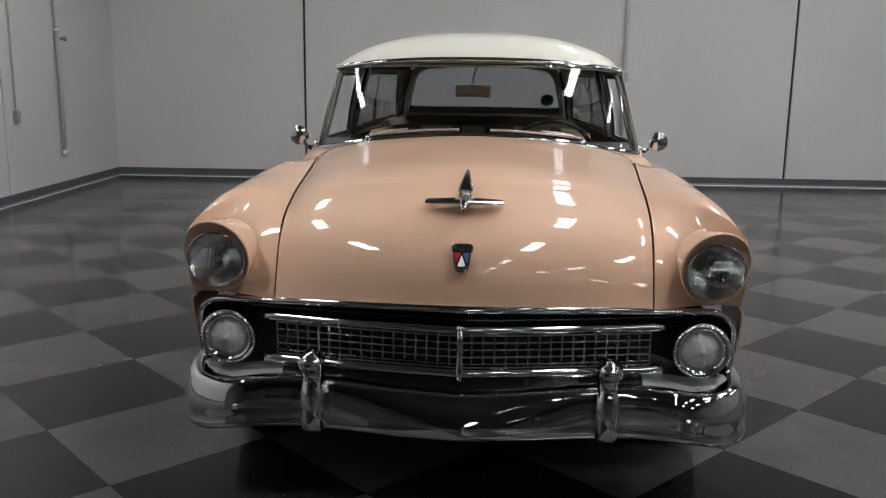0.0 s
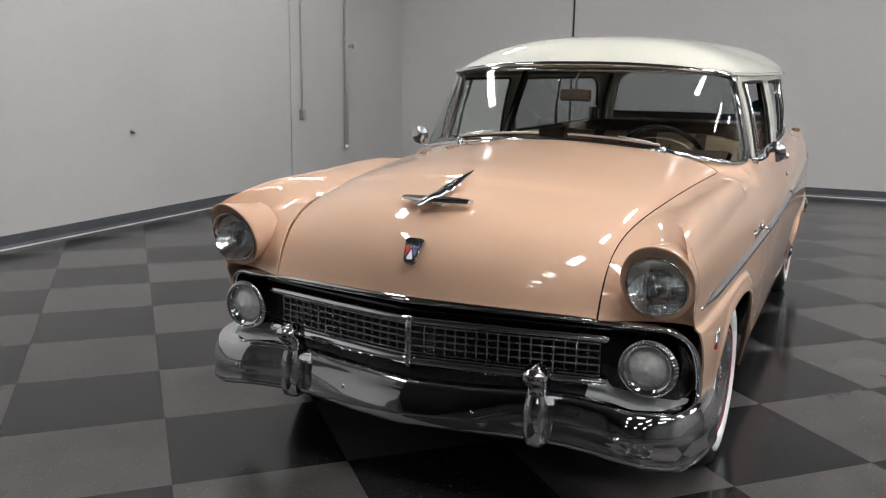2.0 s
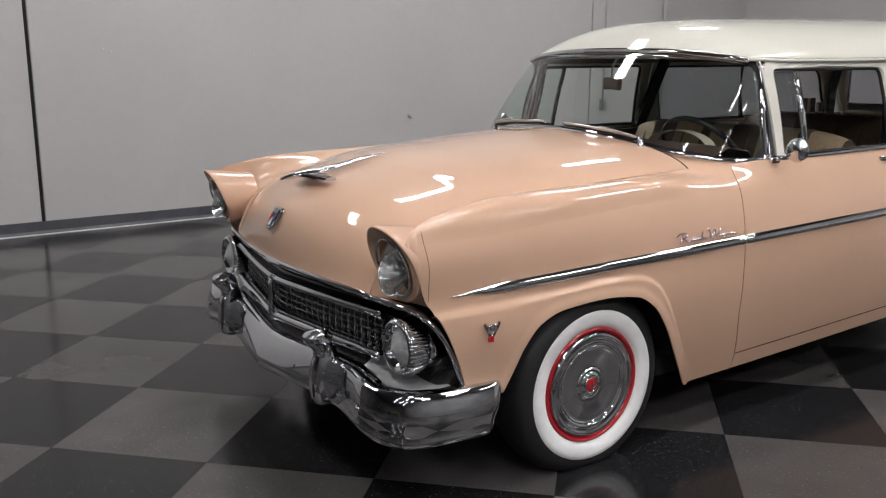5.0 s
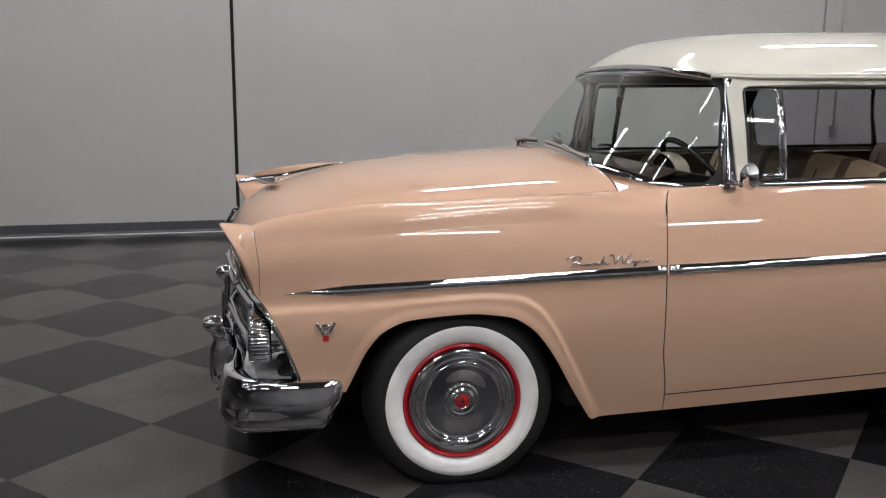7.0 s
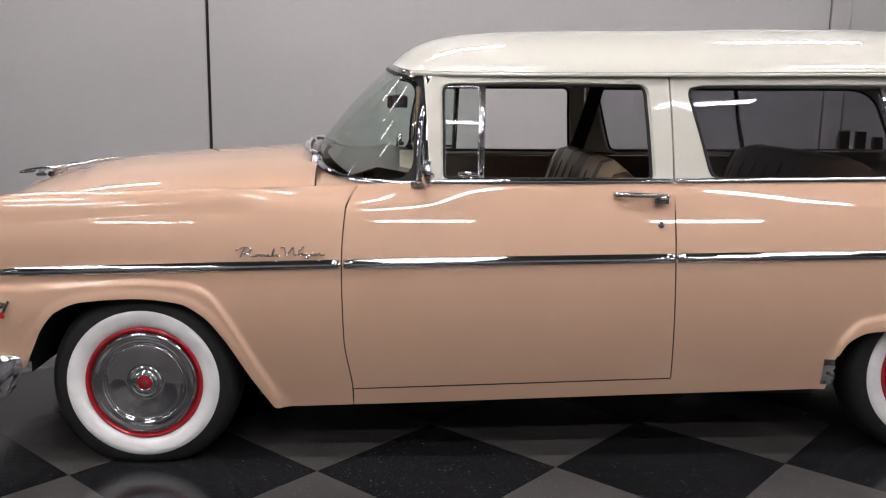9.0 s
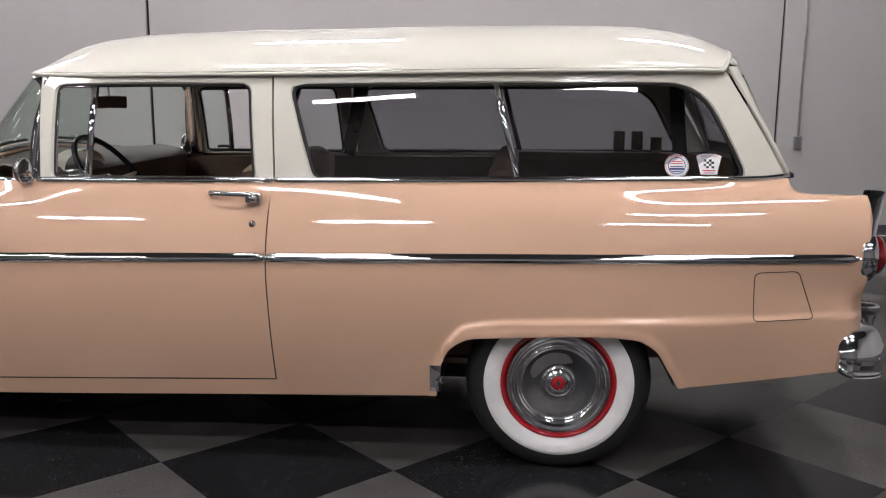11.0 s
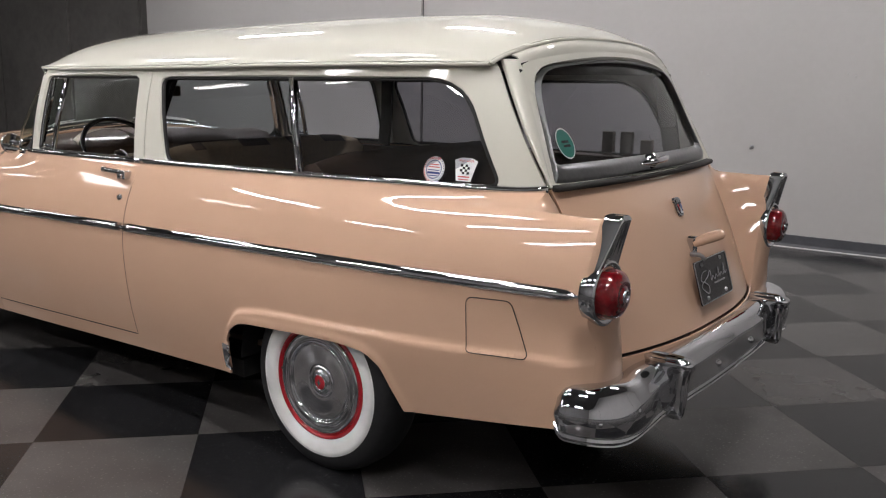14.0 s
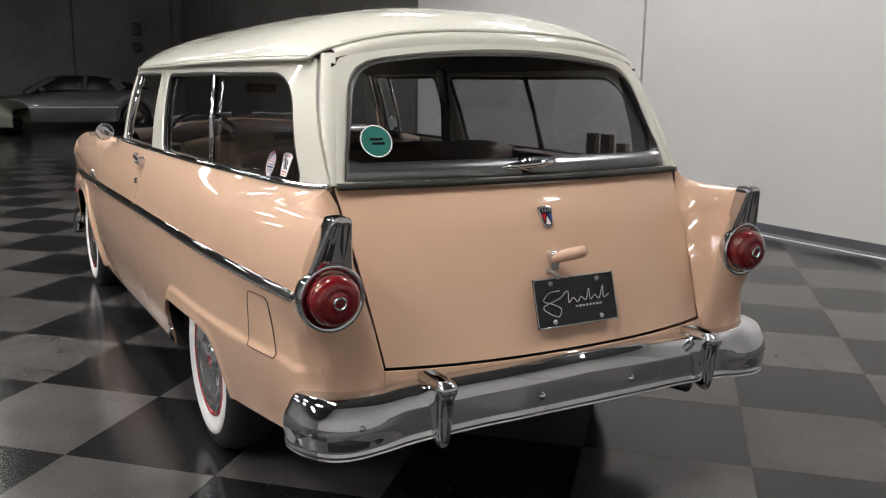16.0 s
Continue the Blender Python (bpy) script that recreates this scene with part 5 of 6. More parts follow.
# the dark shell behind, following the opening
G = []
for p, q in zip(around, np.linspace(0, 1, len(around))):
    a = np.array(p) + np.array([0.012, 0, -0.004])
    b = np.array([p[0] + 0.10, p[1] * 0.97, max(0.40, p[2] - 0.06)])
    c = np.array([-0.60, p[1] * 0.95, 0.40])
    G.append([a, a * 0.5 + b * 0.5 + np.array([0.01, 0, 0]), b, c])
part("grille_shell", facing(sheet(G), (-1, 0, 0)), BLACK, gr, "black recess behind the grille")
# chrome panel whose mirrored darkness is put into its base colour
part("upper_panel", facing(sheet([[(grille_x(y) + o_, y, z_) for o_, z_ in ((0.0, 0.652), (0.03, 0.64), (0.042, 0.622), (0.03, 0.606), (0.006, 0.602))] for y in np.linspace(-0.70, 0.70, 61)]), (-1, 0, 0)), DARK_METAL_REFLECTION, gr, "concave chrome panel over the grille, its dark reflection put into the colour")
part("upper_bar", swept_bar(0.600, 0.63, -0.004, [(-0.008, -0.015), (0.008, -0.014), (0.016, -0.004), (0.014, 0.006), (0.004, 0.013), (-0.008, 0.014)]), CHROME, gr)
part("hood_lip", sweep([np.array(p) + np.array([-0.003, 0, -0.002]) for p in H[0]], [(-0.006, -0.010), (0.006, -0.010), (0.010, -0.002), (0.007, 0.006), (-0.006, 0.006)]), CHROME, car, "chrome strip along the hood's front edge")
part("bar_clasp", move(lathe([(0, 0.014), (0.010, 0.012), (0.014, 0.004), (0.014, -0.01)], 16), Matrix.Translation((-0.772, 0, 0.604)) @ Matrix.Rotation(-math.pi / 2, 4, "Y")), CHROME, gr)
part("lower_bar", swept_bar(0.466, 0.63, -0.008, [(-0.01, -0.014), (0.014, -0.016), (0.018, -0.002), (0.010, 0.010), (-0.01, 0.012)]), CHROME, gr)
for z in (0.480, 0.503, 0.526, 0.549, 0.572):
    part("grille_bar", swept_bar(z, 0.60, 0.026, [(-0.002, -0.0025), (0.004, -0.0025), (0.004, 0.0025), (-0.002, 0.0025)]), SATIN, gr, smooth=False)
vb = box(0.000, 0.011, -0.0026, 0.0026, 0.462, 0.588)
for k in range(-17, 18):
    if k == 0:
        continue
    y = k * 0.0352
    o = part("grille_bar", move(vb, Matrix.Translation((grille_x(y) + 0.02, y, 0))), SATIN, gr, smooth=False)
part("centre_bar", sweep(curve([(-0.752, 0, 0.435), (-0.785, 0, 0.455), (-0.782, 0, 0.53), (-0.782, 0, 0.592), (-0.757, 0, 0.606)], 14), ring(10, 0.010, 0.011), up=(0, 1, 0)), CHROME, gr, "chrome centre bar")
# --- parking lamps ---
for s in (1, -1):
    lm = Matrix.Translation((-0.66, -0.753, 0.527)) @ Matrix.Rotation(-math.pi / 2, 4, "Y")
    pk = part("parking_lamp", mirror(move(lathe([(0.064, -0.16), (0.074, -0.12), (0.081, -0.08), (0.083, -0.05), (0.080, -0.04)], 48), lm), s), CHROME, car, "round chrome parking lamp in the grille")
    ribbed = []
    for i in range(240):
        a = 2 * math.pi * i / 240
        r_ = 0.0885 + 0.0012 * (1 if i % 5 < 3 else -1)
        ribbed.append([(r * math.cos(a), r * math.sin(a), h) for r, h in ((0.079, -0.052), (r_ - 0.003, -0.048), (r_, -0.042), (r_, -0.004), (r_ + 0.0015, 0.004), (r_ + 0.0015, 0.012), (r_ - 0.003, 0.021), (0.079, 0.026), (0.070, 0.021), (0.063, 0.010), (0.058, 0.004))])
    part("bezel", mirror(move(facing(sheet(ribbed, closed_u=True), (0, 0, -0.02, 1)), lm), s), CHROME, pk, "ribbed chrome bezel")
    cone = []
    for i in range(96):
        a = 2 * math.pi * i / 96
        w_ = 0.0006 * math.cos(24 * a)
        cone.append([(r * math.cos(a), r * math.sin(a), h + w_ * min(1, r / 0.03)) for r, h in ((0.001, 0.042), (0.007, 0.038), (0.017, 0.032), (0.026, 0.027), (0.042, 0.018), (0.055, 0.011), (0.060, 0.004))])
    part("lens", mirror(move(facing(sheet(cone, closed_u=True), (0, 0, -0.1, 1)), lm), s), FROST, pk, "conical fluted clear lens")

# --- front bumper ---
FB = [(-0.815, 0.0), (-0.807, 0.08), (-0.791, 0.25), (-0.779, 0.4), (-0.775, 0.52), (-0.780, 0.61), (-0.787, 0.68), (-0.781, 0.745), (-0.757, 0.81), (-0.712, 0.872), (-0.63, 0.912), (-0.53, 0.930), (-0.44, 0.932), (-0.372, 0.926)]
half_ = curve([(x, y, 0.365) for x, y in FB], 90)
path = np.concatenate([(half_ * np.array([1, -1, 1]))[::-1], half_[1:]])


top_f = lambda y: float(spl([0, 0.2, 0.4, 0.55, 0.66, 0.75, 0.84, 0.935], [0.398, 0.404, 0.418, 0.424, 0.417, 0.408, 0.408, 0.412], abs(y)))
low_f = lambda y: float(spl([0, 0.2, 0.4, 0.55, 0.65, 0.73, 0.80, 0.87, 0.935], [0.264, 0.265, 0.270, 0.269, 0.266, 0.257, 0.245, 0.240, 0.256], abs(y)))


def end_round(line, i, reach=0.05):
    """0 along a bumper, rising to 1 at its two ends."""
    d = min(np.linalg.norm(np.diff(line[:i + 1], axis=0), axis=1).sum(), np.linalg.norm(np.diff(line[i:], axis=0), axis=1).sum())
    return max(0.0, 1 - d / reach) ** 2.5


def front_shell():
    """Chrome blade: a hollow centre, raised shoulders and swollen, lower wings."""
    P = []
    n = len(path)
    for i in range(n):
        a, b = path[max(i - 1, 0)], path[min(i + 1, n - 1)]
        t_ = (b - a) / np.linalg.norm(b - a)
        out = np.array([t_[1], -t_[0], 0])
        out = out if np.dot(out, path[i] - np.array([1.6, 0, 0.365])) > 0 else -out
        y = path[i][1]
        zt, zb = top_f(y), low_f(y)
        wing = float(smooth01((abs(y) - 0.58) / 0.16))
        end_ = end_round(path, i)
        tip = float(smooth01((path[i][0] + 0.56) / 0.19))
        zt, zb = zt - 0.02 * end_, zb + 0.022 * end_
        hollow = -0.004 - 0.003 * wing
        lean = 1.15 - 0.85 * float(smooth01(abs(y) / 0.5))
        sec = [(-0.08, zt - 0.004), (-0.05, zt + 0.003), (-0.022, zt + 0.001), (-0.014, zt - 0.008), (-0.009, zt - 0.022)]
        for u in np.linspace(0.08, 0.92, 9):
            sec.append((-0.008 + 0.038 * u * lean - hollow * math.sin(math.pi * u), zt - 0.022 + (zb + 0.034 - zt + 0.022) * u))
        sec += [(0.000 + 0.024 * lean, zb + 0.024), (0.002 + 0.024 * lean, zb + 0.013), (-0.002 + 0.022 * lean, zb + 0.003), (-0.006, zb), (-0.025, zb), (-0.05, zb + 0.01)]
        P.append([np.array([path[i][0] - 0.055 * tip * (zt - z_) / (zt - zb), path[i][1], 0]) + out * (o_ - 0.02 * end_) + np.array([0, 0, z_]) for o_, z_ in sec])
    return sheet(P)


fb = part("front_bumper", facing(front_shell(), (1.6, 0, 0.37, 1)), CHROME, car, "heavy chrome wrap-round front bumper", solid=0.004)
GUARD = [(0.262, -0.8, -0.75, 0.0192), (0.268, -0.818, -0.74, 0.0312), (0.285, -0.829, -0.735, 0.0396), (0.33, -0.834, -0.735, 0.0432), (0.38, -0.832, -0.735, 0.042), (0.415, -0.826, -0.735, 0.0384), (0.437, -0.817, -0.74, 0.0336), (0.455, -0.82, -0.745, 0.0324), (0.472, -0.836, -0.75, 0.0372), (0.49, -0.85, -0.755, 0.0432), (0.506, -0.852, -0.76, 0.0432), (0.518, -0.843, -0.767, 0.0348), (0.526, -0.825, -0.778, 0.0204), (0.529, -0.808, -0.79, 0.006)]
gz = np.array(GUARD) * np.array([1, 1.004, 1, 0.90])
for s in (1, -1):
    G_ = []
    for z in np.concatenate([np.linspace(0.262, 0.43, 14), np.linspace(0.437, 0.529, 18)]):
        x0, x1, w_ = (float(spl(gz[:, 0], gz[:, k], z)) for k in (1, 2, 3))
        xc, d_ = (x0 + x1) / 2, (x1 - x0) / 2
        G_.append([(xc - d_ * math.copysign(abs(math.cos(a)) ** 0.7, math.cos(a)), -0.452 + w_ * math.copysign(abs(math.sin(a)) ** 0.75, math.sin(a)), z) for a in np.linspace(0, 2 * math.pi, 28, endpoint=False)])
    g = sheet(G_, closed_v=True)
    g = (g[0], g[1] + [tuple(range(28)), tuple(range(len(g[0]) - 28, len(g[0])))])
    bg = part("bumper_guard", mirror(facing(g, (-0.79, -0.452, 0.39, 1)), s), CHROME, fb, "chrome bumper guard with a rounded knob")
    for y, z in ((0.70, 0.335), (0.24, 0.335)):
        k = np.argmin(abs(half_[:, 1] - y))
        part("bumper_bolt", mirror(move(lathe([(0, 0.008), (0.007, 0.006), (0.011, 0.0)], 12), Matrix.Translation((half_[k][0] - 0.006, -y, z)) @ Matrix.Rotation(-math.pi / 2, 4, "Y")), s), CHROME, fb)
    # the gap plate under the lamps
S_ = []
for y in np.linspace(-0.86, 0.86, 61):
    k = np.argmin(abs(path[:, 1] - y * 1.03))
    bx = path[k][0] + 0.055
    gx0 = grille_x(y) + 0.01 if abs(y) < 0.62 else -0.60
    zf = top_f(y) - 0.012
    S_.append([(min(bx, gx0 - 0.01), y, zf), ((bx + gx0) / 2, y, zf + 0.012), (gx0, y, 0.445 if abs(y) < 0.62 else zf + 0.016), (gx0 + 0.05, y, 0.455 if abs(y) < 0.62 else zf + 0.014)])
mid_pan = [k for k, row in enumerate(S_) if abs(row[0][1]) < 0.60]
part("gravel_pan", facing(sheet(S_[:mid_pan[0] + 1]), (0, 0, 1)), SILVER, car, "grey painted pan under the parking lamp", solid=0.003)
part("gravel_pan", facing(sheet(S_[mid_pan[-1]:]), (0, 0, 1)), SILVER, car, "grey painted pan under the parking lamp", solid=0.003)
# middle of the pan: the shade of the recess is put in as black
part("gravel_pan", facing(sheet(S_[mid_pan[0]:mid_pan[-1] + 1]), (0, 0, 1)), BLACK, car, "pan between grille and bumper, coloured black as recess shade", solid=0.003)

# --- hood badge and ornament ---
def shield(m, parent, name, label):
    outline = [(-0.034, 0.020), (-0.036, 0.036), (-0.028, 0.045), (-0.010, 0.0465), (0.010, 0.0465), (0.028, 0.045), (0.036, 0.036), (0.034, 0.020), (0.030, 0.012), (0.027, -0.020), (0.022, -0.040), (0.011, -0.047), (-0.011, -0.047), (-0.022, -0.040), (-0.027, -0.020), (-0.030, 0.012)]

    def slab(k, z0, z1, top=None):
        n = len(outline)
        v = [(x * k, y * k, z0) for x, y in outline] + [(x * k * 0.94, y * k * 0.94, z1) for x, y in outline]
        return v, [(i, (i + 1) % n, n + (i + 1) % n, n + i) for i in range(n)] + [tuple(range(n, 2 * n))]
    b = part(name, move(slab(1.0, 0, 0.010), m), CHROME, parent, label, bevel=0.002)
    part("field", move(slab(0.78, 0.0095, 0.0115), m), BLACK, b, smooth=False)
    part("chief_bars", move(join(*[box(-0.021 + 0.0115 * k, -0.0135 + 0.0115 * k, 0.018, 0.033, 0.011, 0.0145) for k in range(4)]), m), CHROME, b, smooth=False)
    part("red_panel", move(([(-0.024, 0.012, 0.0125), (-0.002, 0.012, 0.0125), (-0.016, -0.024, 0.0125)], [(0, 2, 1)]), m), RED, b, smooth=False)
    part("blue_panel", move(([(0.024, 0.012, 0.0125), (0.002, 0.012, 0.0125), (0.016, -0.024, 0.0125)], [(0, 1, 2)]), m), PRINT_BLUE, b, smooth=False)
    part("white_panel", move(([(0, 0.004, 0.0127), (-0.012, -0.031, 0.0127), (0.0, -0.034, 0.0127), (0.012, -0.031, 0.0127)], [(0, 1, 2, 3)]), m), PRINT_WHITE, b, smooth=False)
    return b


def basis(at, right_, up_):
    r_, u_ = Vector(right_).normalized(), Vector(up_).normalized()
    n_ = r_.cross(u_).normalized()
    u_ = n_.cross(r_)
    return Matrix.Translation(at) @ Matrix((r_, u_, n_)).transposed().to_4x4()


shield(basis((-0.756, 0, 0.822), (0, -1, 0), (0.55, 0, 0.83)), car, "hood_badge", "chrome shield badge with red and blue field")
orn_line = curve([(-0.732, 0, 0.964), (-0.70, 0, 0.969), (-0.64, 0, 0.977), (-0.57, 0, 0.985), (-0.50, 0, 0.999), (-0.40, 0, 1.021), (-0.30, 0, 1.040)], 32)
orn_at = np.linspace(0, 1, 32)
orn_w = np.interp(orn_at, [0, 0.05, 0.12, 0.24, 0.36, 0.42, 0.50, 0.56, 0.8, 0.97, 1], [0.004, 0.010, 0.012, 0.017, 0.024, 0.020, 0.027, 0.024, 0.012, 0.005, 0.002])
orn_h = np.interp(orn_at, [0, 0.05, 0.12, 0.3, 0.5, 0.8, 1], [0.004, 0.010, 0.013, 0.014, 0.010, 0.006, 0.002])
orn = part("hood_ornament", capped(sheet([[(p[0], w_ * math.copysign(abs(math.cos(a)) ** 0.8, math.cos(a)), p[2] + h_ * math.sin(a) * (1.0 if math.sin(a) > 0 else 0.7)) for a in np.linspace(0, 2 * math.pi, 20, endpoint=False)] for p, w_, h_ in zip(orn_line, orn_w, orn_h)], closed_v=True), 20), CHROME, car, "chrome bird-like hood ornament")
for s in (1, -1):
    rows_ = []
    for k in np.linspace(0, 1, 8):
        y = -0.012 - 0.112 * k
        front, back = -0.664 + 0.052 * k, -0.585 + 0.018 * k ** 0.7
        z = 0.9745 - 0.006 * k
        h_ = 0.0075 - 0.002 * k
        rows_.append([(front, y, z - 0.002), (front + 0.004, y, z + h_ * 0.6), (front + 0.010, y, z + h_), (back - 0.010, y, z + h_ + 0.002), (back - 0.003, y, z + h_ * 0.7), (back, y, z), (back - 0.006, y, z - h_ * 0.6), (front + 0.006, y, z - h_ * 0.8)])
    part("wing", mirror(facing(capped(sheet(rows_, closed_v=True), 8), (-0.6, -0.06, 0.972, 1)), s), CHROME, orn, bevel=0.0015)
    # dark sheet painted as the hall's reflection on the chrome wing
    part("wing_dark_reflection", mirror(facing(sheet([[(f_, -0.030 - 0.088 * k, 0.9745 - 0.006 * (0.16 + 0.78 * k) + 0.0085 - 0.002 * k + dz) for f_, dz in ((-0.646 + 0.046 * k, 0.0), (-0.600 + 0.016 * k, 0.0022))] for k in np.linspace(0, 1, 5)]), (0, 0, 1)), s), DARK_METAL_REFLECTION, orn, smooth=False)
# the same painted dark reflection along the ornament's tail
part("tail_dark_reflection", facing(sheet([[(p[0], -w_ * 0.6, p[2] + h_ * 0.86), (p[0], 0, p[2] + h_ + 0.0012), (p[0], w_ * 0.6, p[2] + h_ * 0.86)] for p, w_, h_ in list(zip(orn_line, orn_w, orn_h))[15:28]]), (0, 0, 1)), DARK_METAL_REFLECTION, orn)
part("pedestal", sweep(curve([(-0.585, 0, 0.945), (-0.578, 0, 0.962), (-0.57, 0, 0.982)], 8), ring(12, 0.020, 0.03), up=(1, 0, 0)), CHROME, orn)

# --- wipers ---
for s in (1, -1):
    base = np.array([0.602, -0.485, 1.076])
    arm = curve([base, base + np.array([0.012, 0.035, 0.018]), glass_base(-0.29) + np.array([-0.036, 0, 0.036]), glass_base(-0.17) + np.array([-0.034, 0, 0.042])], 18)
    w_ = part("wiper", mirror(sweep(arm, [(-0.005, -0.003), (0.005, -0.003), (0.005, 0.002), (0.0, 0.004), (-0.005, 0.002)], up=(0, 0, 1)), s), BRIGHT_STEEL, car, "bright metal windscreen wiper")
    line = [glass_base(v) + np.array([-0.026, 0, 0.030]) for v in np.linspace(-0.335, -0.022, 18)]
    spine = part("wiper_blade", mirror(sweep(line, [(-0.004, -0.004), (0.004, -0.004), (0.005, 0.003), (0.0, 0.006), (-0.005, 0.003)], up=(-0.5, 0, 0.8)), s), BRIGHT_STEEL, w_, "bright metal blade holder")
    part("rubber_edge", mirror(sweep([p + np.array([0.007, 0, -0.007]) for p in line], [(-0.002, -0.007), (0.002, -0.007), (0.003, 0.006), (-0.003, 0.006)], up=(-0.5, 0, 0.8)), s), RUBBER, spine)
    part("wiper_pivot", mirror(move(lathe([(0, 0.016), (0.008, 0.015), (0.012, 0.010), (0.013, 0.002), (0.017, -0.004), (0.018, -0.04)], 20), Matrix.Translation(base)), s), CHROME, w_)
    part("arm_nut", mirror(move(lathe([(0, 0.010), (0.006, 0.009), (0.009, 0.004), (0.009, -0.006)], 14), Matrix.Translation(base + np.array([0.012, 0.030, 0.014]))), s), CHROME, w_)

# --- tail lamps and fin caps ---
for s in (1, -1):
    cy, cz = -0.762, 0.805
    lm = Matrix.Translation((3.985, cy, cz)) @ Matrix.Rotation(math.pi / 2, 4, "Y")
    tl = part("tail_lamp", mirror(move(lathe([(0.088, -0.03), (0.0935, -0.022), (0.0945, 0.0), (0.0945, 0.012), (0.0915, 0.019), (0.085, 0.020), (0.077, 0.015), (0.070, 0.006)], 56), lm), s), CHROME, car, "round red tail lamp under a chrome fin cap")
    part("lens", mirror(move(lathe([(0.0715, 0.004), (0.0705, 0.034), (0.068, 0.046), (0.063, 0.054), (0.055, 0.060), (0.045, 0.064), (0.034, 0.066), (0.03, 0.0645), (0.026, 0.066), (0.018, 0.070), (0.0, 0.070)], 48), lm), s), RED_LENS, tl, "red glass lens")
    part("centre_ring", mirror(move(lathe([(0.0135, 0.069), (0.0145, 0.074), (0.0165, 0.075), (0.0185, 0.073), (0.019, 0.068)], 32), lm), s), CHROME, tl, "chrome ring in the lens centre")
    rows_ = []
    for k in np.linspace(0, 1, 14):
        z = 0.866 + 0.148 * k
        w_ = 0.066 - 0.036 * k ** 0.85
        yc = cy + 0.014 * k
        x0, x1 = 3.962 + 0.024 * k, 4.0 + 0.042 * k
        half_sec = [(x0, 1.0), (x1 - 0.014, 1.0), (x1 - 0.005, 0.97), (x1 - 0.001, 0.88), (x1, 0.76), (x1 - 0.005, 0.5), (x1 - 0.009, 0.22)]
        rows_.append([(x_, yc - w_ * f_, z) for x_, f_ in half_sec] + [(x1 - 0.010, yc, z)] + [(x_, yc + w_ * f_, z) for x_, f_ in half_sec[::-1]])
    for dz, f_ in ((0.006, 0.93), (0.010, 0.78), (0.012, 0.5)):
        rows_.append([(4.014 + (p[0] - 4.014) * (0.55 + 0.45 * f_) - 0.002, cy + 0.014 + (p[1] - cy - 0.014) * f_, 1.014 + dz) for p in rows_[13]])
    g = sheet(rows_)
    n = len(rows_[-1])
    g = (g[0], g[1] + [tuple((len(rows_) - 1) * n + i for i in range(n))])
    part("fin_cap", mirror(facing(g, (1, 0, 0)), s), CHROME, tl, "chrome fin cap")

# --- tailgate fittings ---
shield(basis((gx(0, 0.953) + 0.004, -0.002, 0.953), (0, 1, 0), (-0.42, 0, 0.9)) @ Matrix.Scale(0.78, 4), tail, "tailgate_badge", "chrome shield badge on the tailgate")
px_ = gx(0.0, 0.72) + 0.012
hb = part("tailgate_handle", move(box(-0.01, 0.024, -0.016, 0.016, -0.032, 0.03), Matrix.Translation((gx(-0.02, 0.83), -0.016, 0.83))), CHROME, tail, "painted lever handle on a chrome foot", bevel=0.008)
part("lever", sweep(curve([(gx(0, 0.83) + 0.012, -0.018, 0.834), (gx(0, 0.83) + 0.05, 0.0, 0.853), (gx(0, 0.83) + 0.095, 0.042, 0.872)], 14), [(0.026 * math.cos(a) * (1 if abs(math.cos(a)) < 0.8 else 0.92), 0.02 * math.sin(a)) for a in np.linspace(0, 2 * math.pi, 14, endpoint=False)], up=(0, 0, 1), scale=np.interp(np.linspace(0, 1, 14), [0, 0.2, 0.6, 0.93, 1], [0.7, 0.9, 1.0, 0.9, 0.55])), PEACH, hb, "peach painted lever")
pm = basis((px_ + 0.016, 0.024, 0.716), (0, 1, 0), (-0.29, 0, 0.957))
lp = part("licence_plate", move(box(-0.152, 0.152, -0.075, 0.075, -0.002, 0.002), pm), BLACK, tail, "black dealer plate with pale script strokes", smooth=False, bevel=0.002)
part("plate_rim", move(sweep([(*p, 0.003) for p in rounded([(-0.15, 0.073), (0.15, 0.073), (0.15, -0.073), (-0.15, -0.073)], 0.012, 5)], ring(6, 0.0018), up=(0, 0, 1), closed=True), pm), STEEL, lp)
stroke = [(-0.06, 0.034), (-0.10, 0.03), (-0.122, 0.008), (-0.09, -0.004), (-0.062, -0.022), (-0.075, -0.044), (-0.125, -0.012), (-0.06, 0.012), (-0.03, 0.03), (-0.03, -0.006), (-0.012, 0.008), (0.002, -0.006), (0.018, 0.008), (0.034, -0.004), (0.05, 0.03), (0.052, -0.004), (0.07, 0.008), (0.085, -0.004), (0.105, 0.034), (0.104, -0.002), (0.125, 0.006)]
part("plate_stroke", move(sweep(curve([(a, b, 0.004) for a, b in stroke], 160), [(-0.0016, 0), (0.0016, 0), (0.0016, 0.0008), (-0.0016, 0.0008)], up=(0, 0, 1)), pm), PRINT_GREY, lp, smooth=False)
part("plate_bars", move(join(*[box(-0.005 + 0.013 * k, 0.003 + 0.013 * k, -0.022, -0.016, 0.0022, 0.0034) for k in range(8)]), pm), PRINT_GREY, lp, smooth=False)
for a in (-0.088, 0.088):
    for b in (-0.058, 0.058):
        part("plate_screw", move(move(lathe([(0, 0.006), (0.006, 0.005), (0.008, 0.0)], 10), Matrix.Translation((a, b, 0.002))), pm), STEEL, lp)
part("plate_bracket", sweep(curve([(gx(0, 0.80), -0.04, 0.80), (gx(0, 0.79) + 0.03, -0.04, 0.80), (px_, -0.03, 0.785)], 8), ring(6, 0.008), up=(0, 1, 0)), STEEL, tail)
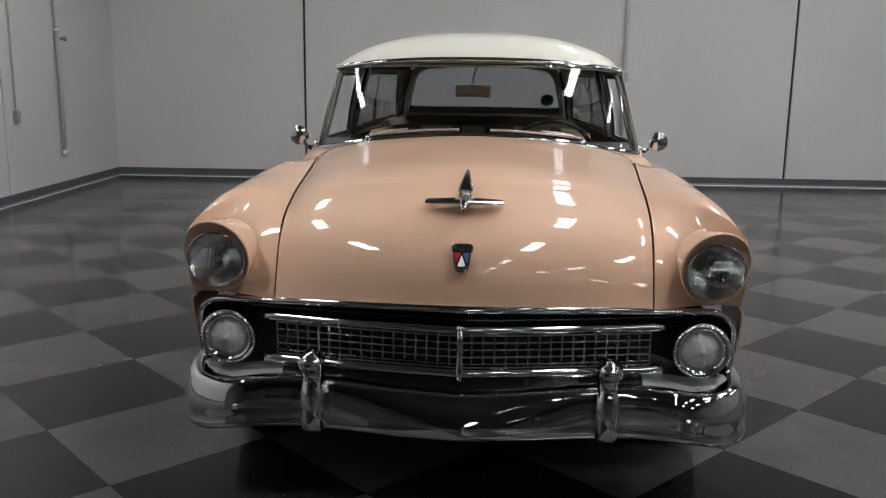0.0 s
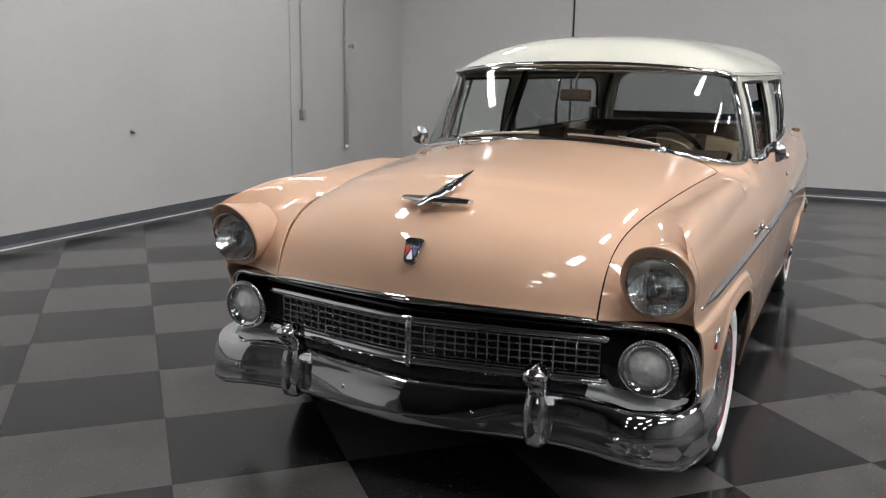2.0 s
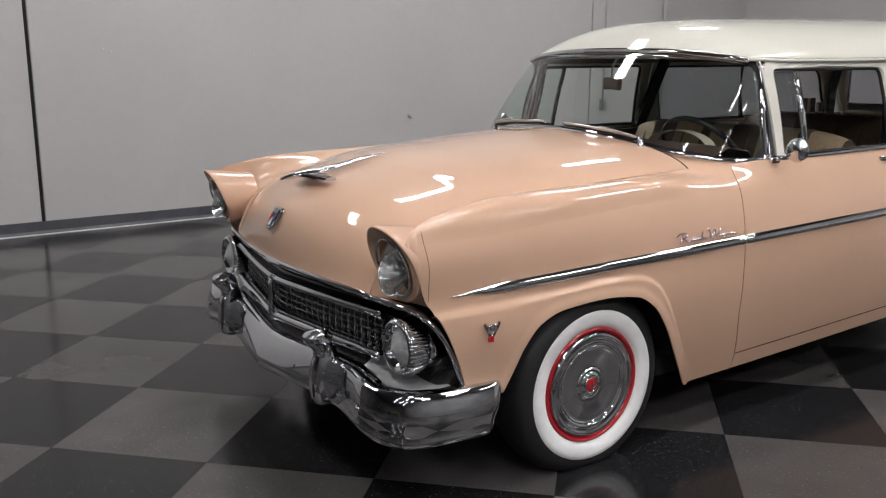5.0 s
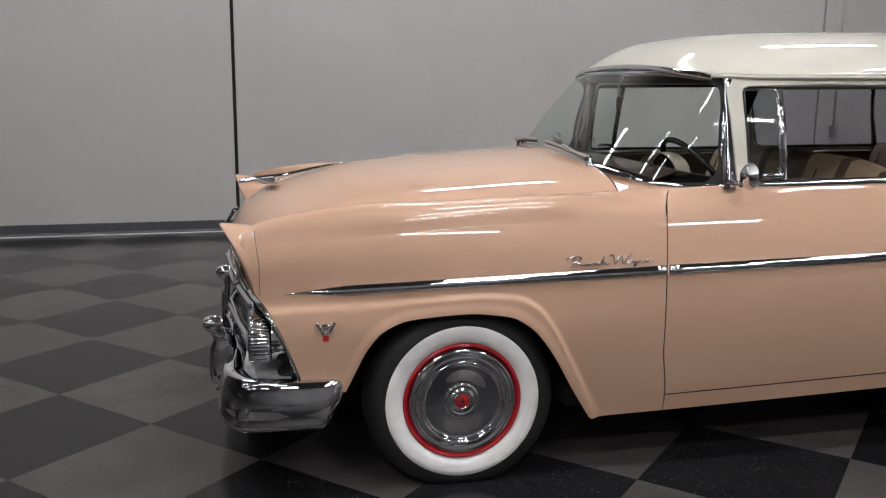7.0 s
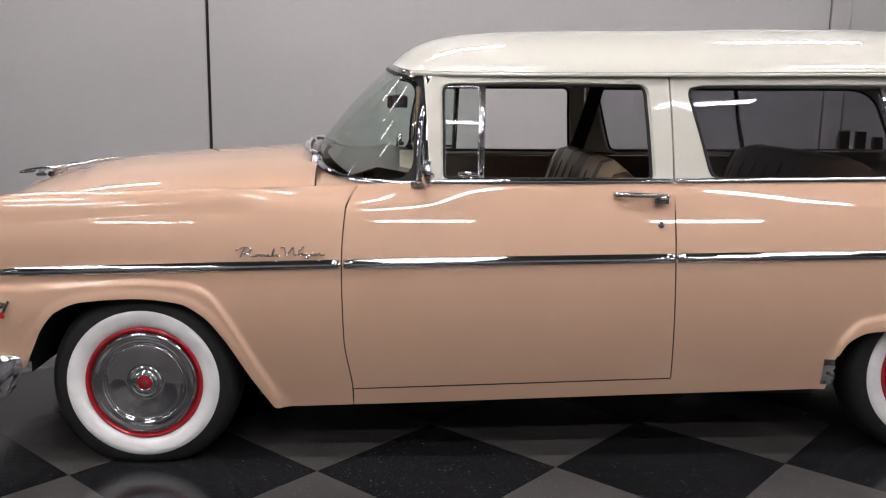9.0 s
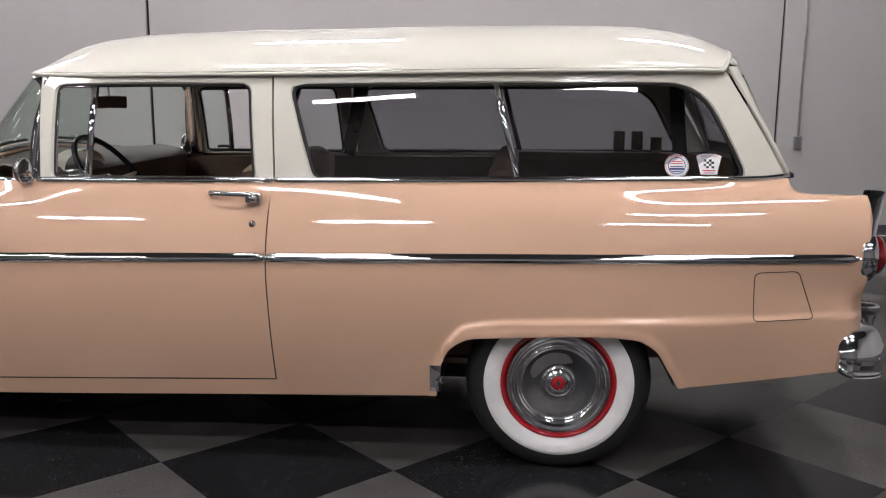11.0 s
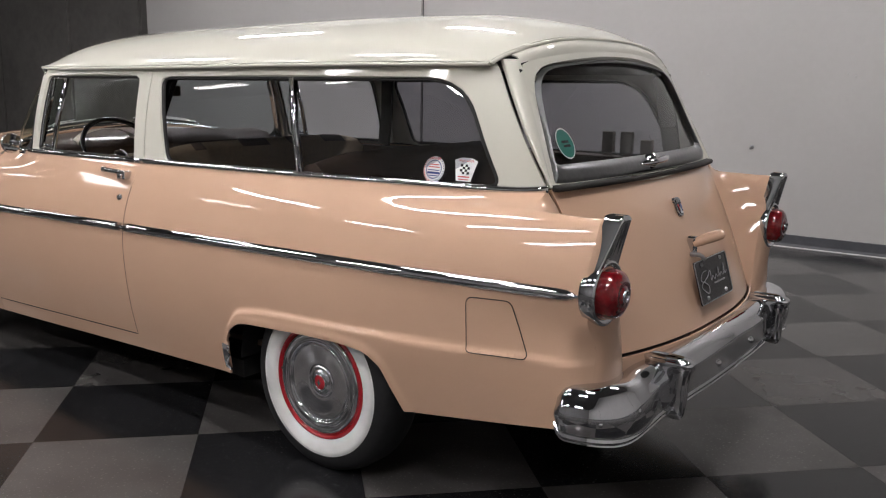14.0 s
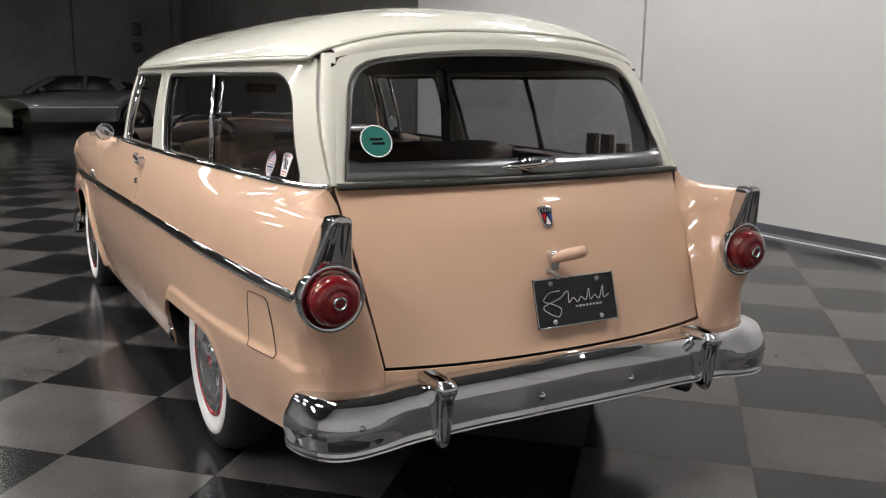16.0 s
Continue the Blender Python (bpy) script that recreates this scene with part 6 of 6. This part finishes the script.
lh = part("liftgate_handle", sweep(curve([(rear_x(-0.1, 1.105) + 0.012, -0.105, 1.104), (rear_x(0, 1.105) + 0.03, -0.04, 1.11), (rear_x(0, 1.105) + 0.034, 0.02, 1.114), (rear_x(0.1, 1.105) + 0.024, 0.085, 1.118)], 18), ring(10, 0.017, 0.012), up=(0, 0, 1), scale=np.interp(np.linspace(0, 1, 18), [0, 0.2, 0.8, 1], [0.4, 1, 1, 0.6])), CHROME, gate, "chrome liftgate handle")
part("handle_boss", move(lathe([(0, 0.03), (0.02, 0.028), (0.03, 0.0)], 18), Matrix.Translation((rear_x(0, 1.105), -0.01, 1.108)) @ Matrix.Rotation(radians(65), 4, "Y")), CHROME, lh)
part("gate_strip", sweep([(rear_x(y, 1.066) + 0.014, y, 1.066) for y in np.linspace(-0.645, 0.645, 41)], [(-0.016, -0.011), (0.009, -0.010), (0.011, -0.002), (0.008, 0.006), (-0.016, 0.008)]), SEAM, gate, "black seal along the gate joint")

# --- rear bumper ---
RB = [(4.128, 0.0), (4.124, 0.25), (4.111, 0.43), (4.098, 0.56), (4.094, 0.66), (4.088, 0.74), (4.066, 0.80), (4.02, 0.848), (3.965, 0.870), (3.905, 0.876)]
half_r = curve([(x, y, 0.365) for x, y in RB], 80)
path_r = np.concatenate([(half_r * np.array([1, -1, 1]))[::-1], half_r[1:] * np.array([1, 1.02, 1])])
top_r = lambda y: float(spl([0, 0.3, 0.46, 0.58, 0.66, 0.75, 0.85, 0.9], [0.571, 0.562, 0.556, 0.548, 0.540, 0.543, 0.545, 0.543], abs(y)))
low_r = lambda y: float(spl([0, 0.3, 0.46, 0.58, 0.68, 0.78, 0.86, 0.9], [0.414, 0.412, 0.404, 0.394, 0.382, 0.376, 0.384, 0.395], abs(y)))


def rear_shell():
    P = []
    n = len(path_r)
    for i in range(n):
        a, b = path_r[max(i - 1, 0)], path_r[min(i + 1, n - 1)]
        t_ = (b - a) / np.linalg.norm(b - a)
        out = np.array([-t_[1], t_[0], 0])
        out = out if np.dot(out, path_r[i] - np.array([1.6, 0, 0.365])) > 0 else -out
        y = path_r[i][1]
        zt, zb = top_r(y), low_r(y)
        wing = float(smooth01((abs(y) - 0.58) / 0.14))
        end_ = end_round(path_r, i)
        zt, zb = zt - 0.02 * end_, zb + 0.022 * end_
        full = 0.010 * wing
        sec = [(-0.10, zt - 0.006), (-0.07, zt + 0.002), (-0.042, zt + 0.001), (-0.024, zt - 0.007), (-0.011, zt - 0.021), (-0.003, zt - 0.040)]
        for u in np.linspace(0.08, 0.92, 8):
            sec.append((0.004 * u + full * math.sin(math.pi * u), zt - 0.040 + (zb + 0.028 - zt + 0.040) * u))
        sec += [(0.004, zb + 0.024), (0.008, zb + 0.019), (0.008, zb + 0.014), (0.004, zb + 0.009), (0.006, zb + 0.005), (-0.008, zb), (-0.04, zb + 0.005)]
        P.append([np.array([path_r[i][0], path_r[i][1], 0]) + out * (o_ - 0.02 * end_) + np.array([0, 0, z_]) for o_, z_ in sec])
    return sheet(P)


rb = part("rear_bumper", capped(facing(rear_shell(), (1.6, 0, 0.48, 1)), 21), CHROME, car, "heavy chrome wrap-round rear bumper", solid=0.004)
RGUARD = [(0.381, 4.105, 4.130, 0.006), (0.388, 4.09, 4.138, 0.012), (0.405, 4.07, 4.144, 0.018), (0.44, 4.06, 4.147, 0.023), (0.49, 4.05, 4.150, 0.026), (0.53, 4.03, 4.158, 0.030), (0.548, 4.02, 4.166, 0.035), (0.560, 4.01, 4.166, 0.036), (0.570, 4.01, 4.155, 0.031), (0.575, 4.03, 4.13, 0.02)]
rz = np.array(RGUARD)
for s in (1, -1):
    G_ = []
    for z in np.linspace(0.381, 0.575, 34):
        x0, x1, w_ = (float(spl(rz[:, 0], rz[:, k], z)) for k in (1, 2, 3))
        xc, d_ = (x0 + x1) / 2, (x1 - x0) / 2
        G_.append([(xc + d_ * math.copysign(abs(math.cos(a)) ** 0.55, math.cos(a)), -0.493 + w_ * math.copysign(abs(math.sin(a)) ** 0.6, math.sin(a)), z) for a in np.linspace(0, 2 * math.pi, 32, endpoint=False)])
    g = sheet(G_, closed_v=True)
    g = (g[0], g[1] + [tuple(range(32)), tuple(range(len(g[0]) - 32, len(g[0])))])
    part("bumper_guard", mirror(facing(g, (4.09, -0.493, 0.48, 1)), s), CHROME, rb, "tapered chrome bumper guard")
    for y, z in ((0.167, 0.474), (0.72, 0.468), (0.838, 0.452)):
        kk = np.argmin(abs(half_r[:, 1] - y))
        part("bumper_bolt", mirror(move(lathe([(0, 0.01), (0.009, 0.008), (0.013, 0.0)], 12), Matrix.Translation((half_r[kk][0] + 0.002, -y, z)) @ Matrix.Rotation(math.pi / 2, 4, "Y")), s), CHROME, rb)

# --- stickers in the glass ---
def disc(r, n=32):
    return [(r * math.cos(2 * math.pi * k / n), r * math.sin(2 * math.pi * k / n)) for k in range(n)]


def flat(loop, z=0.0):
    return [(a, b, z) for a, b in loop], [tuple(range(len(loop)))]


def lettering(name, words, size, m, mat, parent):
    d = bpy.data.curves.new(name, "FONT")
    d.body, d.size, d.align_x, d.align_y, d.extrude = words, size, "CENTER", "CENTER", 0.0002
    d.materials.append(mat)
    o = new(name, d)
    o.parent = parent
    o.matrix_basis = m
    return o


sm = basis(put_side(-0.014)(3.347, 1.098), (1, 0, 0), (0, 0.28, 0.96))
st = part("round_sticker", move(flat(disc(0.042)), sm), PRINT_WHITE, car, "round white racing sticker in the side glass", smooth=False)
part("sticker_ring", move(sheet([[(0.031 * a / 1.0, 0.031 * b, 0.0008), (0.028 * a, 0.028 * b, 0.0008)] for a, b in disc(1.0)], closed_u=True), sm), PRINT_BLUE, st, smooth=False)
part("sticker_bars", move(join(box(-0.018, 0.018, 0.014, 0.017, 0.0006, 0.0012), box(-0.022, 0.022, 0.006, 0.009, 0.0006, 0.0012)), sm), PRINT_RED, st, smooth=False)
part("sticker_bars", move(join(box(-0.022, 0.022, -0.004, -0.001, 0.0006, 0.0012), box(-0.024, 0.024, -0.015, -0.008, 0.0006, 0.0012), box(-0.016, 0.016, -0.022, -0.019, 0.0006, 0.0012)), sm), PRINT_BLUE, st, smooth=False)
for half_turn, ink in ((0, PRINT_RED), (1, PRINT_BLUE)):
    part("sticker_ticks", move(join(*[move(box(-0.0016, 0.0016, 0.0365, 0.0405, 0.0006, 0.0012), Matrix.Rotation(math.pi * (half_turn + 0.5) + (k - 5.5) * 0.22, 4, "Z")) for k in range(12)]), sm), ink, st, smooth=False)
lettering("sticker_word", "WINNER", 0.011, sm @ Matrix.Translation((0, 0.0355, 0.001)), PRINT_RED, st)
sm2 = basis(put_side(-0.014)(3.46, 1.103), (1, 0, 0), (0, 0.28, 0.96))
st2 = part("shield_sticker", move(flat([(-0.044, 0.03), (-0.02, 0.039), (0.02, 0.039), (0.044, 0.03), (0.028, -0.036), (-0.028, -0.036)]), sm2), PRINT_WHITE, car, "white shield-shaped racing sticker in the side glass", smooth=False)
part("sticker_checks", move(join(*[box(-0.018 + 0.009 * a, -0.009 + 0.009 * a, -0.014 + 0.008 * b, -0.006 + 0.008 * b, 0.0006, 0.0012) for a in range(4) for b in range(4) if (a + b) % 2]), sm2), BLACK, st2, smooth=False)
part("sticker_bars", move(join(box(-0.022, 0.022, -0.024, -0.020, 0.0006, 0.0012), box(-0.018, 0.018, -0.032, -0.029, 0.0006, 0.0012)), sm2), PRINT_RED, st2, smooth=False)
lettering("sticker_word", "GREAT LAKES", 0.0095, sm2 @ Matrix.Translation((0, 0.029, 0.001)), PRINT_RED, st2)
sm3 = basis(put_rear(-0.006)(-0.497, 1.187), (0, 1, 0), (-0.45, 0, 0.9))
st3 = part("teal_sticker", move(flat(disc(0.052)), sm3), TEAL, gate, "round teal sticker in the rear window", smooth=False)
part("sticker_ring", move(sheet([[(0.052 * a, 0.052 * b, 0.0008), (0.048 * a, 0.048 * b, 0.0008)] for a, b in disc(1.0)], closed_u=True), sm3), PRINT_WHITE, st3, smooth=False)
part("sticker_bars", move(join(box(-0.02, 0.022, 0.002, 0.01, 0.0006, 0.0012), box(-0.014, 0.026, -0.012, -0.004, 0.0006, 0.0012)), sm3), BLACK, st3, smooth=False)

# --- interior ---
Ls = [[(p[0] + 0.02 if i == 0 else p[0], p[1] * 0.965, p[2] - 0.035) for p in row[2:-2]] for i, row in enumerate(Rf[3:-2])]
part("headliner", facing(sheet(Ls), (0, 0, -1)), LINER, car, "grey fabric headliner")
dash = part("dashboard", facing(sheet([[(x, y * (0.985 if k < 3 else 0.97), z) for k, (x, z) in enumerate(((0.62 + 0.14 * (abs(y) / 0.74) ** 2, 1.085 - 0.05 * (abs(y) / 0.74) ** 2), (0.85, 1.066), (0.97, 1.045), (1.0, 1.015), (0.99, 0.98), (0.985, 0.86), (0.93, 0.80)))] for y in np.linspace(-0.73, 0.73, 30)]), (0, 0, 1)), DASH, car, "brown painted dashboard", solid=0.004)
part("instrument_pod", facing(sheet([[(0.93 + 0.06 * k, -0.37 + 0.17 * math.cos(a), 1.03 + 0.075 * math.sin(a)) for k in (0, 0.6, 1.0)] for a in np.linspace(0, math.pi, 20)]), (0, 0, 1)), IVORY, dash, "pale rounded instrument hood")
sw = Matrix.Translation((1.11, -0.37, 0.99)) @ Matrix.Rotation(radians(53), 4, "Y")
wh = part("steering_wheel", move(sweep([(0.205 * math.cos(a), 0.205 * math.sin(a), 0) for a in np.linspace(0, 2 * math.pi, 48, endpoint=False)], ring(8, 0.012), closed=True), sw), BLACK, car, "thin black steering wheel")
part("spoke", move(sweep(curve([(0, -0.2, 0), (0, 0, -0.03), (0, 0.2, 0)], 12), ring(8, 0.011, 0.008), up=(1, 0, 0)), sw), IVORY, wh)
part("horn_button", move(lathe([(0, -0.01), (0.03, -0.014), (0.04, -0.03), (0.035, -0.05)], 24), sw), CHROME, wh)
part("column", sweep([tuple(sw @ Vector((0, 0, -0.03))), tuple(sw @ Vector((0, 0, -0.2))), (0.85, -0.37, 0.88)], ring(10, 0.026), up=(0, 1, 0)), IVORY, wh)


def bench(x, name, back_z, mat, stripe):
    back = part(name, facing(sheet([[(px, y, pz - 0.03 * (abs(y) / 0.62) ** 6) for px, pz in ((x + 0.10, 0.50), (x + 0.20, 0.80), (x + 0.275, back_z - 0.05), (x + 0.30, back_z), (x + 0.345, back_z + 0.012), (x + 0.385, back_z - 0.02), (x + 0.37, 0.7), (x + 0.36, 0.4))] for y in np.linspace(-0.64, 0.64, 29)]), (x + 0.25, 0, 0.7, 1)), mat, car, "padded vinyl bench seat")
    part("seat_cushion", facing(sheet([[(px, y, pz) for px, pz in ((x - 0.30, 0.40), (x - 0.33, 0.50), (x - 0.30, 0.585), (x - 0.1, 0.61), (x + 0.12, 0.58), (x + 0.16, 0.5))] for y in np.linspace(-0.64, 0.64, 20)]), (x, 0, 0.3, 1)), mat, back, solid=0.01)
    for y0, y1 in ((-0.645, -0.635), (0.635, 0.645)):
        part("end_panel", ([(x + 0.10, y0, 0.5), (x + 0.2, y0, 0.8), (x + 0.275, y0, back_z - 0.06), (x + 0.30, y0, back_z - 0.03), (x + 0.345, y0, back_z - 0.02), (x + 0.385, y0, back_z - 0.05), (x + 0.37, y0, 0.7), (x + 0.36, y0, 0.4)], [tuple(range(8))]), stripe, back, smooth=False)
    for y in np.linspace(-0.56, 0.56, 9):
        part("piping", sweep([(px, y, pz + 0.003 - 0.03 * (abs(y) / 0.62) ** 6) for px, pz in ((x + 0.20, 0.80), (x + 0.24, back_z - 0.14), (x + 0.275, back_z - 0.052))], ring(5, 0.004), up=(0, 1, 0)), stripe, back)
    for y0, y1 in ((-0.47, -0.41), (-0.20, -0.03), (0.10, 0.16), (0.34, 0.50)):
        part("stripe_panel", facing(sheet([[(px - 0.002, y, pz + 0.003 - 0.03 * (abs(y) / 0.62) ** 6) for px, pz in ((x + 0.19, 0.78), (x + 0.275, back_z - 0.05), (x + 0.30, back_z), (x + 0.345, back_z + 0.012), (x + 0.389, back_z - 0.02))] for y in np.linspace(y0, y1, 5)]), (0, 0, 1)), stripe, back, "dark band sewn into the bench back")
    return back


bench(1.44, "front_bench", 1.072, TAN, BROWN)
bench(2.40, "rear_bench", 1.09, BROWN, BROWN)
for s in (1, -1):
    part("inner_side_panel", mirror(([(0.78, -0.765, 0.3), (3.62, -0.69, 0.4), (3.62, -0.672, 1.03), (2.4, -0.765, 1.022), (0.98, -0.775, 1.0), (0.78, -0.765, 0.95)], [(0, 1, 2, 3, 4, 5)]), s), BROWN, car, "brown vinyl side trim", smooth=False)
part("cabin_floor", join(box(0.7, 2.75, -0.76, 0.76, 0.36, 0.38), box(2.75, 3.74, -0.66, 0.66, 0.60, 0.62)), BROWN, car, "dark cabin and load floor", smooth=False)
rv = part("rear_view_mirror", sweep([(0.885, -0.062, 1.292), (0.92, 0.02, 1.295), (0.955, 0.102, 1.292)], rounded([(-0.012, -0.028), (0.012, -0.028), (0.012, 0.028), (-0.012, 0.028)], 0.01, 4)), BROWN, car, "brown backed interior mirror", bevel=0.004)
part("mirror_stalk", pipe_geom(curve([(0.92, 0.02, 1.30), (0.915, 0.02, 1.36), (0.93, -0.01, 1.43)], 8), 0.005), STEEL, rv)
# roof posts inside
for s in (1, -1):
    for x0, x1 in ((1.87, 1.97), (3.60, 3.55)):
        part("inner_post", mirror(sweep([(x0, -belt_y(x0) + 0.05, 1.02), ((x0 + x1) / 2, -upper_y((x0 + x1) / 2, 1.2) + 0.045, 1.2), (x1, -drip_y(min(x1, 3.5)) + 0.04, 1.41)], [(-0.035, -0.01), (0.035, -0.01), (0.035, 0.01), (-0.035, 0.01)], up=(0, -1, 0)), s), BLACK, car, smooth=False)

# small dark boxes standing on the passenger-side rear ledge
for x, h_ in ((3.29, 0.125), (3.38, 0.125), (3.475, 0.09)):
    bx_ = thing("small_box", (x, 0.65, 1.058), "small dark box standing on the rear side ledge", "box", "boxes on the ledge")
    part("case", box(-0.028, 0.028, -0.014, 0.014, 0.012, h_ * 0.85), BROWN, bx_, smooth=False, bevel=0.006)
    part("foot", box(-0.024, 0.024, -0.012, 0.012, 0, 0.012), CHROME, bx_, smooth=False, bevel=0.003)
part("side_ledge", box(2.75, 3.58, 0.60, 0.70, 1.012, 1.057), BROWN, car, "brown trimmed ledge over the wheel", smooth=False, bevel=0.004)


# ---- parked cars in the dark hall ----
def parked_car(paint, label, hood_up=0.0):
    """A low wedge-nosed coupe; its nose points to -y, its side to +x."""
    c = thing("coupe", (0, 0, 0), label, "car", "parked cars")
    prof_y = [-2.25, -2.2, -1.9, -1.2, -0.55, -0.2, 0.2, 0.75, 1.35, 1.95, 2.3, 2.38]
    top_z = [0.55, 0.64, 0.72, 0.80, 0.88, 0.90, 0.92, 0.93, 0.94, 0.96, 0.95, 0.80]
    P = []
    for y in np.linspace(-2.25, 2.38, 60):
        zt = float(spl(prof_y, top_z, y))
        k = 1 - 0.10 * abs(y / 2.38) ** 4
        zb = 0.20
        for yc in (-1.42, 1.30):
            if abs(y - yc) < 0.36:
                zb = max(zb, 0.31 + math.sqrt(0.36 ** 2 - (y - yc) ** 2))
        P.append([(w_ * 0.9 * k, y, zb + (zt - zb) * h_) for w_, h_ in ((0.97, 0.0), (1.0, 0.3), (0.99, 0.6), (0.95, 0.88), (0.88, 0.97), (0.5, 1.02), (0, 1.03), (-0.5, 1.02), (-0.88, 0.97), (-0.95, 0.88), (-0.99, 0.6), (-1.0, 0.3), (-0.97, 0.0))])
    part("body", facing(sheet(P), (0, 0, 0.4, 1)), paint, c, solid=0.01)
    cab = []
    for y, z, w_ in ((-1.1, 0.84, 0.72), (-0.45, 1.2, 0.58), (-0.15, 1.25, 0.57), (0.45, 1.25, 0.57), (0.8, 1.18, 0.58), (1.6, 0.97, 0.66)):
        cab.append([(w_ * 1.12, y, min(0.93, z)), (w_ * 1.08, y, z * 0.5 + 0.46), (w_, y, z), (0, y, z + 0.025), (-w_, y, z), (-w_ * 1.08, y, z * 0.5 + 0.46), (-w_ * 1.12, y, min(0.93, z))])
    part("cabin_glass", facing(sheet(cab), (0, 0.7, 0.8, 1)), BLACK, c, "dark cabin glass")
    part("roof_panel", facing(sheet([[(x_, y, z + 0.012) for x_ in np.linspace(-w_, w_, 7)] for y, z, w_ in ((-0.47, 1.2, 0.59), (-0.15, 1.255, 0.58), (0.45, 1.255, 0.58), (0.83, 1.18, 0.59))]), (0, 0, 1)), paint, c, solid=0.012)
    for s in (1, -1):
        for a_, b_, w0 in (((-1.05, 0.85), (-0.43, 1.205), 0.045), ((0.17, 0.92), (0.25, 1.24), 0.04), ((1.02, 0.93), (0.84, 1.17), 0.10)):
            part("roof_pillar", sweep([(s * 0.80, a_[0], a_[1]), (s * 0.71, (a_[0] + b_[0]) / 2, (a_[1] + b_[1]) / 2), (s * 0.60, b_[0], b_[1])], [(-w0, -0.02), (w0, -0.02), (w0, 0.02), (-w0, 0.02)], up=(s, 0, 0.3)), paint, c, smooth=False)
        part("door_mirror", move(lathe([(0, -0.08), (0.05, -0.06), (0.055, 0.04), (0, 0.06)], 12), Matrix.Translation((s * 0.94, -0.72, 0.94)) @ Matrix.Rotation(math.pi / 2, 4, "X")), paint, c)
        part("side_moulding", box(min(s * 0.895, s * 0.915), max(s * 0.895, s * 0.915), -1.0, 0.9, 0.52, 0.55), STEEL, c, smooth=False)
        for y in (-1.42, 1.30):
            m_ = Matrix.Translation((s * 0.86, y, 0.31)) @ Matrix.Rotation(s * math.pi / 2, 4, "Y")
            w_ = part("wheel", move(lathe([(0.0, -0.02), (0.05, 0.0), (0.12, -0.03), (0.19, -0.02), (0.205, 0.0)], 32), m_), DARK_METAL_REFLECTION, c)
            part("tyre", move(lathe([(0.2, -0.2), (0.29, -0.2), (0.31, -0.16), (0.31, -0.04), (0.29, 0.0), (0.2, 0.0)], 32), m_), RUBBER, w_)
    if hood_up:
        part("raised_hood", move(facing(sheet([[(x_, y, 0.02 * math.sin(math.pi * (y + 1.5) / 1.5)) for x_ in np.linspace(-0.72, 0.72, 7)] for y in np.linspace(-1.5, 0, 8)]), (0, 0, 1)), Matrix.Translation((0, -0.6, 0.9)) @ Matrix.Rotation(-hood_up, 4, "X")), paint, c, solid=0.02)
    sp_ = part("spoiler", sweep(curve([(-0.78, 2.2, 1.0), (-0.6, 2.28, 1.07), (0, 2.32, 1.08), (0.6, 2.28, 1.07), (0.78, 2.2, 1.0)], 16), rounded([(-0.12, -0.012), (0.06, -0.018), (0.06, 0.018), (-0.12, 0.012)], 0.01, 4)), BLACK, c, "black rear spoiler")
    for s in (1, -1):
        part("spoiler_foot", box(s * 0.6 - 0.03, s * 0.6 + 0.03, 2.16, 2.3, 0.93, 1.06), BLACK, sp_, smooth=False)
    part("under_tray", box(-0.8, 0.8, -2.1, 2.2, 0.18, 0.3), UNDER, c, smooth=False)
    return c


a_ = parked_car(GREY_PAINT, "dark grey wedge-nosed coupe parked in the dark hall")
a_.matrix_basis = pose(-16.6, 0.85, 0, 0, 0, -3)
b_ = parked_car(GREEN_PAINT, "dull green coupe with its hood raised in the dark hall", 0.7)
b_.matrix_basis = pose(-15.4, -2.6, 0, 0, 0, 165)

# ---- floor tiles ----
def tile_mesh(name, mat):
    g = box(-0.3042, 0.3042, -0.3042, 0.3042, -0.004, 0)
    me = bpy.data.meshes.new(name)
    me.from_pydata(g[0], [], g[1])
    me.materials.append(mat)
    return me


tile_a, tile_b = tile_mesh("tile_dark", TILE_DARK), tile_mesh("tile_light", TILE_LIGHT)
STEP = 0.43105
rest = {0: [], 1: []}
near = []
for i in range(-44, 24):
    for j in range(-20, 17):
        if (i + j) % 2 == 0:
            continue
        p = Matrix.Rotation(TURN, 4, "Z") @ Vector((i * STEP, j * STEP, 0)) + Vector((-0.22, -0.978, 0))
        dark = i % 2 != 0
        if p.x > 8.9 or p.y > 5.3 or p.x < -18.8 or p.y < -9:
            continue
        d = max(abs(p.x - 1.9) / 1.45, abs(p.y - 0.6))
        near.append((d, dark, p))
near.sort(key=lambda a: a[0])
turn_tile = Matrix.Rotation(TURN + math.pi / 4, 4, "Z")
for n_, (d, dark, p) in enumerate(near):
    if n_ < 300:
        o = new("tile", tile_a if dark else tile_b)
        o.parent = floor
        o.matrix_basis = Matrix.Translation(p) @ turn_tile
    else:
        rest[int(dark)].append(p)
for dark, ps in rest.items():
    g = join(*[move(box(-0.3042, 0.3042, -0.3042, 0.3042, -0.004, 0), Matrix.Translation(p) @ turn_tile) for p in ps])
    g = ([(min(x, 8.7 - 0.02 * y), max(min(y, 4.8 + 0.045 * x), -9.3), z) for x, y, z in g[0]], g[1])
    o = part("floor_tiles", g, TILE_DARK if dark else TILE_LIGHT, floor, "rest of the black tiles" if dark else "rest of the grey tiles", smooth=False)
    o["kind"] = "stuff"
